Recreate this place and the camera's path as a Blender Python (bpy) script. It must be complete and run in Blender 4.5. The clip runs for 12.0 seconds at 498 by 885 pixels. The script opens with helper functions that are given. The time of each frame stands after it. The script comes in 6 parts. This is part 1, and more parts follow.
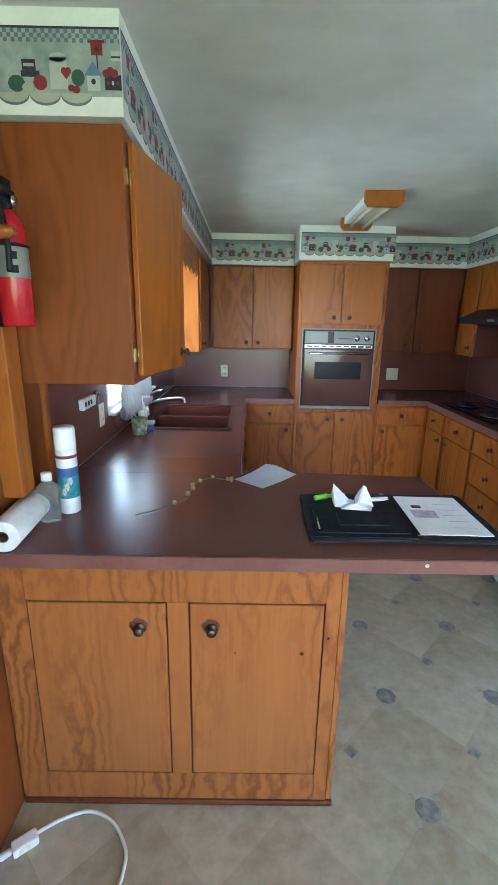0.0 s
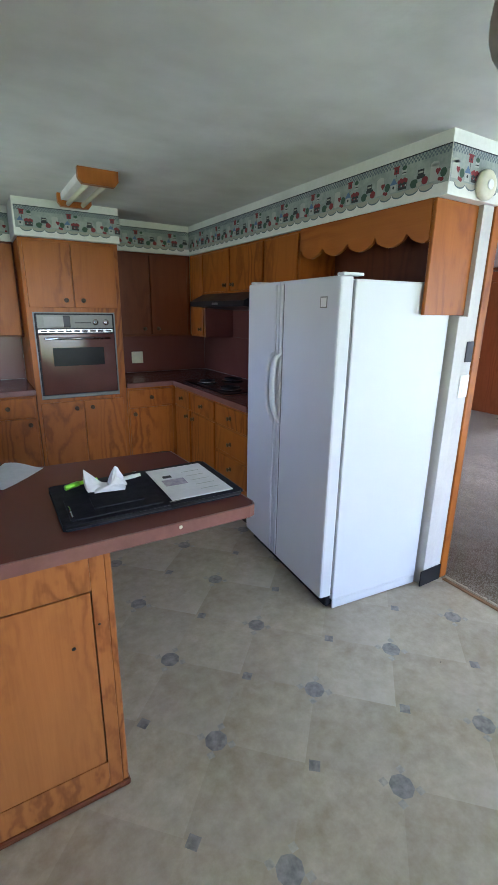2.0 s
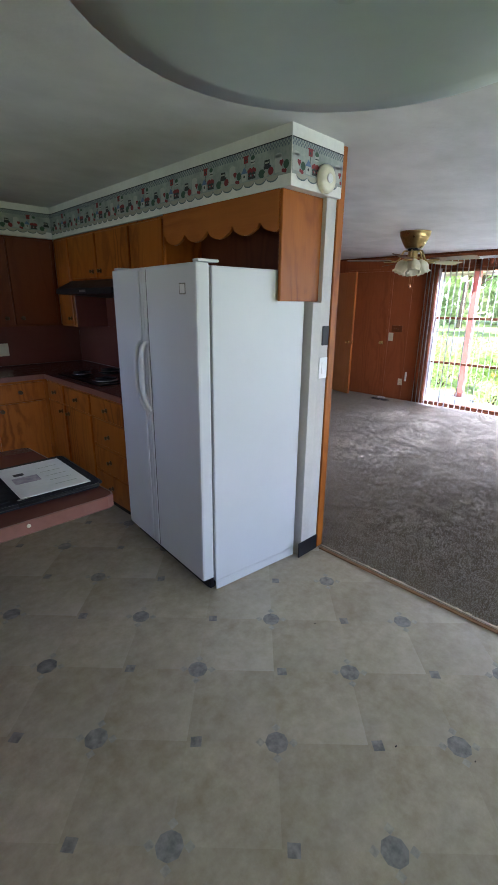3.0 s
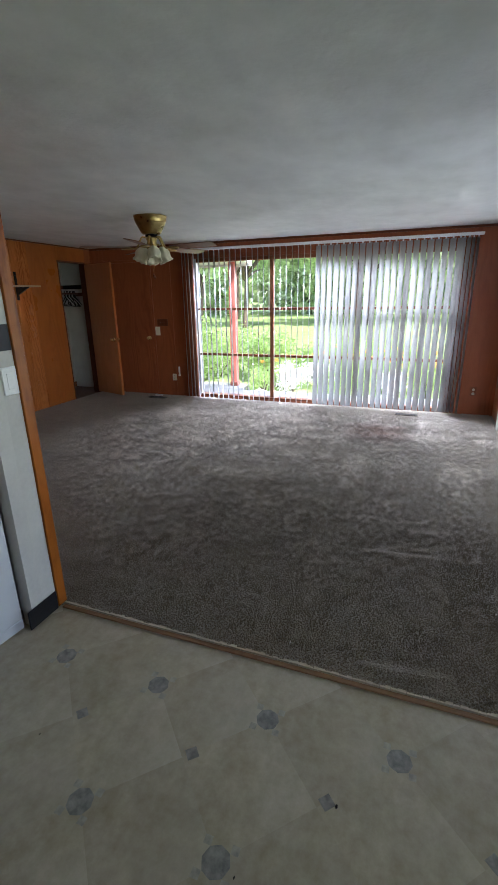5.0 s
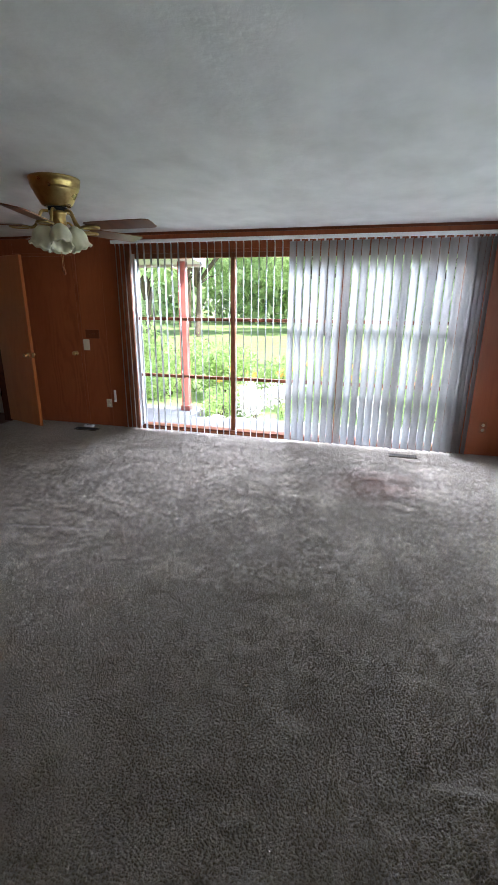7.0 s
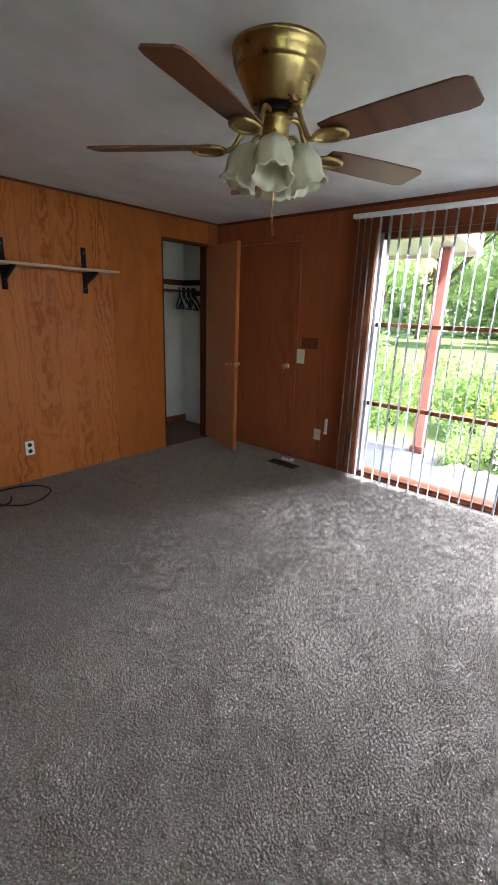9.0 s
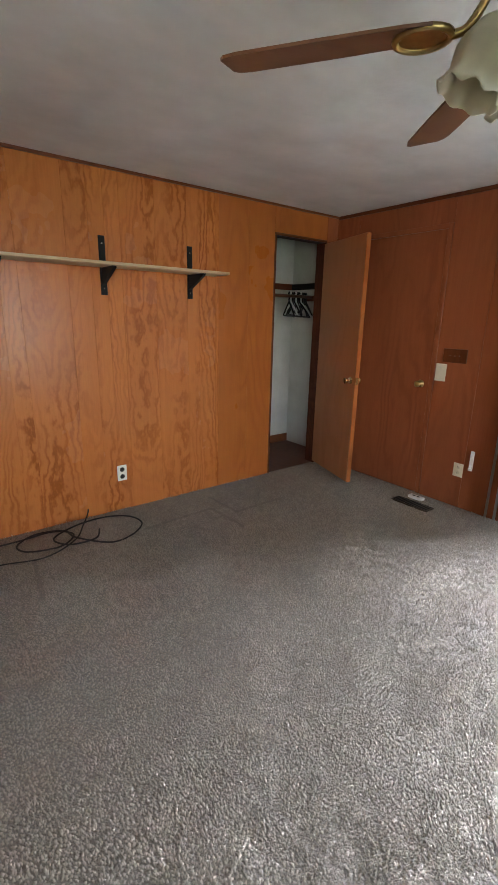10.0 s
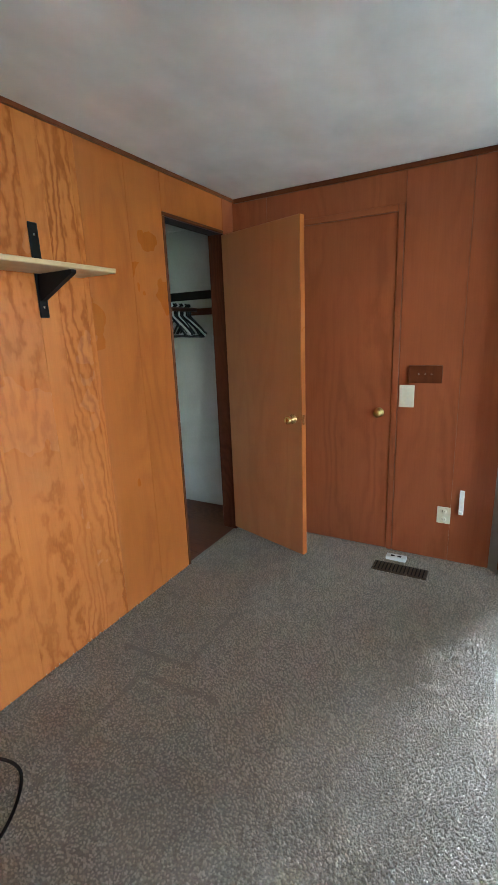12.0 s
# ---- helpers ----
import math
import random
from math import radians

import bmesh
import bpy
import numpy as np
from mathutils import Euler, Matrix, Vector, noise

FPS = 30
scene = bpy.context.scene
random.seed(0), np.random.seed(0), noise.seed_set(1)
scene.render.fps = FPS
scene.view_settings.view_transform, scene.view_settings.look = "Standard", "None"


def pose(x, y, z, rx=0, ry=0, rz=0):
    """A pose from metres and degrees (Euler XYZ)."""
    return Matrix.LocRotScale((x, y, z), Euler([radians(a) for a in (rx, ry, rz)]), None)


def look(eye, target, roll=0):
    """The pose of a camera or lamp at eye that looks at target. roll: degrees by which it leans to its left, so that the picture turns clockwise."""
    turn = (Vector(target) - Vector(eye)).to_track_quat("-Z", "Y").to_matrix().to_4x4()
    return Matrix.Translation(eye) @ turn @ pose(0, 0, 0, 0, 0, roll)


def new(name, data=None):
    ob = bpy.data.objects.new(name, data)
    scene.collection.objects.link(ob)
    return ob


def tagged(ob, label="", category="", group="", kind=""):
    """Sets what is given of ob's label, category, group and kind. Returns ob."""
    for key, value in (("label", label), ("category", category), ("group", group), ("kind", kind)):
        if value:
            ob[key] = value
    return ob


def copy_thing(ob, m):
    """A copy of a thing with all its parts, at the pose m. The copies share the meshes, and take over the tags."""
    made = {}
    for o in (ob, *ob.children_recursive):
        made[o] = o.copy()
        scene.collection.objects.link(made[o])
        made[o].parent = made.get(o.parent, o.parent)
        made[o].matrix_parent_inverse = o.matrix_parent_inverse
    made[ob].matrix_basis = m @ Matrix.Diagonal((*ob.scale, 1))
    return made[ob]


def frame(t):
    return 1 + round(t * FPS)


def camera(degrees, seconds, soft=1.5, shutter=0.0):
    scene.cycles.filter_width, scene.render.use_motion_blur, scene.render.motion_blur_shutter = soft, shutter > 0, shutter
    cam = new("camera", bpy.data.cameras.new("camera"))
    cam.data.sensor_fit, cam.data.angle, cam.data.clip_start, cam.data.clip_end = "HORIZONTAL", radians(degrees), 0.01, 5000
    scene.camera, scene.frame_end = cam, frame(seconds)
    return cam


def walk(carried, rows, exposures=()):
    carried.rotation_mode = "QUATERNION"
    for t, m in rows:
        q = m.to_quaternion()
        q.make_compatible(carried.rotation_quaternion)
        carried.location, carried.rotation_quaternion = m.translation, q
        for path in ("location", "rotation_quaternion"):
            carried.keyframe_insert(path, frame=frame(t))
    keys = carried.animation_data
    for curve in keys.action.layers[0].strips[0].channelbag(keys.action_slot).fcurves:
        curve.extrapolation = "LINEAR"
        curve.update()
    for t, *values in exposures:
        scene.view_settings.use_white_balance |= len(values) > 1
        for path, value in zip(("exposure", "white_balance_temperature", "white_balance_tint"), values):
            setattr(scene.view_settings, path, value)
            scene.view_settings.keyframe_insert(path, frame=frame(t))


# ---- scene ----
cam = camera(58.5, 12.0)
PATH = [
    (0, (0.214, 0.218, 1.553), (0.224, 2.148, 1.03), 1.0),
    (0.5, (0.172, 0.226, 1.55), (0.473, 2.129, 1.013), 1.0),
    (1, (0.184, 0.223, 1.539), (0.741, 2.065, 0.996), 0.8),
    (1.5, (0.224, 0.202, 1.537), (1.014, 1.955, 0.987), 0.8),
    (2, (0.265, 0.177, 1.534), (1.258, 1.818, 0.97), 0.8),
    (2.5, (0.325, 0.121, 1.529), (1.504, 1.63, 0.951), 0.8),
    (3, (0.374, 0.068, 1.525), (1.705, 1.434, 0.922), 0.6),
    (3.5, (0.428, 0.04, 1.5), (1.893, 1.238, 0.855), 0.3),
    (3.7, (0.463, 0.022, 1.507), (1.981, 1.147, 0.849), 0.2),
    (5.3, (1.198, 0.0, 1.493), (3.008, 0.593, 0.883), -1.1),
    (5.5, (1.293, 0.063, 1.494), (3.117, 0.621, 0.892), -1.0),
    (6, (1.593, 0.166, 1.486), (3.43, 0.692, 0.897), -0.4),
    (6.5, (1.969, 0.306, 1.491), (3.82, 0.776, 0.897), 0.3),
    (6.7, (2.12, 0.395, 1.492), (3.976, 0.845, 0.898), 0.5),
    (8.3, (3.407, 1.029, 1.406), (5.09, 1.952, 0.845), 1.0),
    (8.5, (3.515, 1.123, 1.386), (5.139, 2.151, 0.83), 1.3),
    (9, (3.743, 1.368, 1.412), (5.186, 2.629, 0.839), 1.9),
    (9.5, (3.889, 1.687, 1.393), (5.199, 3.091, 0.835), 1.5),
    (10, (4.027, 2.01, 1.38), (5.204, 3.533, 0.836), 1.2),
    (10.5, (4.159, 2.396, 1.398), (5.264, 3.969, 0.847), 1.6),
    (11, (4.233, 2.763, 1.402), (5.453, 4.262, 0.888), 0.7),
    (11.5, (4.379, 3.08, 1.417), (5.841, 4.351, 0.92), -1.0),
    (12, (4.517, 3.347, 1.413), (6.204, 4.304, 0.927), -2.3),
]
EXPO = [(0.0, 4.0, 5450, 20), (1.2, 3.9, 5550, 21), (2.0, 3.5, 5650, 23), (2.7, 2.95, 5800, 24), (3.5, 2.3, 5950, 24), (5.5, 1.72, 6050, 18), (6.5, 1.97, 6050, 18), (8.5, 1.60, 6100, 18), (9.0, 2.15, 6150, 18), (9.5, 2.6, 6200, 18), (10.5, 3.33, 6350, 12), (11.5, 3.75, 5750, 6), (12.0, 3.75, 5500, 3)]
walk(cam, [(t, look(eye, target, roll)) for t, eye, target, roll in PATH], EXPO)

# ---- world, sun, window light and added fill ----
SUN = Vector((-0.38, -0.55, 0.85)).normalized()
world = bpy.data.worlds.new("sky")
scene.world = world
world.use_nodes = True
wn = world.node_tree
sky = wn.nodes.new("ShaderNodeTexSky")
sky.sky_type, sky.sun_disc = "NISHITA", False
sky.sun_elevation, sky.sun_rotation = math.asin(SUN.z), math.atan2(SUN.x, SUN.y)
wn.nodes["Background"].inputs["Strength"].default_value = 0.15
wn.links.new(sky.outputs["Color"], wn.nodes["Background"].inputs["Color"])
sun = new("sun", bpy.data.lights.new("sun", "SUN"))
sun.data.energy, sun.data.angle, sun.data.color = 5.0, radians(0.6), (1.0, 0.95, 0.86)
sun.matrix_world = look(SUN * 30, (0, 0, 0))


def area_lamp(name, eye, target, w, h, watts, colour):
    lamp = new(name, bpy.data.lights.new(name, "AREA"))
    lamp.data.shape, lamp.data.size, lamp.data.size_y = "RECTANGLE", w, h
    lamp.data.energy, lamp.data.color = watts, colour
    lamp.matrix_world = look(eye, target)
    return lamp


DAY = (0.74, 0.85, 1.0)
COOL = (0.66, 0.80, 1.0)
area_lamp("picture_window_daylight", (8.95, 1.38, 3.25), (5.2, 1.38, 0.3), 4.6, 1.4, 360, DAY)
area_lamp("sink_window_daylight", (-0.60, 3.05, 1.5), (1.0, 3.05, 1.2), 1.0, 0.8, 1.25, COOL)
# added fill from the unseen south end; no window is known there
area_lamp("dining_fill", (1.70, -1.60, 1.35), (1.6, 1.5, 0.2), 0.65, 1.1, 1.6, COOL)
area_lamp("patio_door_daylight", (5.0, -1.10, 1.2), (5.2, 3.0, 0.6), 2.8, 1.8, 8, DAY)

# ---- helpers for shapes ----
rnd = random.Random(7)


def box_bm(x0, x1, y0, y1, z0, z1, bev=0.0):
    bm = bmesh.new()
    bmesh.ops.create_cube(bm, size=1.0)
    for v in bm.verts:
        v.co = Vector(((x0 + x1) / 2 + v.co.x * (x1 - x0), (y0 + y1) / 2 + v.co.y * (y1 - y0), (z0 + z1) / 2 + v.co.z * (z1 - z0)))
    if bev:
        bev = min(bev, 0.45 * min(x1 - x0, y1 - y0, z1 - z0))
        bmesh.ops.bevel(bm, geom=bm.edges[:], offset=bev, segments=2 if bev > 0.004 else 1, affect="EDGES", profile=0.6)
    return bm


def joined(*bms):
    out = bms[0]
    for b in bms[1:]:
        me = bpy.data.meshes.new("tmp")
        b.to_mesh(me)
        b.free()
        out.from_mesh(me)
        bpy.data.meshes.remove(me)
    return out


def moved(bm, m):
    bmesh.ops.transform(bm, matrix=m, verts=bm.verts)
    return bm


def lathe_bm(profile, n=24):
    """A turned shape round the z axis; profile: (radius, height) from bottom to top."""
    bm = bmesh.new()
    rings = []
    for r, z in profile:
        if r < 1e-5:
            rings.append([bm.verts.new((0, 0, z))])
        else:
            rings.append([bm.verts.new((r * math.cos(2 * math.pi * k / n), r * math.sin(2 * math.pi * k / n), z)) for k in range(n)])
    for a, b in zip(rings, rings[1:]):
        for k in range(n):
            p, q = k, (k + 1) % n
            if len(a) == 1 and len(b) == 1:
                continue
            if len(a) == 1:
                bm.faces.new((a[0], b[q], b[p]))
            elif len(b) == 1:
                bm.faces.new((a[p], a[q], b[0]))
            else:
                bm.faces.new((a[p], a[q], b[q], b[p]))
    for ring, flip in ((rings[0], True), (rings[-1], False)):
        if len(ring) > 1 and profile[0] != profile[-1]:
            bm.faces.new(ring[::-1] if flip else ring)
    for f in bm.faces:
        f.smooth = True
    return bm


def tube_bm(points, r, n=8, closed=False):
    """A round bar along points."""
    pts = [Vector(p) for p in points]
    bm = bmesh.new()
    rings = []
    up = Vector((0.13, 0.21, 0.97))
    for i, p in enumerate(pts):
        a = pts[i - 1] if i or closed else pts[i]
        b = pts[(i + 1) % len(pts)] if i + 1 < len(pts) or closed else pts[i]
        d = (b - a).normalized()
        s = d.cross(up)
        if s.length < 0.05:
            s = d.cross(Vector((1, 0, 0)))
        s.normalize()
        u = s.cross(d)
        rr = r[i] if isinstance(r, (list, tuple)) else r
        rings.append([bm.verts.new(p + rr * (math.cos(2 * math.pi * k / n) * s + math.sin(2 * math.pi * k / n) * u)) for k in range(n)])
    pairs = list(zip(rings, rings[1:])) + ([(rings[-1], rings[0])] if closed else [])
    for a, b in pairs:
        for k in range(n):
            bm.faces.new((a[k], a[(k + 1) % n], b[(k + 1) % n], b[k]))
    if not closed:
        bm.faces.new(rings[0][::-1])
        bm.faces.new(rings[-1])
    bmesh.ops.recalc_face_normals(bm, faces=bm.faces[:])
    for f in bm.faces:
        f.smooth = True
    return bm


def prism_bm(outline, d0, d1, m=None):
    """A flat outline (u, v), pulled from depth d0 to d1; then placed by m."""
    bm = bmesh.new()
    a = [bm.verts.new((u, v, d0)) for u, v in outline]
    b = [bm.verts.new((u, v, d1)) for u, v in outline]
    n = len(outline)
    bm.faces.new(a[::-1])
    bm.faces.new(b)
    for k in range(n):
        bm.faces.new((a[k], a[(k + 1) % n], b[(k + 1) % n], b[k]))
    bmesh.ops.recalc_face_normals(bm, faces=bm.faces[:])
    if m is not None:
        moved(bm, m)
    return bm


def smooth_curve(points, steps=8, closed=False):
    pts = [Vector(p) for p in points]
    out = []
    n = len(pts)
    for i in range(n if closed else n - 1):
        p0, p1, p2, p3 = (pts[(i + k) % n] if closed else pts[max(0, min(n - 1, i + k))] for k in (-1, 0, 1, 2))
        for s in range(steps):
            t = s / steps
            out.append(0.5 * (2 * p1 + (p2 - p0) * t + (2 * p0 - 5 * p1 + 4 * p2 - p3) * t * t + (3 * p1 - p0 - 3 * p2 + p3) * t ** 3))
    if not closed:
        out.append(pts[-1])
    return out


def in_world(ob):
    m = ob.matrix_parent_inverse @ ob.matrix_basis if ob.parent else ob.matrix_basis
    return in_world(ob.parent) @ m if ob.parent else m


def mesh_of(name, bm, material):
    me = bpy.data.meshes.new(name)
    bm.to_mesh(me)
    bm.free()
    for m in material if isinstance(material, (list, tuple)) else [material]:
        me.materials.append(m)
    return me


def part(name, bm, material, parent=None, label="", local=False):
    """One mesh object under a thing. Its shape is in world metres, or in the parent's own frame if local."""
    ob = new(name, mesh_of(name, bm, material))
    if parent:
        ob.parent = parent
        if not local:
            ob.matrix_parent_inverse = in_world(parent).inverted()
    return tagged(ob, label)


def shared(name, me, m, parent=None, label=""):
    """An object on a mesh that others use too, at the pose m of the world."""
    ob = new(name, me)
    if parent:
        ob.parent = parent
        ob.matrix_parent_inverse = in_world(parent).inverted()
    ob.matrix_basis = m
    return tagged(ob, label)


def thing(name, x, y, z, label, category, group="", turn=0, m=None):
    ob = new(name)
    ob.empty_display_size = 0.05
    ob.matrix_basis = m if m is not None else pose(x, y, z, 0, 0, turn)
    return tagged(ob, label, category, group)


def bx(name, x0, x1, y0, y1, z0, z1, material, parent=None, bev=0.002, label="", local=False):
    return part(name, box_bm(x0, x1, y0, y1, z0, z1, bev), material, parent, label, local)


# ---- materials ----
def node_mat(name, rough=0.5, metal=0.0, colour=(0.5, 0.5, 0.5)):
    mat = bpy.data.materials.new(name)
    mat.use_nodes = True
    b = mat.node_tree.nodes["Principled BSDF"]
    b.inputs["Base Color"].default_value = (*colour, 1)
    b.inputs["Roughness"].default_value = rough
    b.inputs["Metallic"].default_value = metal
    return mat, mat.node_tree, b


def place_vec(nt, scale, drift=True):
    """World place, stretched by scale; each object is moved in it by chance."""
    geo = nt.nodes.new("ShaderNodeNewGeometry")
    mul = nt.nodes.new("ShaderNodeVectorMath")
    mul.operation = "MULTIPLY"
    mul.inputs[1].default_value = scale
    if drift:
        info = nt.nodes.new("ShaderNodeObjectInfo")
        add = nt.nodes.new("ShaderNodeVectorMath")
        add.operation = "ADD"
        k = nt.nodes.new("ShaderNodeMath")
        k.operation = "MULTIPLY"
        k.inputs[1].default_value = 37.0
        nt.links.new(info.outputs["Random"], k.inputs[0])
        nt.links.new(geo.outputs["Position"], add.inputs[0])
        nt.links.new(k.outputs[0], add.inputs[1])
        nt.links.new(add.outputs[0], mul.inputs[0])
    else:
        nt.links.new(geo.outputs["Position"], mul.inputs[0])
    return mul.outputs[0]


def noise_tex(nt, vec, scale, detail=3.0, rough=0.55):
    n = nt.nodes.new("ShaderNodeTexNoise")
    n.inputs["Scale"].default_value, n.inputs["Detail"].default_value, n.inputs["Roughness"].default_value = scale, detail, rough
    nt.links.new(vec, n.inputs["Vector"])
    return n.outputs["Fac"]


def calc(nt, op, a, b=None, c=None):
    n = nt.nodes.new("ShaderNodeMath")
    n.operation = op
    for k, v in enumerate((a, b, c)):
        if v is None:
            continue
        if isinstance(v, (int, float)):
            n.inputs[k].default_value = v
        else:
            nt.links.new(v, n.inputs[k])
    return n.outputs[0]


def ramp(nt, fac, stops):
    r = nt.nodes.new("ShaderNodeValToRGB")
    while len(r.color_ramp.elements) < len(stops):
        r.color_ramp.elements.new(0.5)
    for e, (p, c) in zip(r.color_ramp.elements, stops):
        e.position, e.color = p, (*c, 1)
    nt.links.new(fac, r.inputs["Fac"])
    return r.outputs["Color"]


def mix(nt, fac, a, b, mode="MIX"):
    n = nt.nodes.new("ShaderNodeMix")
    n.data_type, n.blend_type = "RGBA", mode
    for sock, v in ((n.inputs[0], fac), (n.inputs[6], a), (n.inputs[7], b)):
        if isinstance(v, (int, float)):
            sock.default_value = v
        elif isinstance(v, tuple):
            sock.default_value = (*v, 1)
        else:
            nt.links.new(v, sock)
    return n.outputs[2]


def bump(nt, b, height, strength, dist=0.002):
    n = nt.nodes.new("ShaderNodeBump")
    n.inputs["Strength"].default_value, n.inputs["Distance"].default_value = strength, dist
    nt.links.new(height, n.inputs["Height"])
    nt.links.new(n.outputs[0], b.inputs["Normal"])


def wood(name, light, dark, rough=0.38, along="z", figure=9.0, contrast=0.55, wobble=0.10):
    """Rotary-cut plywood: cathedral figure in places, fine pores, blotchy varnish."""
    mat, nt, b = node_mat(name, rough)
    s = {"z": (1, 1, 0.2), "x": (0.2, 1, 1), "y": (1, 0.2, 1)}[along]
    v = place_vec(nt, s)
    wob = noise_tex(nt, place_vec(nt, tuple(5.0 if k > 0.5 else 2.6 for k in s)), 2.6, 3.0, 0.6)
    big = noise_tex(nt, v, 3.4, 1.5, 0.45)
    field = calc(nt, "MULTIPLY_ADD", wob, wobble, big)
    rings = calc(nt, "SINE", calc(nt, "MULTIPLY", field, figure * 17))
    rings = calc(nt, "POWER", calc(nt, "MULTIPLY_ADD", rings, 0.5, 0.5), 1.8)
    where = noise_tex(nt, place_vec(nt, tuple(k * 1.3 for k in s)), 2.6, 1.0)
    where = calc(nt, "MULTIPLY", calc(nt, "MAXIMUM", calc(nt, "SUBTRACT", where, 0.34), 0.0), 3.4)
    rings = calc(nt, "MULTIPLY", rings, calc(nt, "MINIMUM", where, 1.0))
    fine = noise_tex(nt, place_vec(nt, tuple(70 if k > 0.5 else 3.0 for k in s)), 2.0, 3.0, 0.65)
    streak = noise_tex(nt, place_vec(nt, tuple(11 if k > 0.5 else 0.5 for k in s)), 2.0, 2.0, 0.5)
    blotch = noise_tex(nt, place_vec(nt, (1.0, 1.0, 1.0)), 1.7, 4.0, 0.6)
    fac = calc(nt, "ADD", calc(nt, "MULTIPLY", rings, contrast), calc(nt, "MULTIPLY_ADD", fine, 0.38, calc(nt, "MULTIPLY", streak, 0.30)))
    col = ramp(nt, fac, [(0.18, light), (0.98, dark)])
    col = mix(nt, calc(nt, "MULTIPLY", blotch, 0.65), col, (light[0] * 0.60, light[1] * 0.50, light[2] * 0.42))
    nt.links.new(col, b.inputs["Base Color"])
    nt.links.new(calc(nt, "MULTIPLY_ADD", blotch, 0.25, rough - 0.12), b.inputs["Roughness"])
    b.inputs["Specular IOR Level"].default_value = 0.24
    bump(nt, b, calc(nt, "ADD", fine, calc(nt, "MULTIPLY", rings, 0.4)), 0.16, 0.0006)
    return mat


def mottled(name, a, c, rough, scale=6.0, relief=0.1, metal=0.0, fine=60.0, dist=0.001, drift=True):
    """Two colours in soft patches, with a fine relief."""
    mat, nt, b = node_mat(name, rough, metal)
    v = place_vec(nt, (1, 1, 1), drift)
    n1 = noise_tex(nt, v, scale, 4.0)
    n2 = noise_tex(nt, v, fine, 3.0)
    fac = calc(nt, "ADD", calc(nt, "MULTIPLY", n1, 0.75), calc(nt, "MULTIPLY", n2, 0.3))
    nt.links.new(ramp(nt, fac, [(0.36, a), (0.68, c)]), b.inputs["Base Color"])
    nt.links.new(calc(nt, "MULTIPLY_ADD", n1, 0.2, rough - 0.1), b.inputs["Roughness"])
    if relief:
        bump(nt, b, n2, relief, dist)
    return mat


def plain(name, colour, rough=0.5, metal=0.0):
    return mottled(name, tuple(c * 0.88 for c in colour), tuple(min(1, c * 1.08) for c in colour), rough, 5.0, 0.04, metal)


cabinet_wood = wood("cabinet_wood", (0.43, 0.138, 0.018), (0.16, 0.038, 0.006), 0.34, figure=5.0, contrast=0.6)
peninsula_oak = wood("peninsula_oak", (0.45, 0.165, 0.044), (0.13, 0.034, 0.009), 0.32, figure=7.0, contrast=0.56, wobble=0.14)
# dark wood, lowered further: the dimness of the kitchen's back is in this colour
cabinet_dark = wood("dark_wood_dimmed", (0.17, 0.046, 0.014), (0.07, 0.017, 0.006), 0.38, figure=4.0, contrast=0.35)
cabinet_rail = wood("cabinet_rail", (0.47, 0.155, 0.029), (0.20, 0.048, 0.010), 0.36, "y", figure=4.0)
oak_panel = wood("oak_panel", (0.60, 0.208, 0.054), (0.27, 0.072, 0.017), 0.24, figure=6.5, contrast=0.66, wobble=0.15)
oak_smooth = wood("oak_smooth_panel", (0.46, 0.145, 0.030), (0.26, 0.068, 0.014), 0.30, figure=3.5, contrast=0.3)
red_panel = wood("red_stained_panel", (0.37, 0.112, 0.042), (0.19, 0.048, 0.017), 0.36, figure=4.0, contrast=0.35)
door_wood = wood("door_wood", (0.66, 0.290, 0.122), (0.50, 0.200, 0.078), 0.36, figure=3.0, contrast=0.3)
frame_wood = wood("frame_wood", (0.30, 0.105, 0.040), (0.15, 0.045, 0.018), 0.45, figure=3.0)
shelf_wood = wood("shelf_board", (0.62, 0.48, 0.30), (0.42, 0.29, 0.16), 0.45, "x", figure=3.0, contrast=0.3)
laminate, nt, b = node_mat("brown_laminate", 0.27)
n1 = noise_tex(nt, place_vec(nt, (1, 1, 1), False), 2.2, 2.0)
nt.links.new(mix(nt, n1, (0.125, 0.041, 0.031), (0.170, 0.060, 0.047)), b.inputs["Base Color"])
fleck = noise_tex(nt, place_vec(nt, (1, 1, 1), False), 160.0, 2.0)
bump(nt, b, fleck, 0.05, 0.0004)
edge_laminate = mottled("laminate_edge", (0.150, 0.058, 0.046), (0.20, 0.082, 0.066), 0.35, 9.0, 0.03)
white_paint = mottled("white_trim_paint", (0.66, 0.65, 0.60), (0.78, 0.77, 0.73), 0.45, 4.0, 0.08)
wall_paint = mottled("cream_wall_paint", (0.47, 0.46, 0.43), (0.56, 0.55, 0.51), 0.6, 3.0, 0.1)
fridge_white = mottled("white_enamel", (0.59, 0.61, 0.63), (0.62, 0.64, 0.66), 0.45, 3.0, 0.05, fine=220.0, dist=0.0004)
ivory = plain("ivory_plastic", (0.70, 0.66, 0.52), 0.4)
black_iron = plain("black_iron", (0.010, 0.010, 0.011), 0.5)
black_plastic = plain("black_plastic", (0.018, 0.018, 0.020), 0.4)
bronze = plain("antique_bronze", (0.10, 0.070, 0.045), 0.38, 0.8)
chrome = plain("chrome", (0.50, 0.50, 0.50), 0.22, 1.0)
brushed = plain("brushed_steel", (0.20, 0.20, 0.18), 0.45, 0.3)
brass = mottled("antique_brass", (0.33, 0.23, 0.085), (0.55, 0.41, 0.17), 0.3, 7.0, 0.03, 1.0)
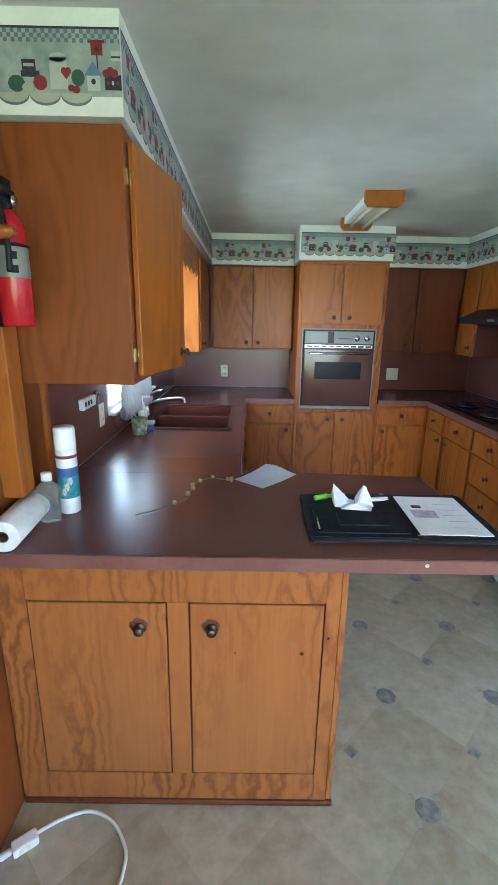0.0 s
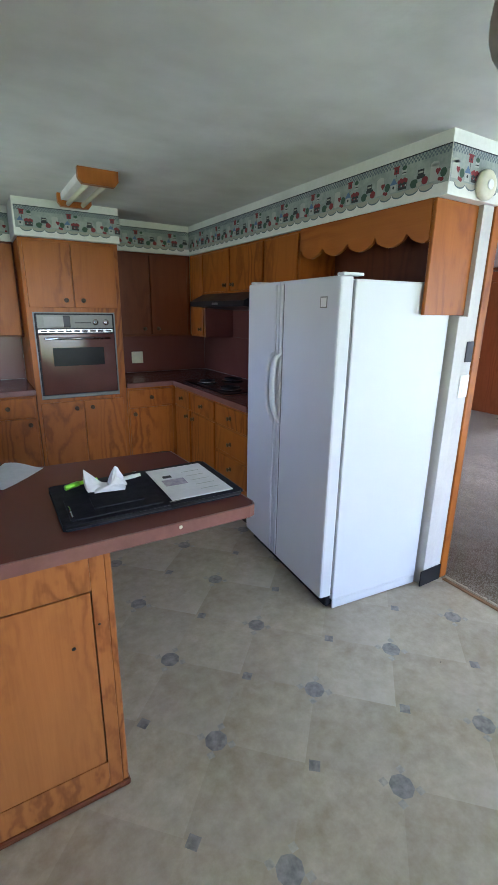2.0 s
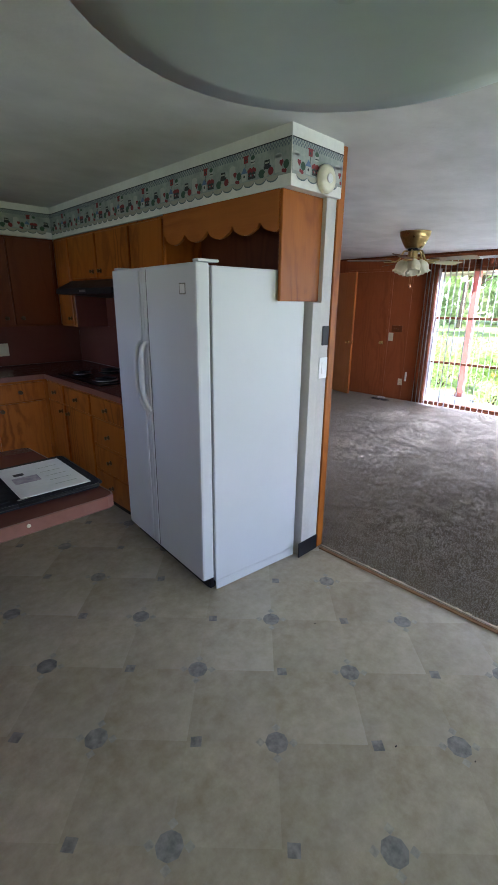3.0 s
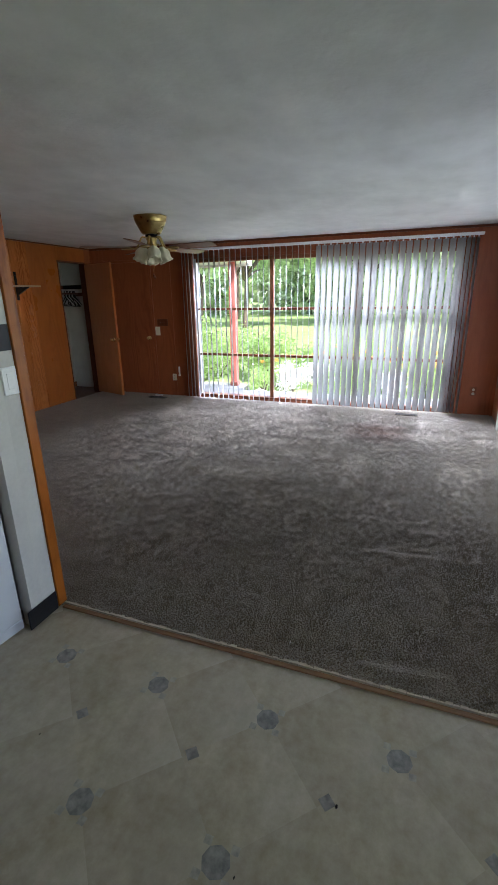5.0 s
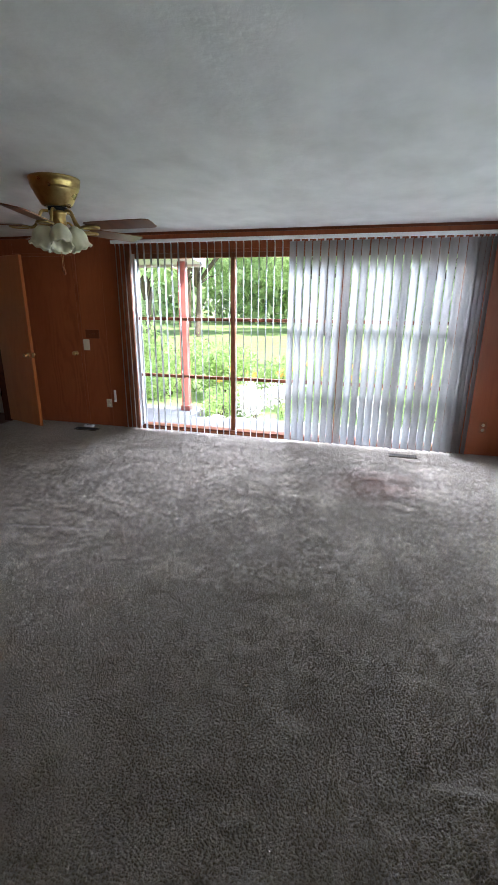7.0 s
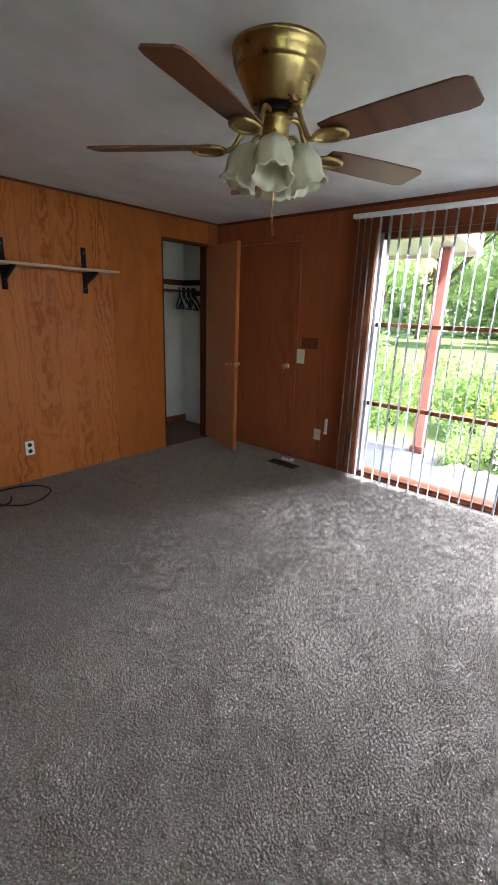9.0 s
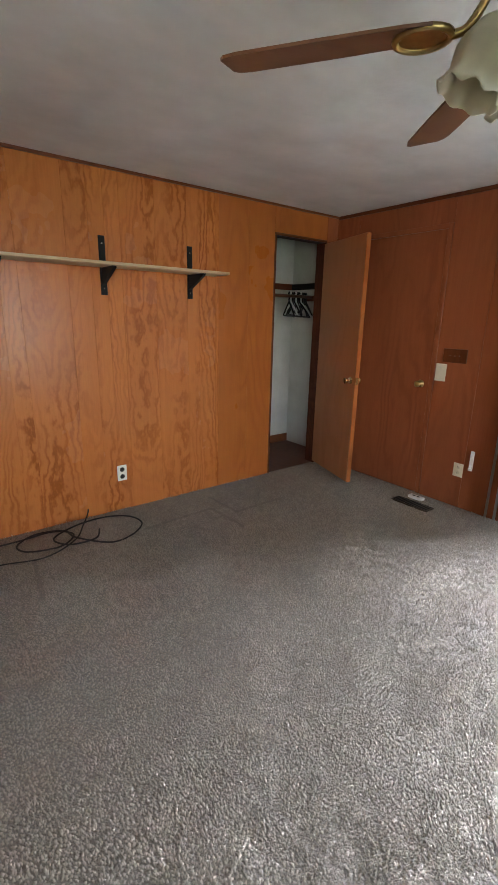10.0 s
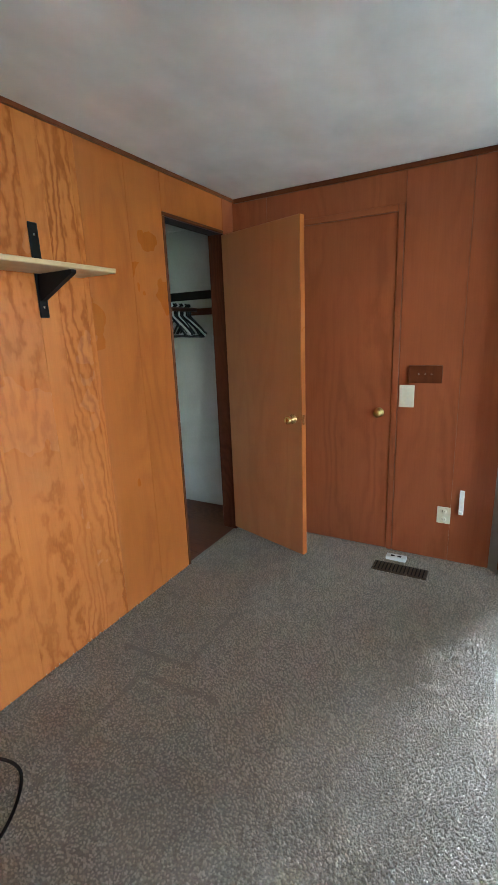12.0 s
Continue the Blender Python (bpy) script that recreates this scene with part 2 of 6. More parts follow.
gold = plain("polished_brass", (0.80, 0.56, 0.24), 0.2, 1.0)
oven_glass = plain("brown_oven_glass", (0.085, 0.028, 0.020), 0.12)
black_glass = plain("black_glass", (0.008, 0.007, 0.007), 0.22)
white_plastic = plain("white_plastic", (0.80, 0.80, 0.78), 0.35)
paper = plain("paper", (0.82, 0.82, 0.84), 0.7)
lamp_glass = plain("white_opal_glass", (0.62, 0.68, 0.69), 0.3)
milk_glass = plain("frosted_glass_shade", (0.74, 0.72, 0.56), 0.35)
red_enamel = plain("red_enamel", (0.42, 0.010, 0.016), 0.25)
dark_gap = plain("dark_gap", (0.012, 0.008, 0.006), 0.8)
rubber = plain("black_rubber", (0.025, 0.023, 0.022), 0.6)
slat_vinyl = mottled("blind_vinyl", (0.31, 0.295, 0.268), (0.37, 0.352, 0.325), 0.45, 5.0, 0.08)
concrete = mottled("concrete", (0.17, 0.165, 0.155), (0.25, 0.24, 0.225), 0.9, 3.0, 0.3)


def let_through(mat, colour, share):
    """Part of the light passes through the material, scattered."""
    tree = mat.node_tree
    thin = tree.nodes.new("ShaderNodeBsdfTranslucent")
    thin.inputs["Color"].default_value = (*colour, 1)
    both = tree.nodes.new("ShaderNodeMixShader")
    both.inputs[0].default_value = share
    tree.links.new(tree.nodes["Principled BSDF"].outputs[0], both.inputs[1])
    tree.links.new(thin.outputs[0], both.inputs[2])
    tree.links.new(both.outputs[0], tree.nodes["Material Output"].inputs["Surface"])


let_through(slat_vinyl, (0.80, 0.82, 0.80), 0.07)
let_through(lamp_glass, (0.85, 0.90, 0.90), 0.5)
let_through(milk_glass, (0.88, 0.86, 0.72), 0.35)
for dull in (black_iron, black_glass, black_plastic, rubber):
    dull.node_tree.nodes["Principled BSDF"].inputs["Specular IOR Level"].default_value = 0.14

# ceiling: sponged plaster, softly patchy
ceiling_mat, nt, b = node_mat("sponged_ceiling", 0.85)
v = place_vec(nt, (1, 1, 1), False)
n1, n2 = noise_tex(nt, v, 2.2, 4.0), noise_tex(nt, v, 34.0, 4.0, 0.6)
n3 = noise_tex(nt, place_vec(nt, (1, 1.5, 1), False), 4.0, 3.0)
nt.links.new(ramp(nt, calc(nt, "MULTIPLY_ADD", n3, 0.4, calc(nt, "MULTIPLY", n1, 0.6)), [(0.32, (0.54, 0.535, 0.505)), (0.66, (0.70, 0.695, 0.665))]), b.inputs["Base Color"])
bump(nt, b, calc(nt, "ADD", n3, calc(nt, "MULTIPLY", n2, 0.35)), 0.4, 0.010)

# carpet: taupe pile, trodden patches
def carpet_material(name, tone):
    mat, nt, b = node_mat(name, 0.95)
    v = place_vec(nt, (1, 1, 1), False)
    n1, n2, n4 = noise_tex(nt, v, 1.1, 4.0), noise_tex(nt, v, 95.0, 3.0, 0.7), noise_tex(nt, v, 9.0, 4.0)
    col = ramp(nt, calc(nt, "MULTIPLY_ADD", n2, 0.7, calc(nt, "MULTIPLY", n4, 0.3)), [(0.30, tuple(0.55 * c for c in tone)), (0.66, tone)])
    col = mix(nt, calc(nt, "MULTIPLY", n1, 0.45), col, tuple(0.50 * c for c in tone))
    nt.links.new(col, b.inputs["Base Color"])
    bump(nt, b, n2, 0.9, 0.012)
    b.inputs["Sheen Weight"].default_value = 0.15
    return mat


carpet_mat = carpet_material("taupe_carpet", (0.36, 0.302, 0.240))
closet_board = wood("closet_floor_board", (0.20, 0.070, 0.035), (0.10, 0.030, 0.015), 0.4, "y")
jamb_wood = wood("dark_jamb_wood", (0.13, 0.036, 0.014), (0.07, 0.018, 0.008), 0.4)

# vinyl sheet floor: cream and tan marbled squares
vinyl_mat, nt, b = node_mat("vinyl_sheet", 0.38)
v = place_vec(nt, (1, 1, 1), False)
n1, n2 = noise_tex(nt, v, 2.6, 6.0, 0.65), noise_tex(nt, v, 16.0, 6.0, 0.7)
chk = nt.nodes.new("ShaderNodeTexChecker")
chk.inputs["Scale"].default_value = 1.0
rot = nt.nodes.new("ShaderNodeVectorRotate")
rot.rotation_type = "Z_AXIS"
rot.inputs["Angle"].default_value = radians(45)
shift = nt.nodes.new("ShaderNodeVectorMath")
shift.operation = "SUBTRACT"
shift.inputs[1].default_value = (1.30, 0.855, -0.3)
geo = nt.nodes.new("ShaderNodeNewGeometry")
nt.links.new(geo.outputs["Position"], shift.inputs[0])
nt.links.new(shift.outputs[0], rot.inputs["Vector"])
sc = nt.nodes.new("ShaderNodeVectorMath")
sc.operation = "MULTIPLY"
sc.inputs[1].default_value = (1 / 0.329, 1 / 0.329, 1.0)
nt.links.new(rot.outputs[0], sc.inputs[0])
nt.links.new(sc.outputs[0], chk.inputs["Vector"])
marble = calc(nt, "MULTIPLY_ADD", n2, 0.55, calc(nt, "MULTIPLY", n1, 0.45))
ca = ramp(nt, marble, [(0.30, (0.27, 0.215, 0.130)), (0.68, (0.52, 0.465, 0.36))])
cb = ramp(nt, marble, [(0.30, (0.25, 0.20, 0.120)), (0.68, (0.48, 0.425, 0.33))])
cell = nt.nodes.new("ShaderNodeSeparateXYZ")
nt.links.new(sc.outputs[0], cell.inputs[0])
fade = calc(nt, "MULTIPLY", calc(nt, "FRACT", cell.outputs["X"]), calc(nt, "SUBTRACT", 1.0, calc(nt, "FRACT", cell.outputs["Y"])))
floor_cell = nt.nodes.new("ShaderNodeVectorMath")
floor_cell.operation = "FLOOR"
nt.links.new(sc.outputs[0], floor_cell.inputs[0])
white = nt.nodes.new("ShaderNodeTexWhiteNoise")
nt.links.new(floor_cell.outputs[0], white.inputs["Vector"])
pale = calc(nt, "MULTIPLY", fade, calc(nt, "MULTIPLY_ADD", white.outputs["Value"], 0.40, 0.08))
col = mix(nt, pale, mix(nt, chk.outputs["Fac"], ca, cb), (0.62, 0.585, 0.50))
nt.links.new(col, b.inputs["Base Color"])
nt.links.new(calc(nt, "MULTIPLY_ADD", n1, 0.25, 0.26), b.inputs["Roughness"])
bump(nt, b, n2, 0.08, 0.001)
inset_mat = mottled("vinyl_inset", (0.135, 0.135, 0.13), (0.31, 0.30, 0.275), 0.38, 38.0, 0.06)
inset_pale = mottled("vinyl_inset_edge", (0.26, 0.25, 0.22), (0.44, 0.41, 0.34), 0.38, 42.0, 0.06)

# clear glass with no shadow of its own
glass_mat, nt, b = node_mat("clear_glass", 0.0, 0.0, (1, 1, 1))
b.inputs["Transmission Weight"].default_value = 1.0
b.inputs["IOR"].default_value = 1.02
clear_plastic, nt, b = node_mat("clear_plastic", 0.08, 0.0, (0.92, 0.94, 0.93))
b.inputs["Transmission Weight"].default_value = 0.9
b.inputs["IOR"].default_value = 1.3


def leafy(name, a, c):
    mat, nt, b = node_mat(name, 0.6)
    n = noise_tex(nt, place_vec(nt, (1, 1, 1)), 3.0, 3.0)
    geo = nt.nodes.new("ShaderNodeNewGeometry")
    fac = calc(nt, "ADD", calc(nt, "MULTIPLY", n, 0.5), calc(nt, "MULTIPLY", geo.outputs["Random Per Island"], 0.5))
    nt.links.new(ramp(nt, fac, [(0.2, a), (0.8, c)]), b.inputs["Base Color"])
    tr = nt.nodes.new("ShaderNodeBsdfTranslucent")
    tr.inputs["Color"].default_value = (*(min(1, 1.6 * k) for k in c), 1)
    ms = nt.nodes.new("ShaderNodeMixShader")
    ms.inputs[0].default_value = 0.55
    out = nt.nodes["Material Output"]
    nt.links.new(b.outputs[0], ms.inputs[1])
    nt.links.new(tr.outputs[0], ms.inputs[2])
    nt.links.new(ms.outputs[0], out.inputs["Surface"])
    return mat


leaf_mat = leafy("leaves", (0.12, 0.20, 0.06), (0.30, 0.40, 0.14))
# distant foliage made paler than the near leaves, haze mixed into its colour
leaf_hazy = leafy("hazy_far_leaves", (0.20, 0.28, 0.13), (0.42, 0.50, 0.28))
flower_mat = leafy("orange_flowers", (0.55, 0.16, 0.03), (0.75, 0.38, 0.10))
pale_mat = leafy("pale_blooms", (0.45, 0.50, 0.36), (0.70, 0.72, 0.62))
bark = mottled("bark", (0.09, 0.065, 0.045), (0.16, 0.12, 0.09), 0.9, 12.0, 0.6, dist=0.01)
grass_mat = mottled("lawn", (0.12, 0.18, 0.055), (0.24, 0.32, 0.11), 0.9, 1.4, 0.8, fine=40.0, dist=0.02, drift=False)
post_red = mottled("red_brown_paint", (0.34, 0.105, 0.085), (0.42, 0.15, 0.12), 0.6, 6.0, 0.1)
gravel_mat = mottled("pale_stones", (0.42, 0.40, 0.36), (0.62, 0.60, 0.55), 0.9, 8.0, 0.4)

# ---- the setting ----
CEIL = 2.28
WX, NY, EX = -0.53, 4.66, 2.40           # kitchen: west, north and east wall faces
LW, LE, LN, LS = 2.52, 7.24, 4.946, -0.97  # living room: west, east, north and south wall faces
KS = -1.55                                # dining end behind


def setting(name, bm, material, label="", category=""):
    return tagged(part(name, bm, material), label, category, kind="structure")


def boxes(*rows):
    return joined(*[box_bm(*r) for r in rows])


kitchen_floor = setting("floor_kitchen", box_bm(-0.75, 2.50, -1.75, 4.9, -0.12, 0.0), vinyl_mat, "worn cream vinyl sheet floor with grey insets", "floor")
carpet_floor = setting("floor_carpet", box_bm(2.50, 7.40, -1.2, LN + 0.02, -0.12, 0.003), carpet_mat, "worn taupe carpet with trodden patches", "carpet")
def ceil_at(x):
    """The ceiling sinks a little towards the living room."""
    return CEIL - 0.045 * min(1.0, max(0.0, (x - 2.5) / 2.0))


setting("ceiling", prism_bm([(-0.75, CEIL), (2.5, CEIL), (4.5, ceil_at(4.5)), (7.46, ceil_at(7.46)), (7.46, CEIL + 0.14), (-0.75, CEIL + 0.14)], -1.75, 5.95, Matrix(((1, 0, 0, 0), (0, 0, 1, 0), (0, 1, 0, 0), (0, 0, 0, 1)))), ceiling_mat, "white sponged plaster ceiling", "ceiling")

# kitchen walls
setting("wall_kitchen_west", boxes((WX - 0.14, WX, -1.75, 2.55, 0, CEIL), (WX - 0.14, WX, 2.55, 3.55, 0, 1.06), (WX - 0.14, WX, 2.55, 3.55, 1.95, CEIL), (WX - 0.14, WX, 3.55, 4.8, 0, CEIL)), wall_paint, "cream painted kitchen wall with sink window", "wall")
setting("wall_kitchen_north", box_bm(WX, 2.50, NY, NY + 0.14, 0, CEIL), wall_paint, "cream painted kitchen wall", "wall")
setting("wall_kitchen_east", box_bm(EX, 2.48, 1.60, NY, 0, CEIL), wall_paint, "cream painted partition wall end", "wall")
# the opening in this unseen wall is made up, to hold the fill lamp
setting("wall_dining_south", boxes((WX, -0.25, KS - 0.14, KS, 0, CEIL), (2.05, 2.50, KS - 0.14, KS, 0, CEIL), (-0.25, 2.05, KS - 0.14, KS, 0, 0.55), (-0.25, 2.05, KS - 0.14, KS, 2.08, CEIL)), wall_paint, "cream painted dining wall", "wall")
setting("wall_dining_east", box_bm(2.42, 2.52, KS - 0.14, -1.0, 0, CEIL), wall_paint, "cream painted stub wall", "wall")

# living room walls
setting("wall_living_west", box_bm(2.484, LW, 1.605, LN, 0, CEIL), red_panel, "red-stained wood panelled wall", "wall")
wall_n = setting("wall_north", boxes((LW, 6.515, LN + 0.012, LN + 0.10, 0, CEIL), (6.515, 7.11, LN + 0.012, LN + 0.10, 2.012, CEIL), (7.11, LE + 0.2, LN + 0.012, LN + 0.10, 0, CEIL)), dark_gap, "oak plywood panelled wall with closet opening", "wall")
W0, W1, WZ0, WZ1 = -0.385, 3.16, 0.035, 2.02   # picture window opening
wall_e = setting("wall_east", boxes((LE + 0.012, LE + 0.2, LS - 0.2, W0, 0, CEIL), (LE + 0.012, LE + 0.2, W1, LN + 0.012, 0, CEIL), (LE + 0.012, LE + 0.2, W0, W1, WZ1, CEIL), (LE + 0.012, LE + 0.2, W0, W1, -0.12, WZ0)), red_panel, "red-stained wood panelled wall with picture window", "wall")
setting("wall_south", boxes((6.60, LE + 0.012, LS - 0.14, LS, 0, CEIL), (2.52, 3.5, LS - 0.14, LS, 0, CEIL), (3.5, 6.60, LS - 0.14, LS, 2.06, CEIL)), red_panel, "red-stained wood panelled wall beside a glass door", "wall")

# boards on the north wall, of uneven widths
x = LW
k = 0
bounds = []
while x < 6.515 - 0.02:
    w = rnd.choice((0.10, 0.14, 0.19, 0.24, 0.28, 0.21, 0.16))
    x1 = min(6.515, x + w)
    if 6.515 - x1 < 0.09:
        x1 = 6.515
    if x < 5.98 < x1:
        x1 = 5.98
    bounds.append((x, x1))
    x = x1
for a, c in bounds:
    smooth = a >= 5.97
    bx("board", a + 0.0003, c - 0.0003, LN + rnd.uniform(0, 0.0006), LN + 0.0115, 0.0, CEIL - 0.001, oak_smooth if smooth else oak_panel, wall_n, 0.0007)
bx("board", 6.516, 7.109, LN, LN + 0.0115, 2.018, CEIL - 0.001, oak_smooth, wall_n, 0.0015)
bx("board", 7.111, LE, LN, LN + 0.0115, 0.0, CEIL - 0.001, red_panel, wall_n, 0.0015)
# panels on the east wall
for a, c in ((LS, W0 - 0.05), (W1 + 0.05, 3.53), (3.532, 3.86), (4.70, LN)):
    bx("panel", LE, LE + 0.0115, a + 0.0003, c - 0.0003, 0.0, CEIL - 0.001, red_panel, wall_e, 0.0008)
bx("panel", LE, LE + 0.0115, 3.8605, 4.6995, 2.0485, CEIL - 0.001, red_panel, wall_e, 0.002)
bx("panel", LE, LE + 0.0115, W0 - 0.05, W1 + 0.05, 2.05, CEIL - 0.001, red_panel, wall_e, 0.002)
# dark cove strips along the ceiling
ZC = ceil_at(LE)
for nm, bmt in (("trim_north", prism_bm([(LW, CEIL - 0.001), (LW, CEIL - 0.018), (4.5, ZC - 0.018), (LE - 0.016, ZC - 0.018), (LE - 0.016, ZC - 0.001), (4.5, ZC - 0.001)], LN - 0.014, LN - 0.001, Matrix(((1, 0, 0, 0), (0, 0, 1, 0), (0, 1, 0, 0), (0, 0, 0, 1))))), ("trim_east", box_bm(LE - 0.016, LE - 0.001, LS, LN - 0.016, ZC - 0.028, ZC - 0.001, 0.003))):
    setting(nm, bmt, cabinet_dark, "dark wood ceiling trim", "trim")

# partition end: casing to the ceiling, black base
setting("casing_partition", box_bm(2.4825, 2.538, 1.590, 1.6035, 0.004, CEIL - 0.001, 0.003), cabinet_wood, "orange wood casing up to the ceiling", "trim")
setting("baseboard_partition", box_bm(2.30, 2.478, 1.590, 1.598, 0.001, 0.10, 0.002), black_plastic, "black vinyl base strip", "baseboard")
setting("wall_partition_end", box_bm(2.33, 2.40, 1.60, 1.66, 0, 1.525), wall_paint, "cream painted wall return behind the fridge", "wall")
thr = setting("threshold", box_bm(2.480, 2.506, LS, 1.573, 0.001, 0.011, 0.004), wood("threshold_wood", (0.34, 0.20, 0.11), (0.19, 0.095, 0.05), 0.5, "y"), "worn wooden threshold strip", "threshold")
# frayed carpet edge, with tack holes
bmf = bmesh.new()
yy = LS
while yy < 1.57:
    st = 0.012 + 0.02 * rnd.random()
    w = 0.005 + 0.010 * rnd.random()
    z = 0.017 + 0.003 * rnd.random()
    vs = [bmf.verts.new(p) for p in ((2.505, yy, z), (2.505 + w, yy, z), (2.505 + w, yy + st, z), (2.505, yy + st, z), (2.505, yy, 0.004), (2.505 + w, yy, 0.004), (2.505 + w, yy + st, 0.004), (2.505, yy + st, 0.004))]
    for q in ((0, 1, 2, 3), (0, 4, 5, 1), (2, 6, 7, 3), (1, 5, 6, 2), (3, 7, 4, 0)):
        bmf.faces.new([vs[i] for i in q])
    yy += st + 0.003 * rnd.random()
setting("carpet_edge", bmf, plain("carpet_backing", (0.50, 0.43, 0.32), 0.8), "pale frayed carpet backing edge", "trim")

# ---- soffits over the cabinets ----
SOFF = 2.03
setting("soffit_west", box_bm(WX, -0.113, 1.53, NY, SOFF + 0.022, CEIL), white_paint, "white painted soffit", "soffit")
setting("soffit_north", box_bm(-0.113, 2.09, 4.33, NY, SOFF + 0.002, CEIL), white_paint, "white painted soffit", "soffit")
setting("soffit_oven", box_bm(0.60, 1.335, 3.945, 4.33, SOFF + 0.002, CEIL), white_paint, "white painted soffit over the oven", "soffit")
setting("soffit_east", box_bm(2.09, EX, 1.575, NY, SOFF + 0.002, CEIL), white_paint, "white painted soffit", "soffit")
setting("soffit_end", box_bm(EX, 2.48, 1.575, 1.60, SOFF + 0.002, CEIL), white_paint, "white painted soffit return", "soffit")

# ---- wallpaper border: pale strip, check band, scallops, birdhouses, hearts and baskets ----
paper_pale = mottled("wallpaper_pale", (0.20, 0.235, 0.225), (0.36, 0.38, 0.35), 0.6, 14.0, 0.02)
paper_cream = plain("wallpaper_cream", (0.36, 0.35, 0.29), 0.6)
print_red = plain("print_red", (0.21, 0.018, 0.024), 0.6)
print_green = plain("print_green", (0.035, 0.085, 0.05), 0.6)
print_dark = plain("print_dark", (0.025, 0.027, 0.03), 0.6)
print_blue = plain("print_blue", (0.10, 0.17, 0.30), 0.6)
print_white = plain("print_white", (0.42, 0.42, 0.39), 0.6)
print_grey = plain("print_grey", (0.12, 0.15, 0.17), 0.6)
PRINT = [paper_pale, paper_cream, print_red, print_green, print_dark, print_blue, print_white, print_grey]


def border(u0, u1, m, name_label):
    """A strip of wallpaper from u0 to u1, in metres; m places (u, v, out). The print is 0.85 of its drawing."""
    u0, u1, m = u0 / 0.85, u1 / 0.85, m @ Matrix.Diagonal((0.85, 0.85, 1, 1))
    bm = bmesh.new()

    def poly(pts, mat, d):
        vs = [bm.verts.new((u, v, d)) for u, v in pts]
        f = bm.faces.new(vs)
        f.material_index = mat

    def disc(u, v, ru, rv, mat, d, n=10):
        if u - ru < u0 or u + ru > u1:
            return
        poly([(u + ru * math.cos(6.2832 * k / n), v + rv * math.sin(6.2832 * k / n)) for k in range(n)], mat, d)

    def rect(a, c, v0, v1, mat, d):
        a, c = max(a, u0), min(c, u1)
        if c - a > 0.002:
            poly([(a, v0), (c, v0), (c, v1), (a, v1)], mat, d)

    rect(u0, u1, 0.045, 0.214, 0, 0.0008)
    rect(u0, u1, 0.211, 0.217, 4, 0.0011)
    # check band
    k = 0
    u = u0
    while u < u1 - 0.004:
        for row in (0, 1, 2):
            if (k + row) % 2 == 0:
                rect(u, u + 0.011, 0.178 + row * 0.011, 0.189 + row * 0.011, 7, 0.0010)
        u += 0.011
        k += 1
    # scallops at the foot
    P = 0.370
    n0, n1 = math.floor(u0 / P) - 1, math.ceil(u1 / P) + 1
    for n in range(n0, n1):
        for h in range(4):
            cu = n * P + (h + 0.5) * P / 4
            if cu - 0.046 < u0 or cu + 0.046 > u1:
                continue
            arc = [(cu + 0.046 * math.cos(math.pi + math.pi * q / 10), 0.046 + 0.026 * math.sin(math.pi + math.pi * q / 10)) for q in range(11)]
            poly(arc, 7, 0.0009)
            arc = [(cu + 0.046 * math.cos(math.pi + math.pi * q / 10), 0.053 + 0.026 * math.sin(math.pi + math.pi * q / 10)) for q in range(11)]
            poly(arc, 1, 0.0011)
        o = n * P
        # red birdhouse on a pole
        rect(o + 0.019, o + 0.023, 0.11, 0.15, 4, 0.0012)
        rect(o + 0.004, o + 0.038, 0.148, 0.178, 2, 0.0013)
        rect(o - 0.002, o + 0.044, 0.178, 0.186, 2, 0.0013)
        disc(o + 0.021, 0.163, 0.006, 0.006, 4, 0.0015, 8)
        # green and white pot
        rect(o + 0.062, o + 0.092, 0.135, 0.160, 6, 0.0012)
        rect(o + 0.062, o + 0.092, 0.142, 0.147, 4, 0.0014)
        disc(o + 0.077, 0.168, 0.017, 0.012, 3, 0.0013)
        # basket of red fruit
        rect(o + 0.040, o + 0.100, 0.062, 0.100, 4, 0.0012)
        for q in range(5):
            disc(o + 0.045 + q * 0.0125, 0.104 + 0.006 * (q % 2), 0.011, 0.011, 2, 0.0014 + 0.00005 * q)
        for q in range(4):
            disc(o + 0.05 + q * 0.014, 0.080, 0.004, 0.006, 6 if q % 2 else 2, 0.0015, 6)
        # blue-roofed white house
        rect(o - 0.012, o + 0.026, 0.060, 0.100, 6, 0.0012)
        if o - 0.02 > u0 and o + 0.034 < u1:
            poly([(o - 0.020, 0.098), (o + 0.034, 0.098), (o + 0.007, 0.132)], 5, 0.0013)
        disc(o + 0.007, 0.083, 0.007, 0.008, 4, 0.0015, 8)
        disc(o - 0.038, 0.092, 0.020, 0.022, 3, 0.0012)
        disc(o - 0.045, 0.062, 0.012, 0.010, 2, 0.0014)
        disc(o - 0.060, 0.066, 0.010, 0.009, 2, 0.0014)
        # white jug with a heart
        rect(o - 0.120, o - 0.068, 0.062, 0.142, 6, 0.0012)
        disc(o - 0.094, 0.142, 0.026, 0.012, 6, 0.0012)
        disc(o - 0.078, 0.108, 0.009, 0.010, 2, 0.0014)
        disc(o - 0.066, 0.108, 0.009, 0.010, 2, 0.0015)
        if o - 0.09 > u0 and o - 0.05 < u1:
            poly([(o - 0.087, 0.106), (o - 0.072, 0.086), (o - 0.057, 0.106)], 2, 0.0016)
        # dark tub with fruit and leaves
        rect(o - 0.205, o - 0.150, 0.092, 0.108, 4, 0.0012)
        rect(o - 0.200, o - 0.160, 0.108, 0.136, 4, 0.0013)
        rect(o - 0.196, o - 0.165, 0.118, 0.126, 1, 0.0015)
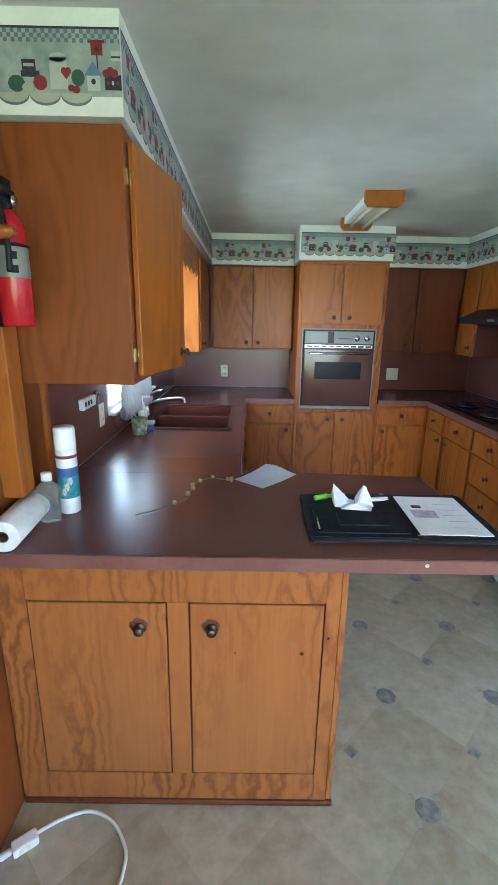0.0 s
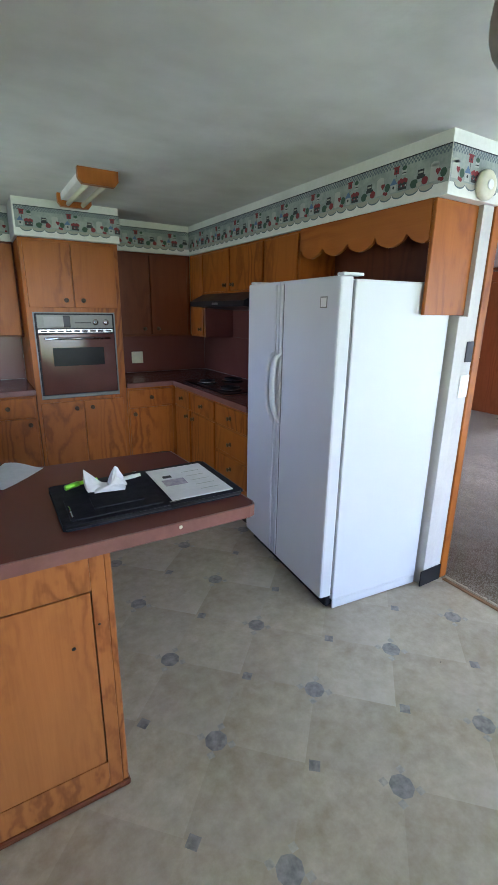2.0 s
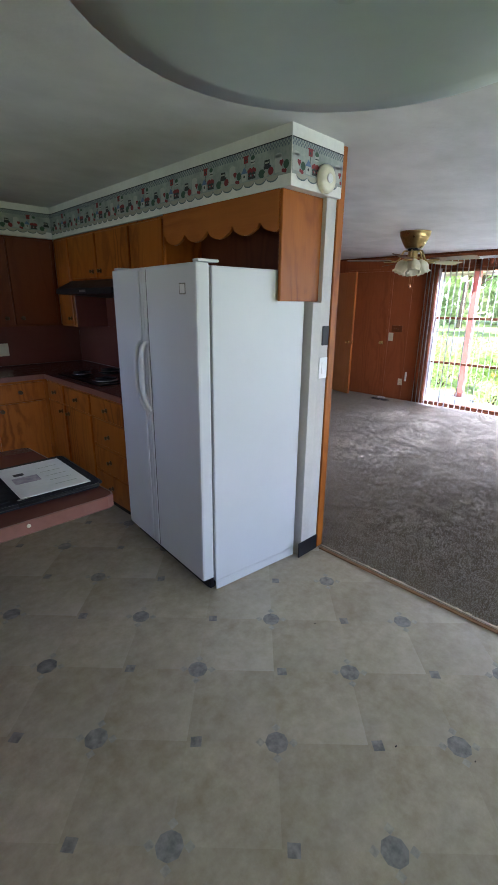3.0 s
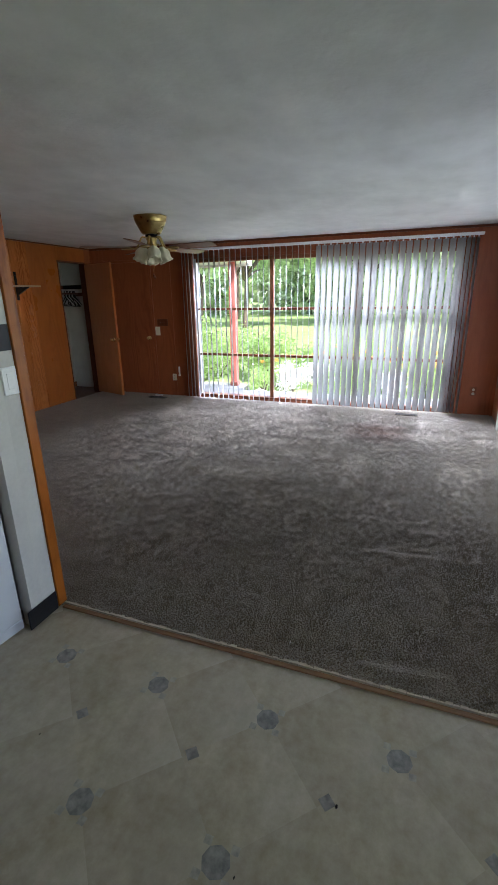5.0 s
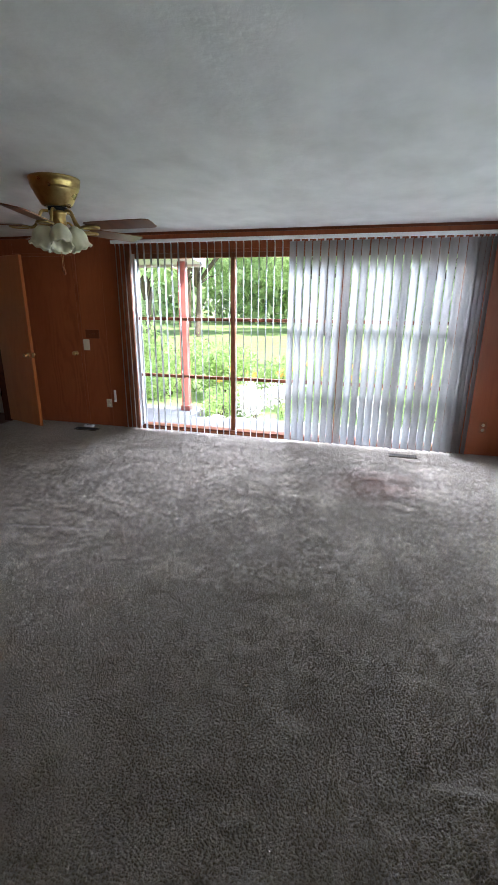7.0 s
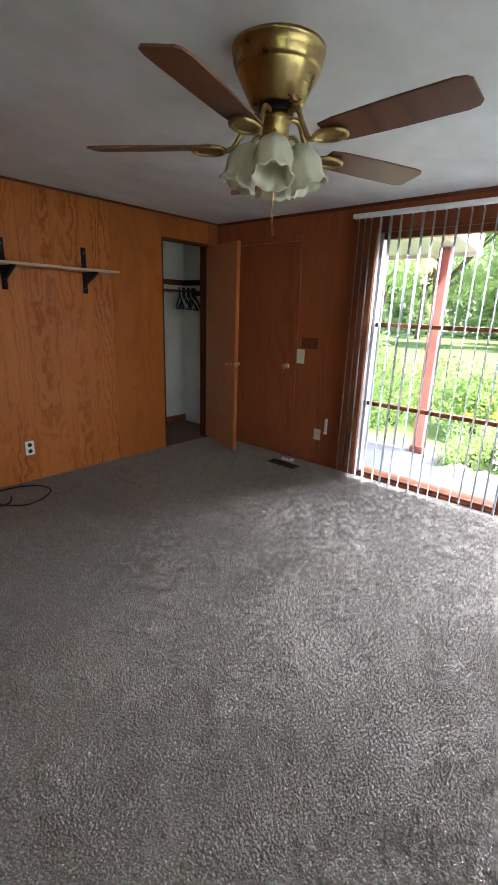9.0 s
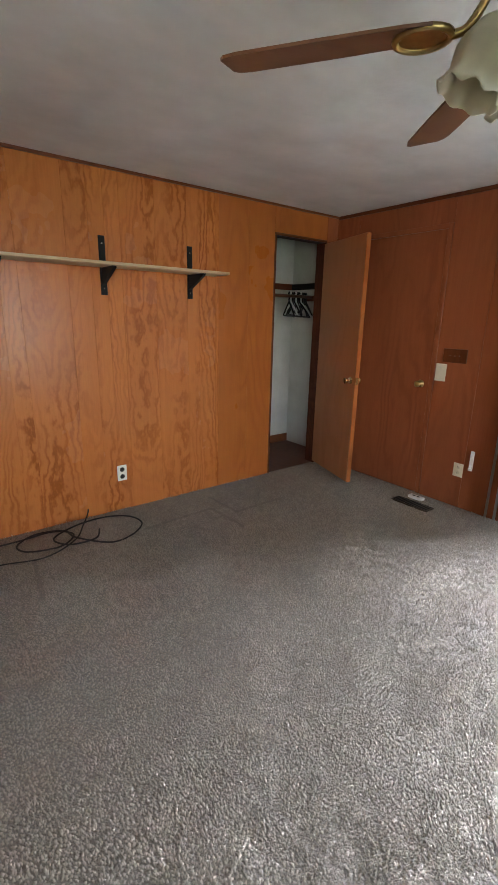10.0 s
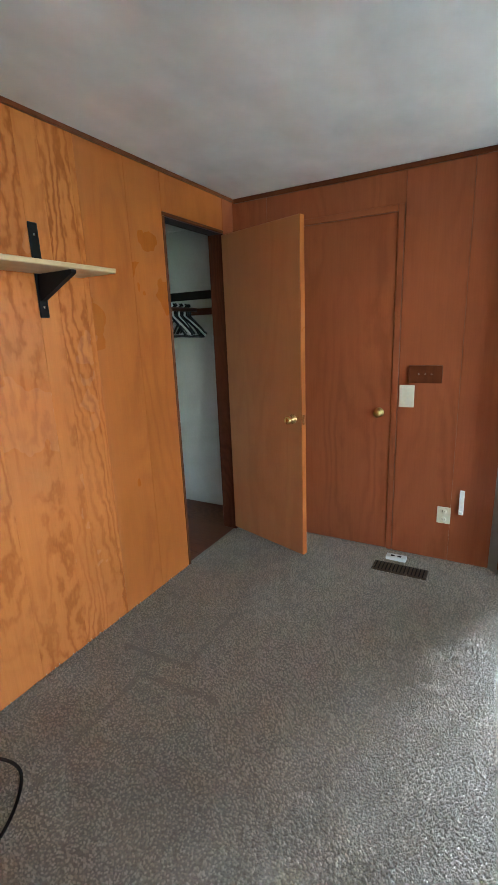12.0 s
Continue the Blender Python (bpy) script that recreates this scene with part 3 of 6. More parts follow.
        disc(o - 0.150, 0.078, 0.021, 0.020, 2, 0.0014)
        disc(o - 0.220, 0.075, 0.026, 0.022, 3, 0.0013)
        disc(o - 0.188, 0.066, 0.017, 0.012, 1, 0.0015)
    moved(bm, m)
    ob = part("wallpaper_border", bm, PRINT)
    return tagged(ob, name_label, "wallpaper", "wallpaper borders", "structure")


def frame_m(origin, u, v, out):
    m = Matrix.Identity(4)
    for c, a in enumerate((u, v, out)):
        for r in range(3):
            m[r][c] = a[r]
    for r in range(3):
        m[r][3] = origin[r]
    return m


BL = "pale green wallpaper border with birdhouses and fruit baskets"
ZB = 2.056
border(WX - 0.125, -0.113 - 0.126, frame_m((0.125, 1.529, ZB), (1, 0, 0), (0, 0, 1), (0, -1, 0)), BL)
border(1.531, 4.329, frame_m((-0.112, 0, ZB), (0, 1, 0), (0, 0, 1), (1, 0, 0)), BL)
border(-0.111, 0.599, frame_m((0, 4.329, ZB - 0.012), (1, 0, 0), (0, 0, 1), (0, -1, 0)), BL)
border(0.601, 1.334, frame_m((0.01, 3.944, ZB - 0.012), (1, 0, 0), (0, 0, 1), (0, -1, 0)), BL)
border(1.336, 2.089, frame_m((0, 4.329, ZB - 0.012), (1, 0, 0), (0, 0, 1), (0, -1, 0)), BL)
border(-4.328, -1.576, frame_m((2.089, 0, ZB - 0.012), (0, -1, 0), (0, 0, 1), (-1, 0, 0)), BL)
border(2.092, 2.479, frame_m((0, 1.574, ZB - 0.012), (1, 0, 0), (0, 0, 1), (0, -1, 0)), BL)

# ---- cabinets ----
knob_mesh = mesh_of("knob", lathe_bm([(0.017, 0.0), (0.017, 0.003), (0.010, 0.005), (0.006, 0.008), (0.006, 0.014), (0.013, 0.019), (0.0148, 0.024), (0.011, 0.028), (0.0, 0.029)], 16), bronze)
TURNS = {"S": pose(0, 0, 0, 90, 0, 0), "E": pose(0, 0, 0, 0, 90, 0), "W": pose(0, 0, 0, 0, -90, 0)}


def face_box(side, f, u0, u1, z0, z1, d0, d1):
    """A box on a front that faces south, east or west at f; d: depth outward."""
    if side == "S":
        return (u0, u1, f - d1, f - d0, z0, z1)
    if side == "E":
        return (f + d0, f + d1, u0, u1, z0, z1)
    return (f - d1, f - d0, u0, u1, z0, z1)


def knob_on(side, f, u, z, parent, d=0.018, label=""):
    p = {"S": (u, f - d, z), "E": (f + d, u, z), "W": (f - d, u, z)}[side]
    return shared("knob", knob_mesh, Matrix.Translation(p) @ TURNS[side], parent, label)


def cabinet(name, side, f, u0, u1, z0, z1, depth, fronts, label, material=None, group="", front_mat=None, kick=0.0, low=0.0):
    """A cabinet unit: body, then fronts (kind, u0, u1, z0, z1, knob u, knob z)."""
    material = material or cabinet_wood
    mid = {"S": ((u0 + u1) / 2, f + depth / 2), "E": (f - depth / 2, (u0 + u1) / 2), "W": (f + depth / 2, (u0 + u1) / 2)}[side]
    ob = thing(name, mid[0], mid[1], z0, label, "cabinet", group)
    g = 0.0015
    bx("body", *face_box(side, f, u0 + g, u1 - g, z0 + kick, (low or z1) - g, -depth, 0.0), material, ob, 0.0015)
    if kick:
        bx("kickboard", *face_box(side, f, u0 + g, u1 - g, z0 + 0.001, z0 + kick, -depth, -0.06), dark_gap, ob, 0.0)
    for kind, a, c, q, r, ku, kz in fronts:
        fr = bx(kind, *face_box(side, f, a, c, q, r, 0.0012, 0.018), front_mat or material, ob, 0.003)
        if ku is not None:
            knob_on(side, f, ku, kz, fr)
    return ob


UP = "varnished orange wood wall cabinet with bronze knobs"
LOW = "varnished orange wood base cabinet with bronze knobs"
G = "kitchen cabinets"
YU, XU = 4.345, 2.105
cabinet("wall_cabinet", "S", YU, -0.13, 0.612, 1.31, 2.03, NY - YU, [("door", -0.10, 0.245, 1.325, 2.012, 0.195, 1.375), ("door", 0.251, 0.598, 1.325, 2.012, 0.30, 1.375)], "wall cabinet with two doors above a brown backsplash, shade in its dark body colour", cabinet_dark, G, cabinet_wood)
cabinet("wall_cabinet", "S", YU, 1.325, 2.10, 1.30, 2.03, NY - YU, [("door", 1.335, 1.69, 1.315, 2.012, 1.63, 1.37), ("door", 1.70, 2.06, 1.315, 2.012, 1.76, 1.37)], "wall cabinet with two doors beside the oven, shade in its dark colour", cabinet_dark, G, cabinet_dark)
cabinet("wall_cabinet", "W", XU, 4.03, YU, 1.30, 2.03, EX - XU, [("door", 4.045, 4.31, 1.315, 2.012, 4.09, 1.37)], "narrow wall cabinet with one door beside the hood", None, G)
cabinet("wall_cabinet", "W", XU, 3.03, 4.03, 1.68, 2.03, EX - XU, [("door", 3.04, 3.52, 1.695, 2.012, 3.47, 1.74), ("door", 3.545, 4.015, 1.695, 2.012, 3.60, 1.74)], "short wall cabinet with two doors above the hood", None, G)
cabinet("wall_cabinet", "W", XU, 2.61, 3.03, 1.68, 2.03, EX - XU, [("door", 2.63, 3.015, 1.695, 2.012, None, None)], "short wall cabinet with one door above the fridge", None, G)
setting("panel_beside_hood", box_bm(2.107, EX - 0.008, 4.0215, 4.0285, 1.30, 1.679, 0.001), laminate, "brown laminate panel beside the hood", "panel")
# scalloped valance and end panel over the fridge
val = thing("fridge_valance", 2.1, 2.1, 1.5, "orange wood valance with scalloped edge above the fridge", "valance")
out = [(1.645, 2.03), (2.605, 2.03), (2.605, 1.86)]
steps = 60
for q in range(steps + 1):
    u = 2.595 - (2.595 - 1.665) * q / steps
    ph = (2.595 - u) / 0.2067
    fr = ph - math.floor(ph)
    out.append((u, 1.888 - 0.040 * math.sin(math.pi * fr) + 0.022 * max(0, 1 - min(fr, 1 - fr) * 14)))
out.append((1.645, 1.86))
part("scalloped_board", prism_bm(out, 0.0, 0.018, frame_m((2.107, 0, 0), (0, 1, 0), (0, 0, 1), (-1, 0, 0))), cabinet_rail, val)
bx("end_panel", 2.092, 2.398, 1.622, 1.642, 1.53, 2.03, cabinet_wood, val, 0.003)
bx("back_panel", EX - 0.012, EX - 0.002, 1.66, 2.61, 1.60, 2.03, cabinet_dark, val, 0.0)

# redder end-panel wood, darkened further to paint in the weak light at the left
shaded_side_wood = wood("shaded_side_wood", (0.27, 0.080, 0.020), (0.12, 0.028, 0.008), 0.36, figure=5.0, contrast=0.45)
# west wall cabinet, its door ajar, and the one past the window
YW0 = 1.56
XW = -0.128
wc = cabinet("wall_cabinet", "E", XW, YW0, 2.50, 1.363, 2.05, XW - WX, [("door", 2.03, 2.46, 1.378, 2.032, 2.08, 1.44)], "orange wood wall cabinet with one door ajar", shaded_side_wood, G, cabinet_wood)
hinge_m = pose(XW + 0.0025, YW0 + 0.035, 0, 0, 0, -10.5)
dr = part("door", moved(box_bm(0.001, 0.019, 0.0, 0.405, 1.385, 2.020, 0.003), hinge_m), cabinet_wood, wc, "door standing slightly ajar")
shared("knob", knob_mesh, hinge_m @ pose(0.019, 0.362, 1.44, 0, 90, 0), dr)
for z in (1.45, 1.93):
    h = part("hinge", joined(box_bm(XW - 0.003, XW + 0.006, YW0 + 0.014, YW0 + 0.030, z - 0.02, z + 0.02, 0.001), moved(lathe_bm([(0.0035, -0.022), (0.0035, 0.022)], 8), pose(XW + 0.009, YW0 + 0.032, z))), brass, wc, "brass hinge")
cabinet("wall_cabinet", "E", -0.155, 3.62, YU, 1.33, 2.05, -0.155 - WX, [("door", 3.64, 4.30, 1.335, 1.985, 3.70, 1.39)], "wall cabinet between the sink window and the corner", cabinet_wood, G)
vw = thing("window_valance", -0.17, 3.06, 1.85, "orange wood valance with scalloped edge above the sink window", "valance")
out = [(2.503, 2.05), (3.617, 2.05)]
for q in range(49):
    u = 3.617 - 1.114 * q / 48
    ph = (3.617 - u) / 0.186
    fr = ph - math.floor(ph)
    out.append((u, 1.885 - 0.032 * math.sin(math.pi * fr)))
part("scalloped_board", prism_bm(out, 0.0, 0.018, frame_m((-0.175, 0, 0), (0, 1, 0), (0, 0, 1), (1, 0, 0))), cabinet_rail, vw)

# oven column
oc = cabinet("oven_cabinet", "S", 3.985, 0.615, 1.325, 0.0, 2.03, NY - 3.985, [
    ("door", 0.640, 0.960, 1.545, 2.005, 0.905, 1.60), ("door", 0.966, 1.290, 1.545, 2.005, 1.03, 1.60),
    ("door", 0.640, 0.960, 0.11, 0.815, 0.905, 0.755), ("door", 0.966, 1.290, 0.11, 0.815, 1.03, 0.755)], "tall orange wood oven cabinet with four doors", None, G, kick=0.09)
# base cabinets
cabinet("base_cabinet", "S", 3.985, 0.19, 0.613, 0.0, 0.888, NY - 3.985, [("drawer", 0.215, 0.595, 0.722, 0.868, 0.405, 0.795), ("door", 0.215, 0.595, 0.11, 0.707, 0.55, 0.655)], LOW, None, G, kick=0.09)
cabinet("base_cabinet", "S", 3.985, 1.327, 1.775, 0.0, 0.888, NY - 3.985, [("drawer", 1.34, 1.735, 0.722, 0.868, 1.54, 0.795), ("door", 1.34, 1.735, 0.11, 0.707, 1.385, 0.655)], LOW, None, G, kick=0.09)
cabinet("base_cabinet", "W", 1.775, 3.62, 3.985, 0.0, 0.888, EX - 1.775, [("drawer", 3.64, 3.95, 0.722, 0.868, 3.795, 0.795), ("door", 3.64, 3.95, 0.11, 0.707, 3.69, 0.655)], LOW, None, G, kick=0.09)
cabinet("base_cabinet", "W", 1.775, 3.16, 3.62, 0.0, 0.888, EX - 1.775, [("drawer", 3.175, 3.605, 0.722, 0.868, 3.39, 0.795), ("door", 3.175, 3.605, 0.11, 0.707, 3.56, 0.655)], LOW, None, G, kick=0.09)
cabinet("base_cabinet", "W", 1.775, 2.66, 3.16, 0.0, 0.888, EX - 1.775, [("drawer", 2.675, 3.145, 0.722, 0.868, 2.91, 0.795), ("drawer", 2.675, 3.145, 0.52, 0.707, 2.91, 0.60), ("drawer", 2.675, 3.145, 0.32, 0.495, 2.91, 0.41), ("drawer", 2.675, 3.145, 0.11, 0.305, 2.91, 0.21)], "orange wood base cabinet with four drawers", None, G, kick=0.09)
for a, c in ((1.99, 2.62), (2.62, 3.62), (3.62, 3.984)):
    cabinet("base_cabinet", "E", 0.155, a, c, 0.0, 0.888, 0.155 - WX, [("door", a + 0.02, c - 0.02, 0.11, 0.868, c - 0.07, 0.76)], "base cabinet along the sink wall, shade in its dark colour", cabinet_dark, G, kick=0.09, low=0.72 if a == 2.62 else 0.0)

# peninsula: face frame with two flush doors
PY = 1.335
pen = thing("peninsula_cabinet", 0.0, 1.6, 0.0, "orange oak peninsula cabinet with two flush doors", "cabinet", G)
bx("body", -0.50, 0.492, PY + 0.022, 1.985, 0.022, 0.888, cabinet_dark, pen, 0.0)
bx("end_panel", 0.4925, 0.512, PY + 0.001, 1.985, 0.022, 0.888, peninsula_oak, pen, 0.003)
D1, D2, DZ0, DZ1 = (-0.412, -0.013), (0.057, 0.447), 0.135, 0.765
gp = 0.004
for nm, r in (("stile", (-0.503, D1[0] - gp, 0.022, 0.888)), ("stile", (D1[1] + gp, D2[0] - gp, DZ0 - gp, DZ1 + gp)), ("stile", (D2[1] + gp, 0.4918, 0.022, 0.888))):
    bx(nm, r[0], r[1], PY, PY + 0.02, r[2], r[3], peninsula_oak, pen, 0.0008)
bx("rail", D1[0] - gp + 0.0003, D2[1] + gp - 0.0003, PY + 0.0002, PY + 0.02, DZ1 + gp + 0.0003, 0.888, peninsula_oak, pen, 0.0008)
bx("rail", D1[0] - gp + 0.0003, D2[1] + gp - 0.0003, PY + 0.0002, PY + 0.02, 0.022, DZ0 - gp - 0.0003, peninsula_oak, pen, 0.0008)
for a, ku in ((D1, -0.09), (D2, 0.121)):
    d = bx("door", a[0], a[1], PY - 0.0015, PY + 0.018, DZ0, DZ1, peninsula_oak, pen, 0.002)
    knob_on("S", PY - 0.001, ku, 0.684, d, 0.0005)
bx("kick_trim", -0.50, 0.516, PY - 0.008, PY + 0.03, 0.001, 0.021, cabinet_dark, pen, 0.004)
grime = plain("handled_grime", (0.10, 0.028, 0.010), 0.5)
for ku in (-0.094, 0.117):
    rim = [(ku + 0.026 * math.cos(0.3927 * k) * (1.0 + 0.12 * math.sin(1.9 * k)), 0.690 + 0.026 * math.sin(0.3927 * k) * (1.0 + 0.15 * math.cos(2.7 * k))) for k in range(16)]
    part("stain", prism_bm(rim, 0.0, 0.0004, frame_m((0, PY - 0.00155, 0), (1, 0, 0), (0, 0, 1), (0, -1, 0))), grime, pen, "dark worn stain round the knob")
for hx, hz, hr in ((0.388, 0.60, 0.006), (0.464, 0.655, 0.004), (0.19, 0.60, 0.0025)):
    part("screw_hole", moved(lathe_bm([(hr, 0.0), (hr, 0.0008), (0, 0.0009)], 10), Matrix.Translation((hx, PY - 0.0017, hz)) @ TURNS["S"]), dark_gap, pen, "dark old screw hole")

# ---- worktops ----
ZT = 0.930


def slab(name, rows, label):
    ob = thing(name, rows[0][0], rows[0][2], ZT - 0.041, label, "countertop")
    for r in rows:
        bx("top", r[0], r[1], r[2], r[3], ZT - 0.040, ZT, laminate, ob, 0.003)
    return ob


SX0, SX1, SY0, SY1 = -0.40, 0.105, 2.80, 3.56     # sink hole
top_w = slab("worktop", [(WX + 0.008, 0.19, 2.0, SY0, 0, 0), (WX + 0.008, SX0, SY0, SY1, 0, 0), (SX1, 0.19, SY0, SY1, 0, 0), (WX + 0.008, 0.19, SY1, NY - 0.008, 0, 0)], "brown laminate worktop along the sink wall")
bx("top", 0.19, 0.613, 3.955, NY - 0.008, ZT - 0.040, ZT, laminate, top_w, 0.003)
top_e = slab("worktop", [(1.745, EX - 0.008, 2.655, 3.955, 0, 0), (1.327, EX - 0.008, 3.955, NY - 0.008, 0, 0)], "brown laminate worktop round the cooktop corner")
top_p = thing("worktop", 0.2, 1.6, ZT - 0.041, "brown laminate peninsula worktop with overhanging end", "countertop")
out = [(-0.522, 1.315), (0.955, 1.315), (0.975, 1.322), (0.982, 1.340), (0.945, 1.985), (0.93, 2.0), (0.198, 2.055), (0.198, 2.0), (-0.522, 2.0)]
part("top", prism_bm(out, ZT - 0.039, ZT), laminate, top_p)
part("edge_band", prism_bm([(-0.522, 1.309), (0.957, 1.309), (0.980, 1.318), (0.988, 1.341), (0.951, 1.985), (0.945, 1.985), (0.982, 1.340), (0.975, 1.322), (0.955, 1.315), (-0.522, 1.315)], ZT - 0.041, ZT - 0.001), edge_laminate, top_p, "paler laminate front edge")
part("edge_chip", moved(lathe_bm([(0.006, 0), (0.006, 0.0007), (0, 0.001)], 9), Matrix.Translation((0.716, 1.3088, ZT - 0.016)) @ TURNS["S"]), ivory, top_p, "small pale chip")
bx("edge_band", 0.1905, 0.1965, 2.001, 3.954, ZT - 0.040, ZT - 0.001, edge_laminate, top_w, 0.002)
bx("edge_band", 0.197, 0.613, 3.9485, 3.9545, ZT - 0.040, ZT - 0.001, edge_laminate, top_w, 0.002)
bx("edge_band", 1.738, 1.7445, 2.655, 3.948, ZT - 0.040, ZT - 0.001, edge_laminate, top_e, 0.002)
bx("edge_band", 1.327, 1.745, 3.9485, 3.9545, ZT - 0.040, ZT - 0.001, edge_laminate, top_e, 0.002)

# backsplash panels
for nm, r in (("west", (WX + 0.0005, WX + 0.0075, 1.80, NY, ZT + 0.0005, 1.06)), ("west_upper", (WX + 0.0005, WX + 0.0075, 1.80, 2.53, 1.0605, 1.362)), ("west_far", (WX + 0.0005, WX + 0.0075, 3.57, NY, 1.0605, 1.362)), ("north_left", (WX + 0.008, 0.612, NY - 0.0075, NY - 0.0005, ZT + 0.0005, 1.309)), ("north_right", (1.328, EX - 0.008, NY - 0.0075, NY - 0.0005, ZT + 0.0005, 1.299)), ("east", (EX - 0.0075, EX - 0.0005, 2.62, NY - 0.008, ZT + 0.0005, 1.299)), ("hood", (EX - 0.0075, EX - 0.0005, 3.03, 4.028, 1.30, 1.678))):
    setting("backsplash_" + nm, box_bm(*r), laminate, "brown laminate backsplash", "backsplash")
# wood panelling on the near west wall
# takes the darkened side wood, so its shade is in the colour
setting("panelling_west", box_bm(WX + 0.0005, WX + 0.022, KS, 1.555, 0.0, 2.279, 0.002), shaded_side_wood, "orange wood panelling beside the peninsula", "wall panel")
setting("panelling_corner_trim", box_bm(WX + 0.008, WX + 0.034, 1.7575, 1.798, ZT + 0.001, 1.362, 0.004), cabinet_wood, "orange wood corner trim", "trim")
setting("panelling_west_low", box_bm(WX + 0.0005, WX + 0.022, 1.556, 1.757, ZT + 0.001, 1.362, 0.002), shaded_side_wood, "orange wood panelling above the peninsula", "wall panel")

setting("panelling_end_board", box_bm(WX + 0.0225, -0.447, 1.452, 1.527, 1.035, CEIL - 0.001, 0.005), cabinet_wood, "thick orange wood board beside the cabinet", "trim")

# ---- wall oven ----
ov = thing("wall_oven", 0.957, 3.96, 0.85, "built-in wall oven with brown glass door and chrome trim", "oven")
OX0, OX1, OF = 0.655, 1.260, 3.984
bx("frame", OX0, OX1, OF - 0.016, OF - 0.001, 0.845, 1.512, black_plastic, ov, 0.004)
for a, c, q, r in ((OX0 - 0.002, OX0 + 0.008, 0.845, 1.512), (OX1 - 0.008, OX1 + 0.002, 0.845, 1.512), (OX0 + 0.0085, OX1 - 0.0085, 1.502, 1.512)):
    bx("trim_strip", a, c, OF - 0.019, OF - 0.0165, q, r, brushed, ov, 0.001, "thin chrome trim")
cp = bx("control_panel", OX0 + 0.022, OX1 - 0.022, OF - 0.026, OF - 0.0165, 1.392, 1.492, brushed, ov, 0.003, "brushed silver control panel")
bx("display", 0.865, 0.915, OF - 0.0285, OF - 0.0265, 1.398, 1.486, black_glass, cp, 0.001)
bx("clock", 0.722, 0.868, OF - 0.0280, OF - 0.0265, 1.405, 1.478, plain("clock_face", (0.22, 0.22, 0.20), 0.3), cp, 0.001)
for kx in (1.105, 1.185):
    part("dial", moved(lathe_bm([(0.024, 0), (0.024, 0.004), (0.017, 0.006), (0.015, 0.022), (0, 0.024)], 18), Matrix.Translation((kx, OF - 0.0265, 1.437)) @ TURNS["S"]), chrome, cp)
bx("display_bar", 0.95, 1.07, OF - 0.0275, OF - 0.0265, 1.43, 1.436, dark_gap, cp, 0.0)
vn = bx("vent_strip", OX0 + 0.022, OX1 - 0.022, OF - 0.024, OF - 0.0165, 1.357, 1.384, chrome, ov, 0.002)
for q in range(9):
    u = OX0 + 0.04 + q * 0.0605
    bx("vent_slot", u, u + 0.046, OF - 0.0250, OF - 0.0242, 1.364, 1.376, dark_gap, vn, 0.0)
od = bx("oven_door", OX0 + 0.018, OX1 - 0.018, OF - 0.045, OF - 0.0165, 0.885, 1.350, oven_glass, ov, 0.005, "brown glass oven door")
bx("window", 0.765, 1.150, OF - 0.0465, OF - 0.0453, 1.105, 1.245, black_glass, od, 0.001, "black oven window")
part("handle", joined(tube_bm([(0.715, OF - 0.075, 1.315), (1.20, OF - 0.075, 1.315)], 0.009, 10), tube_bm([(0.735, OF - 0.075, 1.315), (0.735, OF - 0.045, 1.315)], 0.007, 8), tube_bm([(1.18, OF - 0.075, 1.315), (1.18, OF - 0.045, 1.315)], 0.007, 8)), chrome, od, "chrome bar handle")
bx("bottom_trim", OX0 + 0.004, OX1 - 0.004, OF - 0.030, OF - 0.0165, 0.849, 0.876, brushed, ov, 0.003)

# ---- hood and cooktop ----
hd = thing("range_hood", 2.15, 3.53, 1.5, "black range hood under a short cabinet", "range hood")
part("canopy", prism_bm([(2.39, 1.678), (2.08, 1.678), (1.945, 1.612), (1.94, 1.572), (2.39, 1.545)], 3.05, 4.00, frame_m((0, 0, 0), (1, 0, 0), (0, 0, 1), (0, 1, 0))), black_plastic, hd)
bx("badge", 1.936, 1.941, 3.45, 3.55, 1.583, 1.60, brushed, hd, 0.001, "small silver badge")
ck = thing("cooktop", 2.05, 3.45, ZT, "black cooktop with coil burners and chrome trim", "cooktop")
bx("trim", 1.80, 2.32, 3.06, 3.86, ZT + 0.0005, ZT + 0.006, chrome, ck, 0.003)
bx("plate", 1.812, 2.308, 3.072, 3.848, ZT + 0.0065, ZT + 0.014, black_glass, ck, 0.003)
for bxx, byy, br in ((1.94, 3.25, 0.085), (2.19, 3.25, 0.07), (1.94, 3.66, 0.07), (2.19, 3.66, 0.085)):
    burner = part("burner_pan", moved(lathe_bm([(br * 0.7, 0.0), (br + 0.012, 0.003), (br + 0.014, 0.008), (br, 0.008), (0.02, 0.004), (0, 0.004)], 22), pose(bxx, byy, ZT + 0.0145)), chrome, ck)
    part("coil", tube_bm([(bxx + (0.018 + (br - 0.022) * q / 90) * math.cos(q * 0.21), byy + (0.018 + (br - 0.022) * q / 90) * math.sin(q * 0.21), ZT + 0.030) for q in range(91)], 0.0055, 6), black_iron, burner)

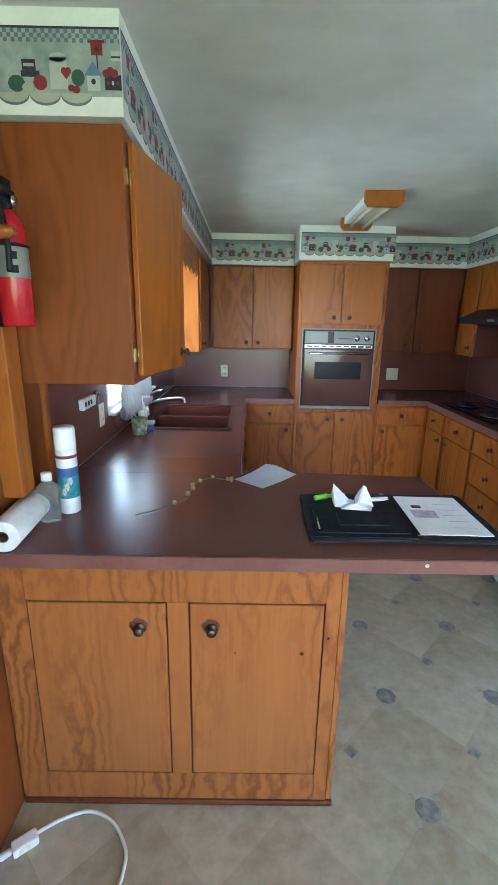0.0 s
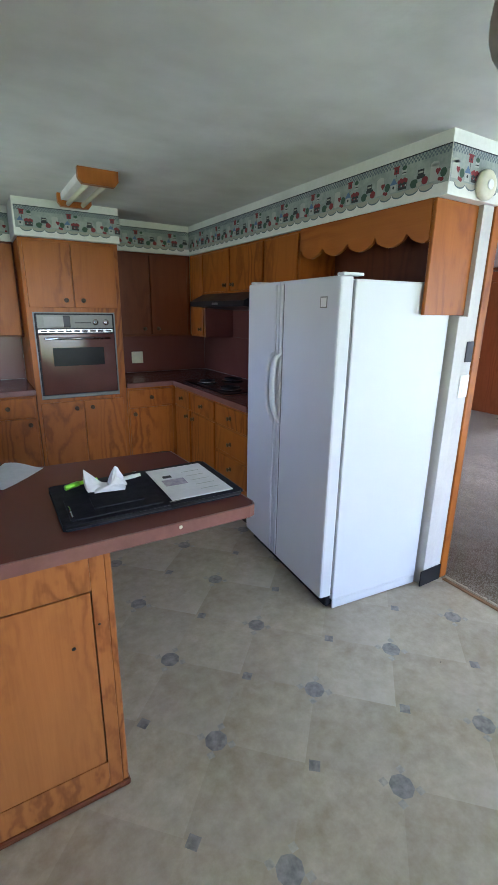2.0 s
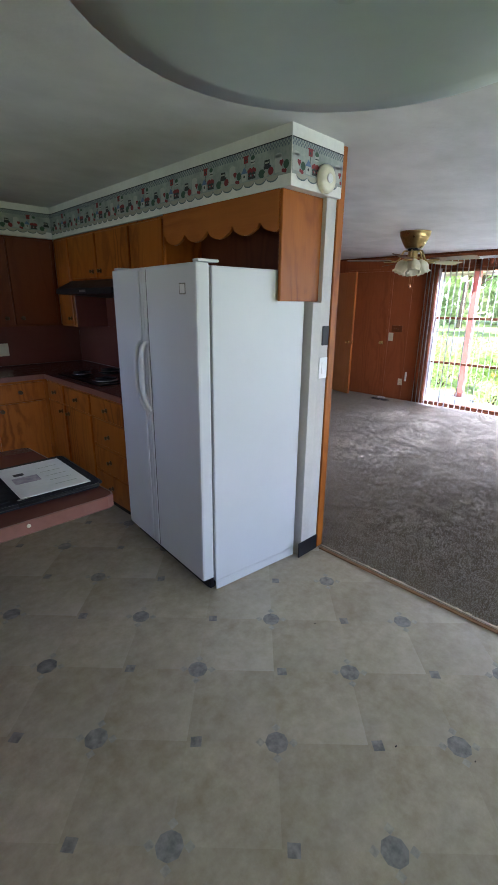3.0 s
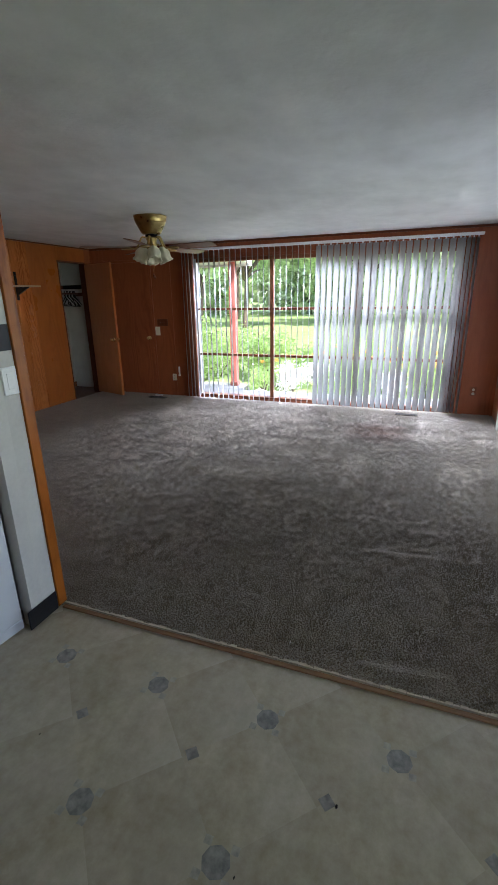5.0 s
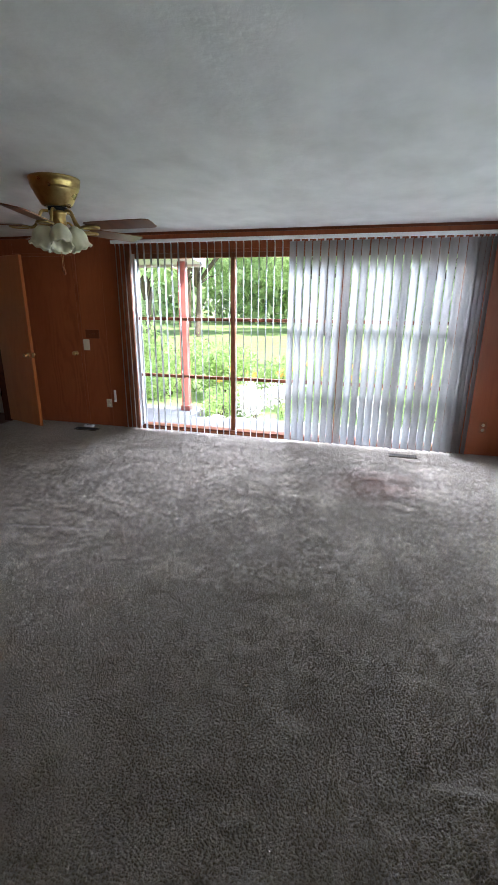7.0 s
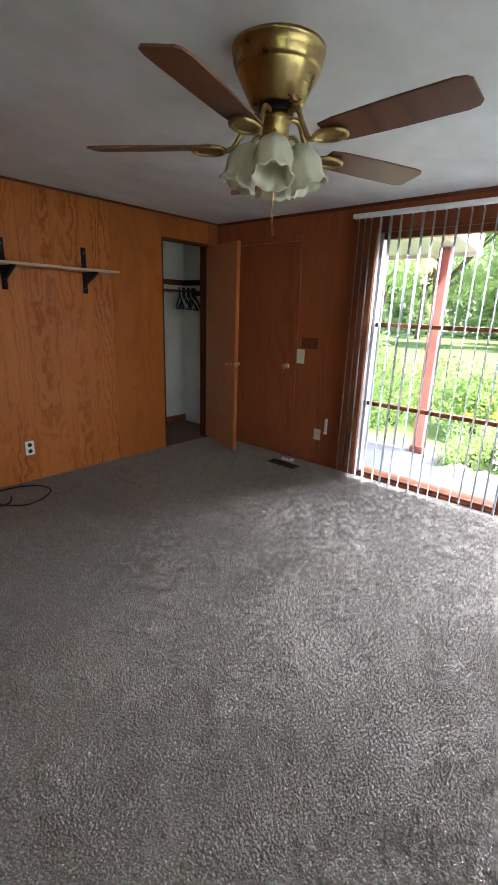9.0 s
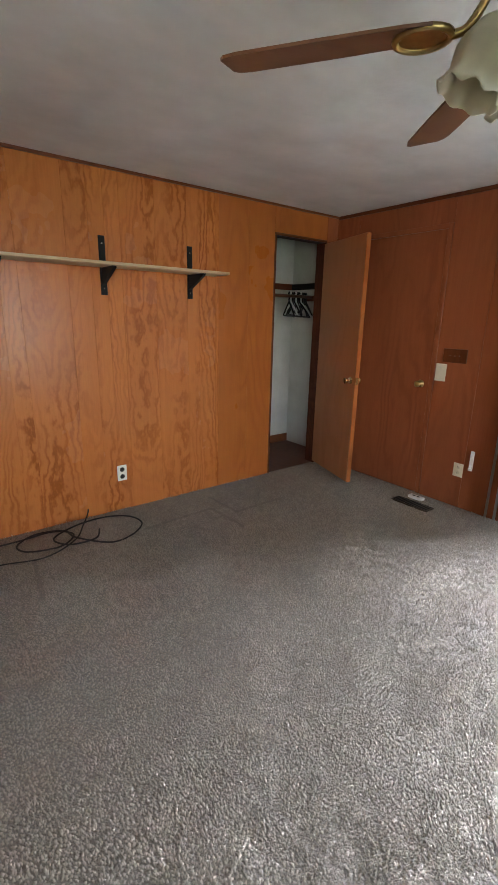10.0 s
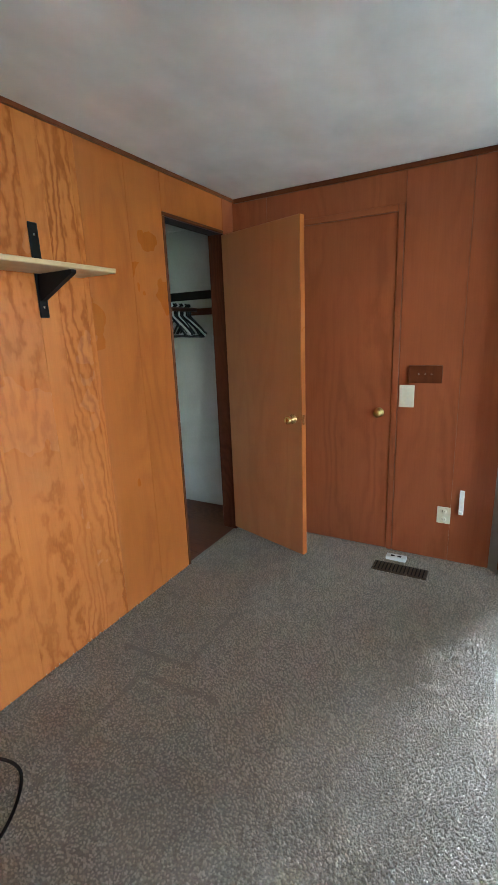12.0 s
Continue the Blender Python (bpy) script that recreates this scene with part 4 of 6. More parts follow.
# ---- fridge ----
gasket_grey = plain("gasket_grey", (0.16, 0.16, 0.16), 0.6)
FM = pose(1.640, 1.698, 0, 0, 0, -5.2)
fr = thing("refrigerator", 0, 0, 0, "white side-by-side refrigerator standing slightly askew", "refrigerator", m=FM)
FW, FD, FH = 0.915, 0.668, 1.69
bx("body", 0.075, FD, 0.0, FW, 0.055, FH - 0.012, fridge_white, fr, 0.008, local=True)
SP = 0.530
for nm, a, c in (("fridge_door", 0.004, SP - 0.005), ("freezer_door", SP + 0.005, FW - 0.004)):
    d = bx(nm, -0.004, 0.066, a, c, 0.085, FH, fridge_white, fr, 0.012, local=True)
    s = -1 if nm == "fridge_door" else 1
    y = SP + s * 0.034
    # raised grey strip that paints the shading line beside the handle strip
    part("groove", box_bm(-0.0056, -0.0042, min(y + s * 0.012, y + s * 0.017), max(y + s * 0.012, y + s * 0.017), 0.10, FH - 0.015), gasket_grey, d, "thin grey strip painted as shade beside the handle strip", local=True)
    part("handle_strip", box_bm(-0.015, -0.0045, y - 0.011, y + 0.011, 0.10, FH - 0.015, 0.004), fridge_white, d, "long white moulded edge strip", local=True)
    part("handle", tube_bm(smooth_curve([(-0.012, y, 1.315), (-0.040, y, 1.28), (-0.052, y, 1.17), (-0.050, y, 1.06), (-0.034, y, 0.985), (-0.012, y, 0.935)], 6), [0.010 + 0.005 * math.sin(math.pi * k / 30) for k in range(31)], 10), fridge_white, d, "white moulded grip", local=True)
bx("gasket", 0.0665, 0.0745, 0.012, FW - 0.012, 0.09, FH - 0.018, gasket_grey, fr, 0.0, local=True)
bx("hinge_cover", 0.01, 0.12, 0.006, 0.055, FH + 0.0005, FH + 0.014, fridge_white, fr, 0.005, local=True)
bx("hinge_cover", 0.01, 0.12, FW - 0.055, FW - 0.006, FH + 0.0005, FH + 0.014, fridge_white, fr, 0.005, local=True)
gr = bx("kick_grille", 0.05, 0.075, 0.02, FW - 0.02, 0.012, 0.075, black_plastic, fr, 0.003, local=True)
for q in range(5):
    bx("louvre", 0.044, 0.051, 0.03, FW - 0.03, 0.018 + q * 0.011, 0.023 + q * 0.011, rubber, gr, 0.0, local=True)
for a in (0.03, FW - 0.09):
    part("roller_foot", moved(lathe_bm([(0.02, 0), (0.02, 0.05)], 14), pose(0.09, a + 0.03, 0.0005)), black_plastic, fr, local=True)
bx("side_skirt", 0.08, FD, 0.002, 0.012, 0.004, 0.0545, fridge_white, fr, 0.002, local=True)
bg = bx("badge", -0.0055, -0.0042, 0.095, 0.150, 1.555, 1.605, brushed, fr, 0.0005, "small square silver badge", local=True)
bx("badge_plate", -0.0062, -0.0056, 0.101, 0.144, 1.560, 1.600, white_plastic, bg, 0.0, local=True)

# ---- ceiling lights ----
fl = thing("ceiling_light", 0.97, 3.35, CEIL, "fluorescent ceiling light with wooden end caps", "ceiling light")
bx("tray", 0.88, 1.065, 3.03, 3.67, CEIL - 0.045, CEIL - 0.001, white_plastic, fl, 0.004)
for a, c in ((2.99, 3.029), (3.671, 3.71)):
    part("end_cap", prism_bm([(0.86, CEIL - 0.001), (0.86, CEIL - 0.055), (0.882, CEIL - 0.082), (1.058, CEIL - 0.082), (1.08, CEIL - 0.055), (1.08, CEIL - 0.001)], a, c, frame_m((0, 0, 0), (1, 0, 0), (0, 0, 1), (0, 1, 0))), cabinet_wood, fl, "orange wooden end cap")
for u in (0.925, 1.02):
    part("tube", tube_bm([(u, 3.032, CEIL - 0.063), (u, 3.668, CEIL - 0.063)], 0.0145, 12), milk_glass, fl, "unlit white fluorescent tube")
pl = thing("pendant_lamp", 0.612, 0.232, CEIL, "white glass dome pendant lamp hanging from a cord", "pendant lamp")
PM = pose(0.612, 0.232, 1.677)
part("shade", moved(lathe_bm([(0.150, 0.0), (0.157, 0.003), (0.156, 0.012), (0.146, 0.035), (0.122, 0.068), (0.085, 0.095), (0.045, 0.110), (0.03, 0.112), (0.028, 0.106), (0.08, 0.088), (0.115, 0.062), (0.140, 0.032), (0.149, 0.010), (0.150, 0.0)], 48), PM), lamp_glass, pl, "white glass dome shade")
part("diffuser", moved(lathe_bm([(0.0, -0.008), (0.08, -0.0065), (0.125, -0.004), (0.1515, -0.0015), (0.1515, 0.004), (0.125, 0.001), (0.08, -0.0025), (0.0, -0.004)], 48), PM), lamp_glass, pl, "pale frosted diffuser")
part("cap", moved(lathe_bm([(0.032, 0.110), (0.03, 0.135), (0.012, 0.155), (0.004, 0.160), (0, 0.160)], 20), PM), gold, pl)
part("cord", tube_bm([(0.612, 0.232, 1.82), (0.612, 0.232, CEIL - 0.02)], 0.003, 6), ivory, pl)
part("canopy", moved(lathe_bm([(0.0, -0.03), (0.02, -0.029), (0.055, -0.012), (0.06, -0.001)], 24), pose(0.612, 0.232, CEIL)), gold, pl)

# ---- picture window ----
win = tagged(thing("window_1", LE + 0.05, 1.36, WZ0, "wide picture window of nine panes in reddish wood frame", "window"), kind="structure")
FX0, FX1 = LE + 0.03, LE + 0.09
for a, c in ((W0, W0 + 0.045), (W1 - 0.045, W1)):
    bx("jamb", FX0, FX1, a, c, WZ0, WZ1, white_paint if a > 1 else frame_wood, win, 0.003)
bx("head", FX0, FX1, W0 + 0.0455, W1 - 0.0455, WZ1 - 0.05, WZ1, frame_wood, win, 0.003)
bx("window_sill", LE + 0.0, FX1, W0 + 0.0455, W1 - 0.0455, WZ0, WZ0 + 0.022, cabinet_dark, win, 0.003)
my = [W0 + 0.045, 0.775, 1.965, W1 - 0.045]
mz = [WZ0 + 0.022, 0.668, 1.325, WZ1 - 0.05]
for y in my[1:3]:
    bx("mullion", FX0 + 0.002, FX1 - 0.002, y - 0.024, y + 0.024, mz[0], mz[3], frame_wood, win, 0.003)
for q in range(3):
    for z in mz[1:3]:
        bx("muntin", FX0 + 0.006, FX1 - 0.006, my[q] + (0.0245 if q else 0.0005), my[q + 1] - (0.0245 if q < 2 else 0.0005), z - 0.017, z + 0.017, frame_wood, win, 0.003)
for q in range(3):
    for r in range(3):
        p = bx("pane", LE + 0.058, LE + 0.062, my[q] + 0.025, my[q + 1] - 0.025, mz[r] + 0.018, mz[r + 1] - 0.018, glass_mat, win, 0.0)
        p.visible_shadow = False
setting("casing_window_left", box_bm(LE - 0.006, LE + 0.030, W1 + 0.001, W1 + 0.05, 0.004, 2.05, 0.003), frame_wood, "red-brown window casing", "trim")
setting("casing_window_right", box_bm(LE - 0.006, LE + 0.030, W0 - 0.05, W0 - 0.001, 0.004, 2.05, 0.003), frame_wood, "red-brown window casing", "trim")

# vertical blinds: a rail, slats edge-on over the left half, half closed over the rest
vb = thing("vertical_blind", 7.16, 1.35, 2.14, "white vertical blinds, half open across the picture window", "blind")
rail = bx("headrail", 7.135, 7.180, -0.60, 3.33, 2.118, 2.150, white_plastic, vb, 0.004)


def slat_mesh(h):
    bm = bmesh.new()
    n, wdt = 6, 0.089
    rows = []
    for z in (0.0, -h * 0.33, -h * 0.66, -h):
        rows.append([bm.verts.new((0.010 * (1 - (2 * k / n - 1) ** 2), (k / n - 0.5) * wdt, z)) for k in range(n + 1)])
    for a, c in zip(rows, rows[1:]):
        for k in range(n):
            bm.faces.new((a[k], a[k + 1], c[k + 1], c[k]))
    bmesh.ops.solidify(bm, geom=bm.faces[:], thickness=0.0012)
    for f in bm.faces:
        f.smooth = True
    return mesh_of("slat", bm, slat_vinyl)


slat_me = slat_mesh(2.075)
clip_me = mesh_of("clip", box_bm(-0.004, 0.004, -0.010, 0.010, 0.0, 0.022, 0.001), white_plastic)
slats = []
for q in range(3):
    slats.append((3.285 - q * 0.052, -62 + 4 * rnd.random()))
y = 3.10
while y > 1.34:
    slats.append((y, -74 + rnd.uniform(-3.5, 3.5)))
    y -= 0.081 + rnd.uniform(-0.004, 0.004)
k = 0
y = 1.30
while y > -0.36:
    slats.append((y, -31 - 9.0 * (1.30 - y) + rnd.uniform(-3, 3)))
    y -= 0.079 + rnd.uniform(-0.003, 0.003)
    k += 1
for q in range(4):
    slats.append((-0.40 - q * 0.048, -72 + rnd.uniform(-5, 5)))
for y, a in slats:
    sl = shared("slat", slat_me, pose(7.157, y, 2.100, 0, rnd.uniform(-0.25, 0.25), a), vb)
    shared("clip", clip_me, pose(7.157, y, 2.097, 0, 0, a), vb)

# ---- closet, its open door, the closed door ----
CX0, CX1, CZ = 6.515, 7.11, 2.012
setting("closet_wall_back", box_bm(5.7, 8.0, 5.72, 5.80, 0, CEIL), white_paint, "white closet wall", "wall")
setting("closet_wall_left", box_bm(5.62, 5.7, LN + 0.1, 5.80, 0, CEIL), white_paint, "white closet wall", "wall")
setting("closet_wall_right", box_bm(7.44, 7.52, LN + 0.1, 5.72, 0, CEIL), white_paint, "white closet wall", "wall")
setting("floor_closet", box_bm(5.62, 7.52, LN + 0.02, 5.80, -0.12, 0.002), closet_board, "brown closet floor", "floor")
setting("baseboard_closet", box_bm(5.70, 7.44, 5.708, 5.7195, 0.003, 0.09, 0.002), frame_wood, "brown wood baseboard", "baseboard")
for nm, r in (("left", (CX0 - 0.0, CX0 + 0.018, LN - 0.004, LN + 0.105, 0.004, CZ)), ("right", (CX1 - 0.018, CX1, LN - 0.004, LN + 0.105, 0.004, CZ)), ("top", (CX0, CX1, LN - 0.004, LN + 0.105, CZ + 0.0005, CZ + 0.02))):
    setting("jamb_closet_" + nm, box_bm(*r, 0.002), jamb_wood, "dark wood door jamb", "trim")
ang = math.degrees(math.atan2(4.328 - 4.940, 6.905 - 7.10))
DM = pose(7.098, 4.938, 0, 0, 0, ang)
cd = tagged(thing("door_1", 0, 0, 0, "plain veneered closet door standing open", "door", m=DM), kind="structure")
leaf = bx("leaf", 0.0, 0.640, -0.018, 0.018, 0.03, 2.0, door_wood, cd, 0.002, local=True)
bx("edge_strip", 0.6402, 0.6425, -0.0175, 0.0175, 0.031, 1.999, oak_smooth, cd, 0.0, "pale bare edge", local=True)


def knob_set(parent, m, metal, label):
    for s in (1, -1):
        part("door_handle", moved(lathe_bm([(0.030, 0.0), (0.030, 0.003), (0.012, 0.006), (0.009, 0.022), (0.013, 0.030), (0.024, 0.042), (0.024, 0.052), (0.014, 0.060), (0, 0.061)], 20), m @ pose(0, s * 0.018, 0, -90 * s, 0, 0)), metal, parent, label, local=True)


knob_set(leaf, pose(0.575, 0, 0.895), gold, "polished brass knob")
part("latch", box_bm(0.6427, 0.6440, -0.012, 0.012, 0.865, 0.925, 0.001), gold, leaf, "brass latch plate", local=True)
d2 = tagged(thing("door_2", LE, 4.28, 0.0, "closed flush door in red-stained wood", "door"), kind="structure")
lf = bx("leaf", LE + 0.002, LE + 0.0118, 3.9012, 4.6588, 0.012, 2.0120, red_panel, d2, 0.002)
part("door_handle", moved(lathe_bm([(0.030, 0.0), (0.030, 0.003), (0.012, 0.006), (0.009, 0.022), (0.013, 0.030), (0.024, 0.042), (0.024, 0.052), (0.014, 0.060), (0, 0.061)], 20), pose(LE + 0.002, 3.97, 0.90, 0, -90, 0)), brass, lf, "dull brass knob")
for a, c, z0, z1 in ((3.865, 3.900, 0.004, 2.048), (4.660, 4.695, 0.004, 2.048), (3.9005, 4.6595, 2.013, 2.048)):
    bx("door_casing", LE - 0.003, LE + 0.0115, a, c, z0, z1, red_panel, d2, 0.002)

# closet rod, shelf cleats, hangers
rod = thing("closet_rod", 6.6, 5.5, 1.62, "dark wooden closet rod and cleats", "closet rod")
part("rod", tube_bm([(5.701, 5.42, 1.585), (7.439, 5.42, 1.585)], 0.016, 12), cabinet_dark, rod)
bx("cleat", 7.418, 7.4395, 5.12, 5.719, 1.66, 1.72, dark_gap, rod, 0.002)
bx("cleat", 7.424, 7.4395, 5.12, 5.719, 1.545, 1.595, cabinet_dark, rod, 0.002)
bx("shelf_cleat", 5.71, 7.41, 5.700, 5.7195, 1.66, 1.72, cabinet_dark, rod, 0.002)
hang_pts = smooth_curve([(0, 0.0, 0.045), (0.018, 0, 0.055), (0.022, 0, 0.03), (0.0, 0, 0.0), (0.0, 0, -0.03), (-0.10, 0, -0.085), (-0.205, 0, -0.15), (-0.19, 0, -0.165), (0.19, 0, -0.165), (0.205, 0, -0.15), (0.10, 0, -0.085), (0.0, 0, -0.032)], 5)
for q in range(11):
    mt = white_plastic if q in (1, 4, 7) else black_plastic
    ob = part("hanger", moved(tube_bm(hang_pts, 0.0085, 6), pose(7.125 + 0.023 * q, 5.42, 1.565, 0, rnd.uniform(-4, 4), 66 + rnd.uniform(-14, 14))), mt)
    tagged(ob, ("black" if mt is black_plastic else "white") + " plastic clothes hanger on the closet rod", "hanger", "closet hangers")

# ---- shelf and brackets on the north wall ----
sh = bx("wall_shelf", 3.85, 5.925, 4.725, LN - 0.014, 1.658, 1.676, shelf_wood, None, 0.003)
tagged(sh, "long pale wooden shelf board on black brackets", "shelf")
bracket_me = mesh_of("plate", joined(box_bm(-0.021, 0.021, -0.008, 0.0, -0.175, 0.175, 0.003)), black_iron)
arm_me = mesh_of("arm", joined(prism_bm([(0, 0), (-0.190, 0), (-0.190, -0.012), (-0.012, -0.095), (0, -0.10)], -0.011, 0.011, frame_m((0, -0.009, -0.0185), (0, 1, 0), (0, 0, 1), (1, 0, 0)))), black_iron)
screw_me = mesh_of("screw", lathe_bm([(0.006, 0), (0.006, 0.001), (0.003, 0.0025), (0, 0.003)], 10), chrome)
for u in (3.87, 4.492, 5.105, 5.730):
    br = thing("shelf_bracket", u, LN, 1.676, "black iron shelf bracket screwed to the panelling", "bracket", "shelf brackets")
    shared("plate", bracket_me, pose(u, LN - 0.0005, 1.670), br)
    shared("arm", arm_me, pose(u, LN - 0.0005, 1.676), br)
    for z in (1.535, 1.80):
        shared("screw", screw_me, Matrix.Translation((u, LN - 0.009, z)) @ TURNS["S"], br)


# ---- outlets, switches, vents ----
def plate(name, centre, side, kind, label, category, w=0.070, h=0.115, mat=None):
    """A wall plate with sockets, a rocker or nothing. Local: x across, z up, -y outward."""
    m = Matrix.Translation(centre) @ {"S": pose(0, 0, 0), "E": pose(0, 0, 0, 0, 0, 90), "W": pose(0, 0, 0, 0, 0, -90)}[side]
    ob = thing(name, 0, 0, 0, label, category, m=m)
    bx("cover", -w / 2, w / 2, -0.0055, 0.0, -h / 2, h / 2, mat or ivory, ob, 0.0025, local=True)
    if kind == "socket":
        for z in (-0.026, 0.026):
            so = part("socket", moved(lathe_bm([(0.017, 0), (0.017, 0.002), (0, 0.0022)], 14), pose(0, -0.0056, z, 90, 0, 0)), black_plastic if mat is white_plastic else ivory, ob, local=True)
            for u in (-0.006, 0.006):
                bx("slot", u - 0.0012, u + 0.0012, -0.0085, -0.0079, z - 0.004, z + 0.006, dark_gap, so, 0.0, local=True)
    elif kind == "switch":
        bx("toggle", -0.006, 0.006, -0.016, -0.0057, -0.008, 0.012, ivory, ob, 0.002, local=True)
    elif kind == "rocker":
        bx("rocker", -0.017, 0.017, -0.0085, -0.0057, -0.034, 0.034, white_plastic, ob, 0.002, local=True)
    return ob


plate("wall_outlet", (5.149, LN - 0.0005, 0.284), "S", "socket", "white wall outlet with black sockets", "outlet", mat=white_plastic)
plate("light_switch", (LE - 0.0005, 3.812, 1.005), "W", "none", "ivory blank wall plate", "switch", 0.085, 0.13)
plate("wall_outlet", (LE - 0.0005, 3.567, 0.295), "W", "socket", "ivory wall outlet near the window", "outlet", 0.075, 0.105)
plate("wall_outlet", (LE - 0.0005, -0.72, 0.30), "W", "socket", "brown wall outlet on red panelling", "outlet", 0.07, 0.115, frame_wood)
wp = thing("chair_rail_hook_plate", LE, 3.71, 1.13, "small red wood plate with three steel screws", "plate")
bx("board", LE - 0.014, LE - 0.0005, 3.625, 3.805, 1.085, 1.185, cabinet_dark, wp, 0.002)
for y in (3.68, 3.715, 3.75):
    shared("screw", screw_me, Matrix.Translation((LE - 0.0122, y, 1.135)) @ TURNS["W"], wp)
st = thing("wall_clip", LE, 3.475, 0.33, "narrow white plastic wall clip", "clip")
bx("strip", LE - 0.016, LE - 0.0005, 3.462, 3.488, 0.315, 0.465, white_plastic, st, 0.005)
bx("lip", LE - 0.028, LE - 0.0165, 3.464, 3.486, 0.32, 0.34, white_plastic, st, 0.003)
plate("wall_outlet", (-0.02, NY - 0.008, 1.085), "S", "socket", "ivory wall outlet on brown backsplash", "outlet")
plate("wall_outlet", (1.642, NY - 0.008, 1.078), "S", "none", "ivory double wall plate on brown backsplash", "outlet", 0.115, 0.115)
plate("wall_outlet", (WX + 0.008, 2.42, 1.09), "E", "socket", "ivory wall outlet under the cabinet", "outlet")
plate("light_switch", (2.441, 1.5985, 1.172), "S", "rocker", "white rocker light switch on the casing", "switch", 0.075, 0.118, white_plastic)
plate("thermostat_plate", (2.447, 1.5985, 1.35), "S", "none", "dark grey wall control box", "control", 0.058, 0.105, plain("dark_grey_plastic", (0.022, 0.022, 0.025), 0.6))
sd = thing("smoke_detector", 2.335, 1.573, 2.095, "round cream smoke detector on the soffit", "smoke detector")
part("case", moved(lathe_bm([(0.062, 0.0), (0.064, 0.010), (0.060, 0.024), (0.045, 0.030), (0.0, 0.032)], 32), Matrix.Translation((2.333, 1.5725, 2.095)) @ TURNS["S"]), ivory, sd)
part("sounder_ring", moved(lathe_bm([(0.020, 0.0), (0.022, 0.003), (0.018, 0.004), (0, 0.004)], 20), Matrix.Translation((2.333, 1.5405, 2.095)) @ TURNS["S"]), white_plastic, sd)


def floor_vent(x, y, w, l, label):
    v = thing("floor_vent", x, y, 0.004, label, "vent", "floor vents")
    bx("frame", x - w / 2, x + w / 2, y - l / 2, y + l / 2, 0.0045, 0.013, bronze, v, 0.003)
    n = 14
    for k in range(n):
        yy = y - l / 2 + 0.02 + (l - 0.04) * k / (n - 1)
        bx("slat", x - w / 2 + 0.014, x + w / 2 - 0.014, yy - 0.003, yy + 0.003, 0.0135, 0.017, black_iron, v, 0.0)


floor_vent(6.995, 3.765, 0.11, 0.31, "brown metal floor vent in the carpet")
floor_vent(6.97, 0.05, 0.10, 0.28, "brown metal floor vent before the window")
fo = thing("floor_socket", 7.13, 3.808, 0.004, "white plastic socket lying by the floor vent", "socket")
bx("block", 7.095, 7.145, 3.748, 3.868, 0.0045, 0.028, white_plastic, fo, 0.005)
for y in (3.778, 3.818):
    bx("hole", 7.107, 7.125, y, y + 0.022, 0.0282, 0.0290, dark_gap, fo, 0.0)

# ---- ceiling fan ----
FC, FZ = Vector((5.123, 2.500, 0)), 1.958
fan = thing("ceiling_fan", FC.x, FC.y, CEIL - 0.05, "brass ceiling fan with five brown blades and frosted glass shades", "ceiling fan")
C0 = pose(FC.x, FC.y, 0)
ZF = ceil_at(5.1)
C1 = C0 @ pose(0, 0, 2.074) @ Matrix.Diagonal((1.0, 1.0, 0.80, 1)) @ pose(0, 0, -2.10)
part("motor_housing", moved(lathe_bm([(0.066, 2.074), (0.082, 2.076), (0.092, 2.084), (0.108, 2.112), (0.126, 2.146), (0.136, 2.166), (0.137, 2.170), (0.141, 2.172), (0.143, 2.180), (0.150, 2.196), (0.151, ZF - 0.014), (0.155, ZF - 0.012), (0.155, ZF - 0.0005)], 44), C0), brass, fan, "antique brass bowl housing")
part("flywheel", moved(lathe_bm([(0.052, 2.072), (0.058, 2.078), (0.058, 2.0995)], 28), C1), black_iron, fan)
part("switch_housing", moved(lathe_bm([(0.034, 1.964), (0.045, 1.970), (0.047, 1.984), (0.045, 2.034), (0.052, 2.044), (0.052, 2.0715)], 28), C1), brass, fan)
bl_out = [(0.215, 0.052), (0.27, 0.061), (0.44, 0.067), (0.630, 0.068), (0.660, 0.061), (0.672, 0.046)]
blade_me = mesh_of("blade", prism_bm([(u, w) for u, w in bl_out] + [(u, -w) for u, w in bl_out[::-1]], -0.003, 0.003), wood("blade_veneer", (0.20, 0.092, 0.046), (0.095, 0.042, 0.024), 0.35, "x", 3.0))
ring = [(0.232 + 0.056 * math.cos(6.2832 * k / 20), 0.043 * math.sin(6.2832 * k / 20), -0.010) for k in range(20)]
iron_me = mesh_of("blade_iron", joined(tube_bm(smooth_curve([(0.055, 0, 0.092), (0.095, 0, 0.088), (0.125, 0, 0.03), (0.150, 0, -0.004), (0.178, 0, -0.010)], 5), 0.009, 8), tube_bm(ring, 0.008, 8, True), prism_bm([(0.232 + 0.050 * math.cos(6.2832 * k / 16), 0.037 * math.sin(6.2832 * k / 16)) for k in range(16)], -0.011, -0.007)), brass)
for k in range(5):
    m = pose(FC.x, FC.y, FZ, 0, 0, 196 + 72 * k) @ pose(0, 0, 0, -11, 0, 0)
    bl = shared("blade", blade_me, m, fan, "brown veneered blade")
    shared("blade_iron", iron_me, pose(FC.x, FC.y, FZ, 0, 0, 196 + 72 * k), bl, "curved brass blade iron")
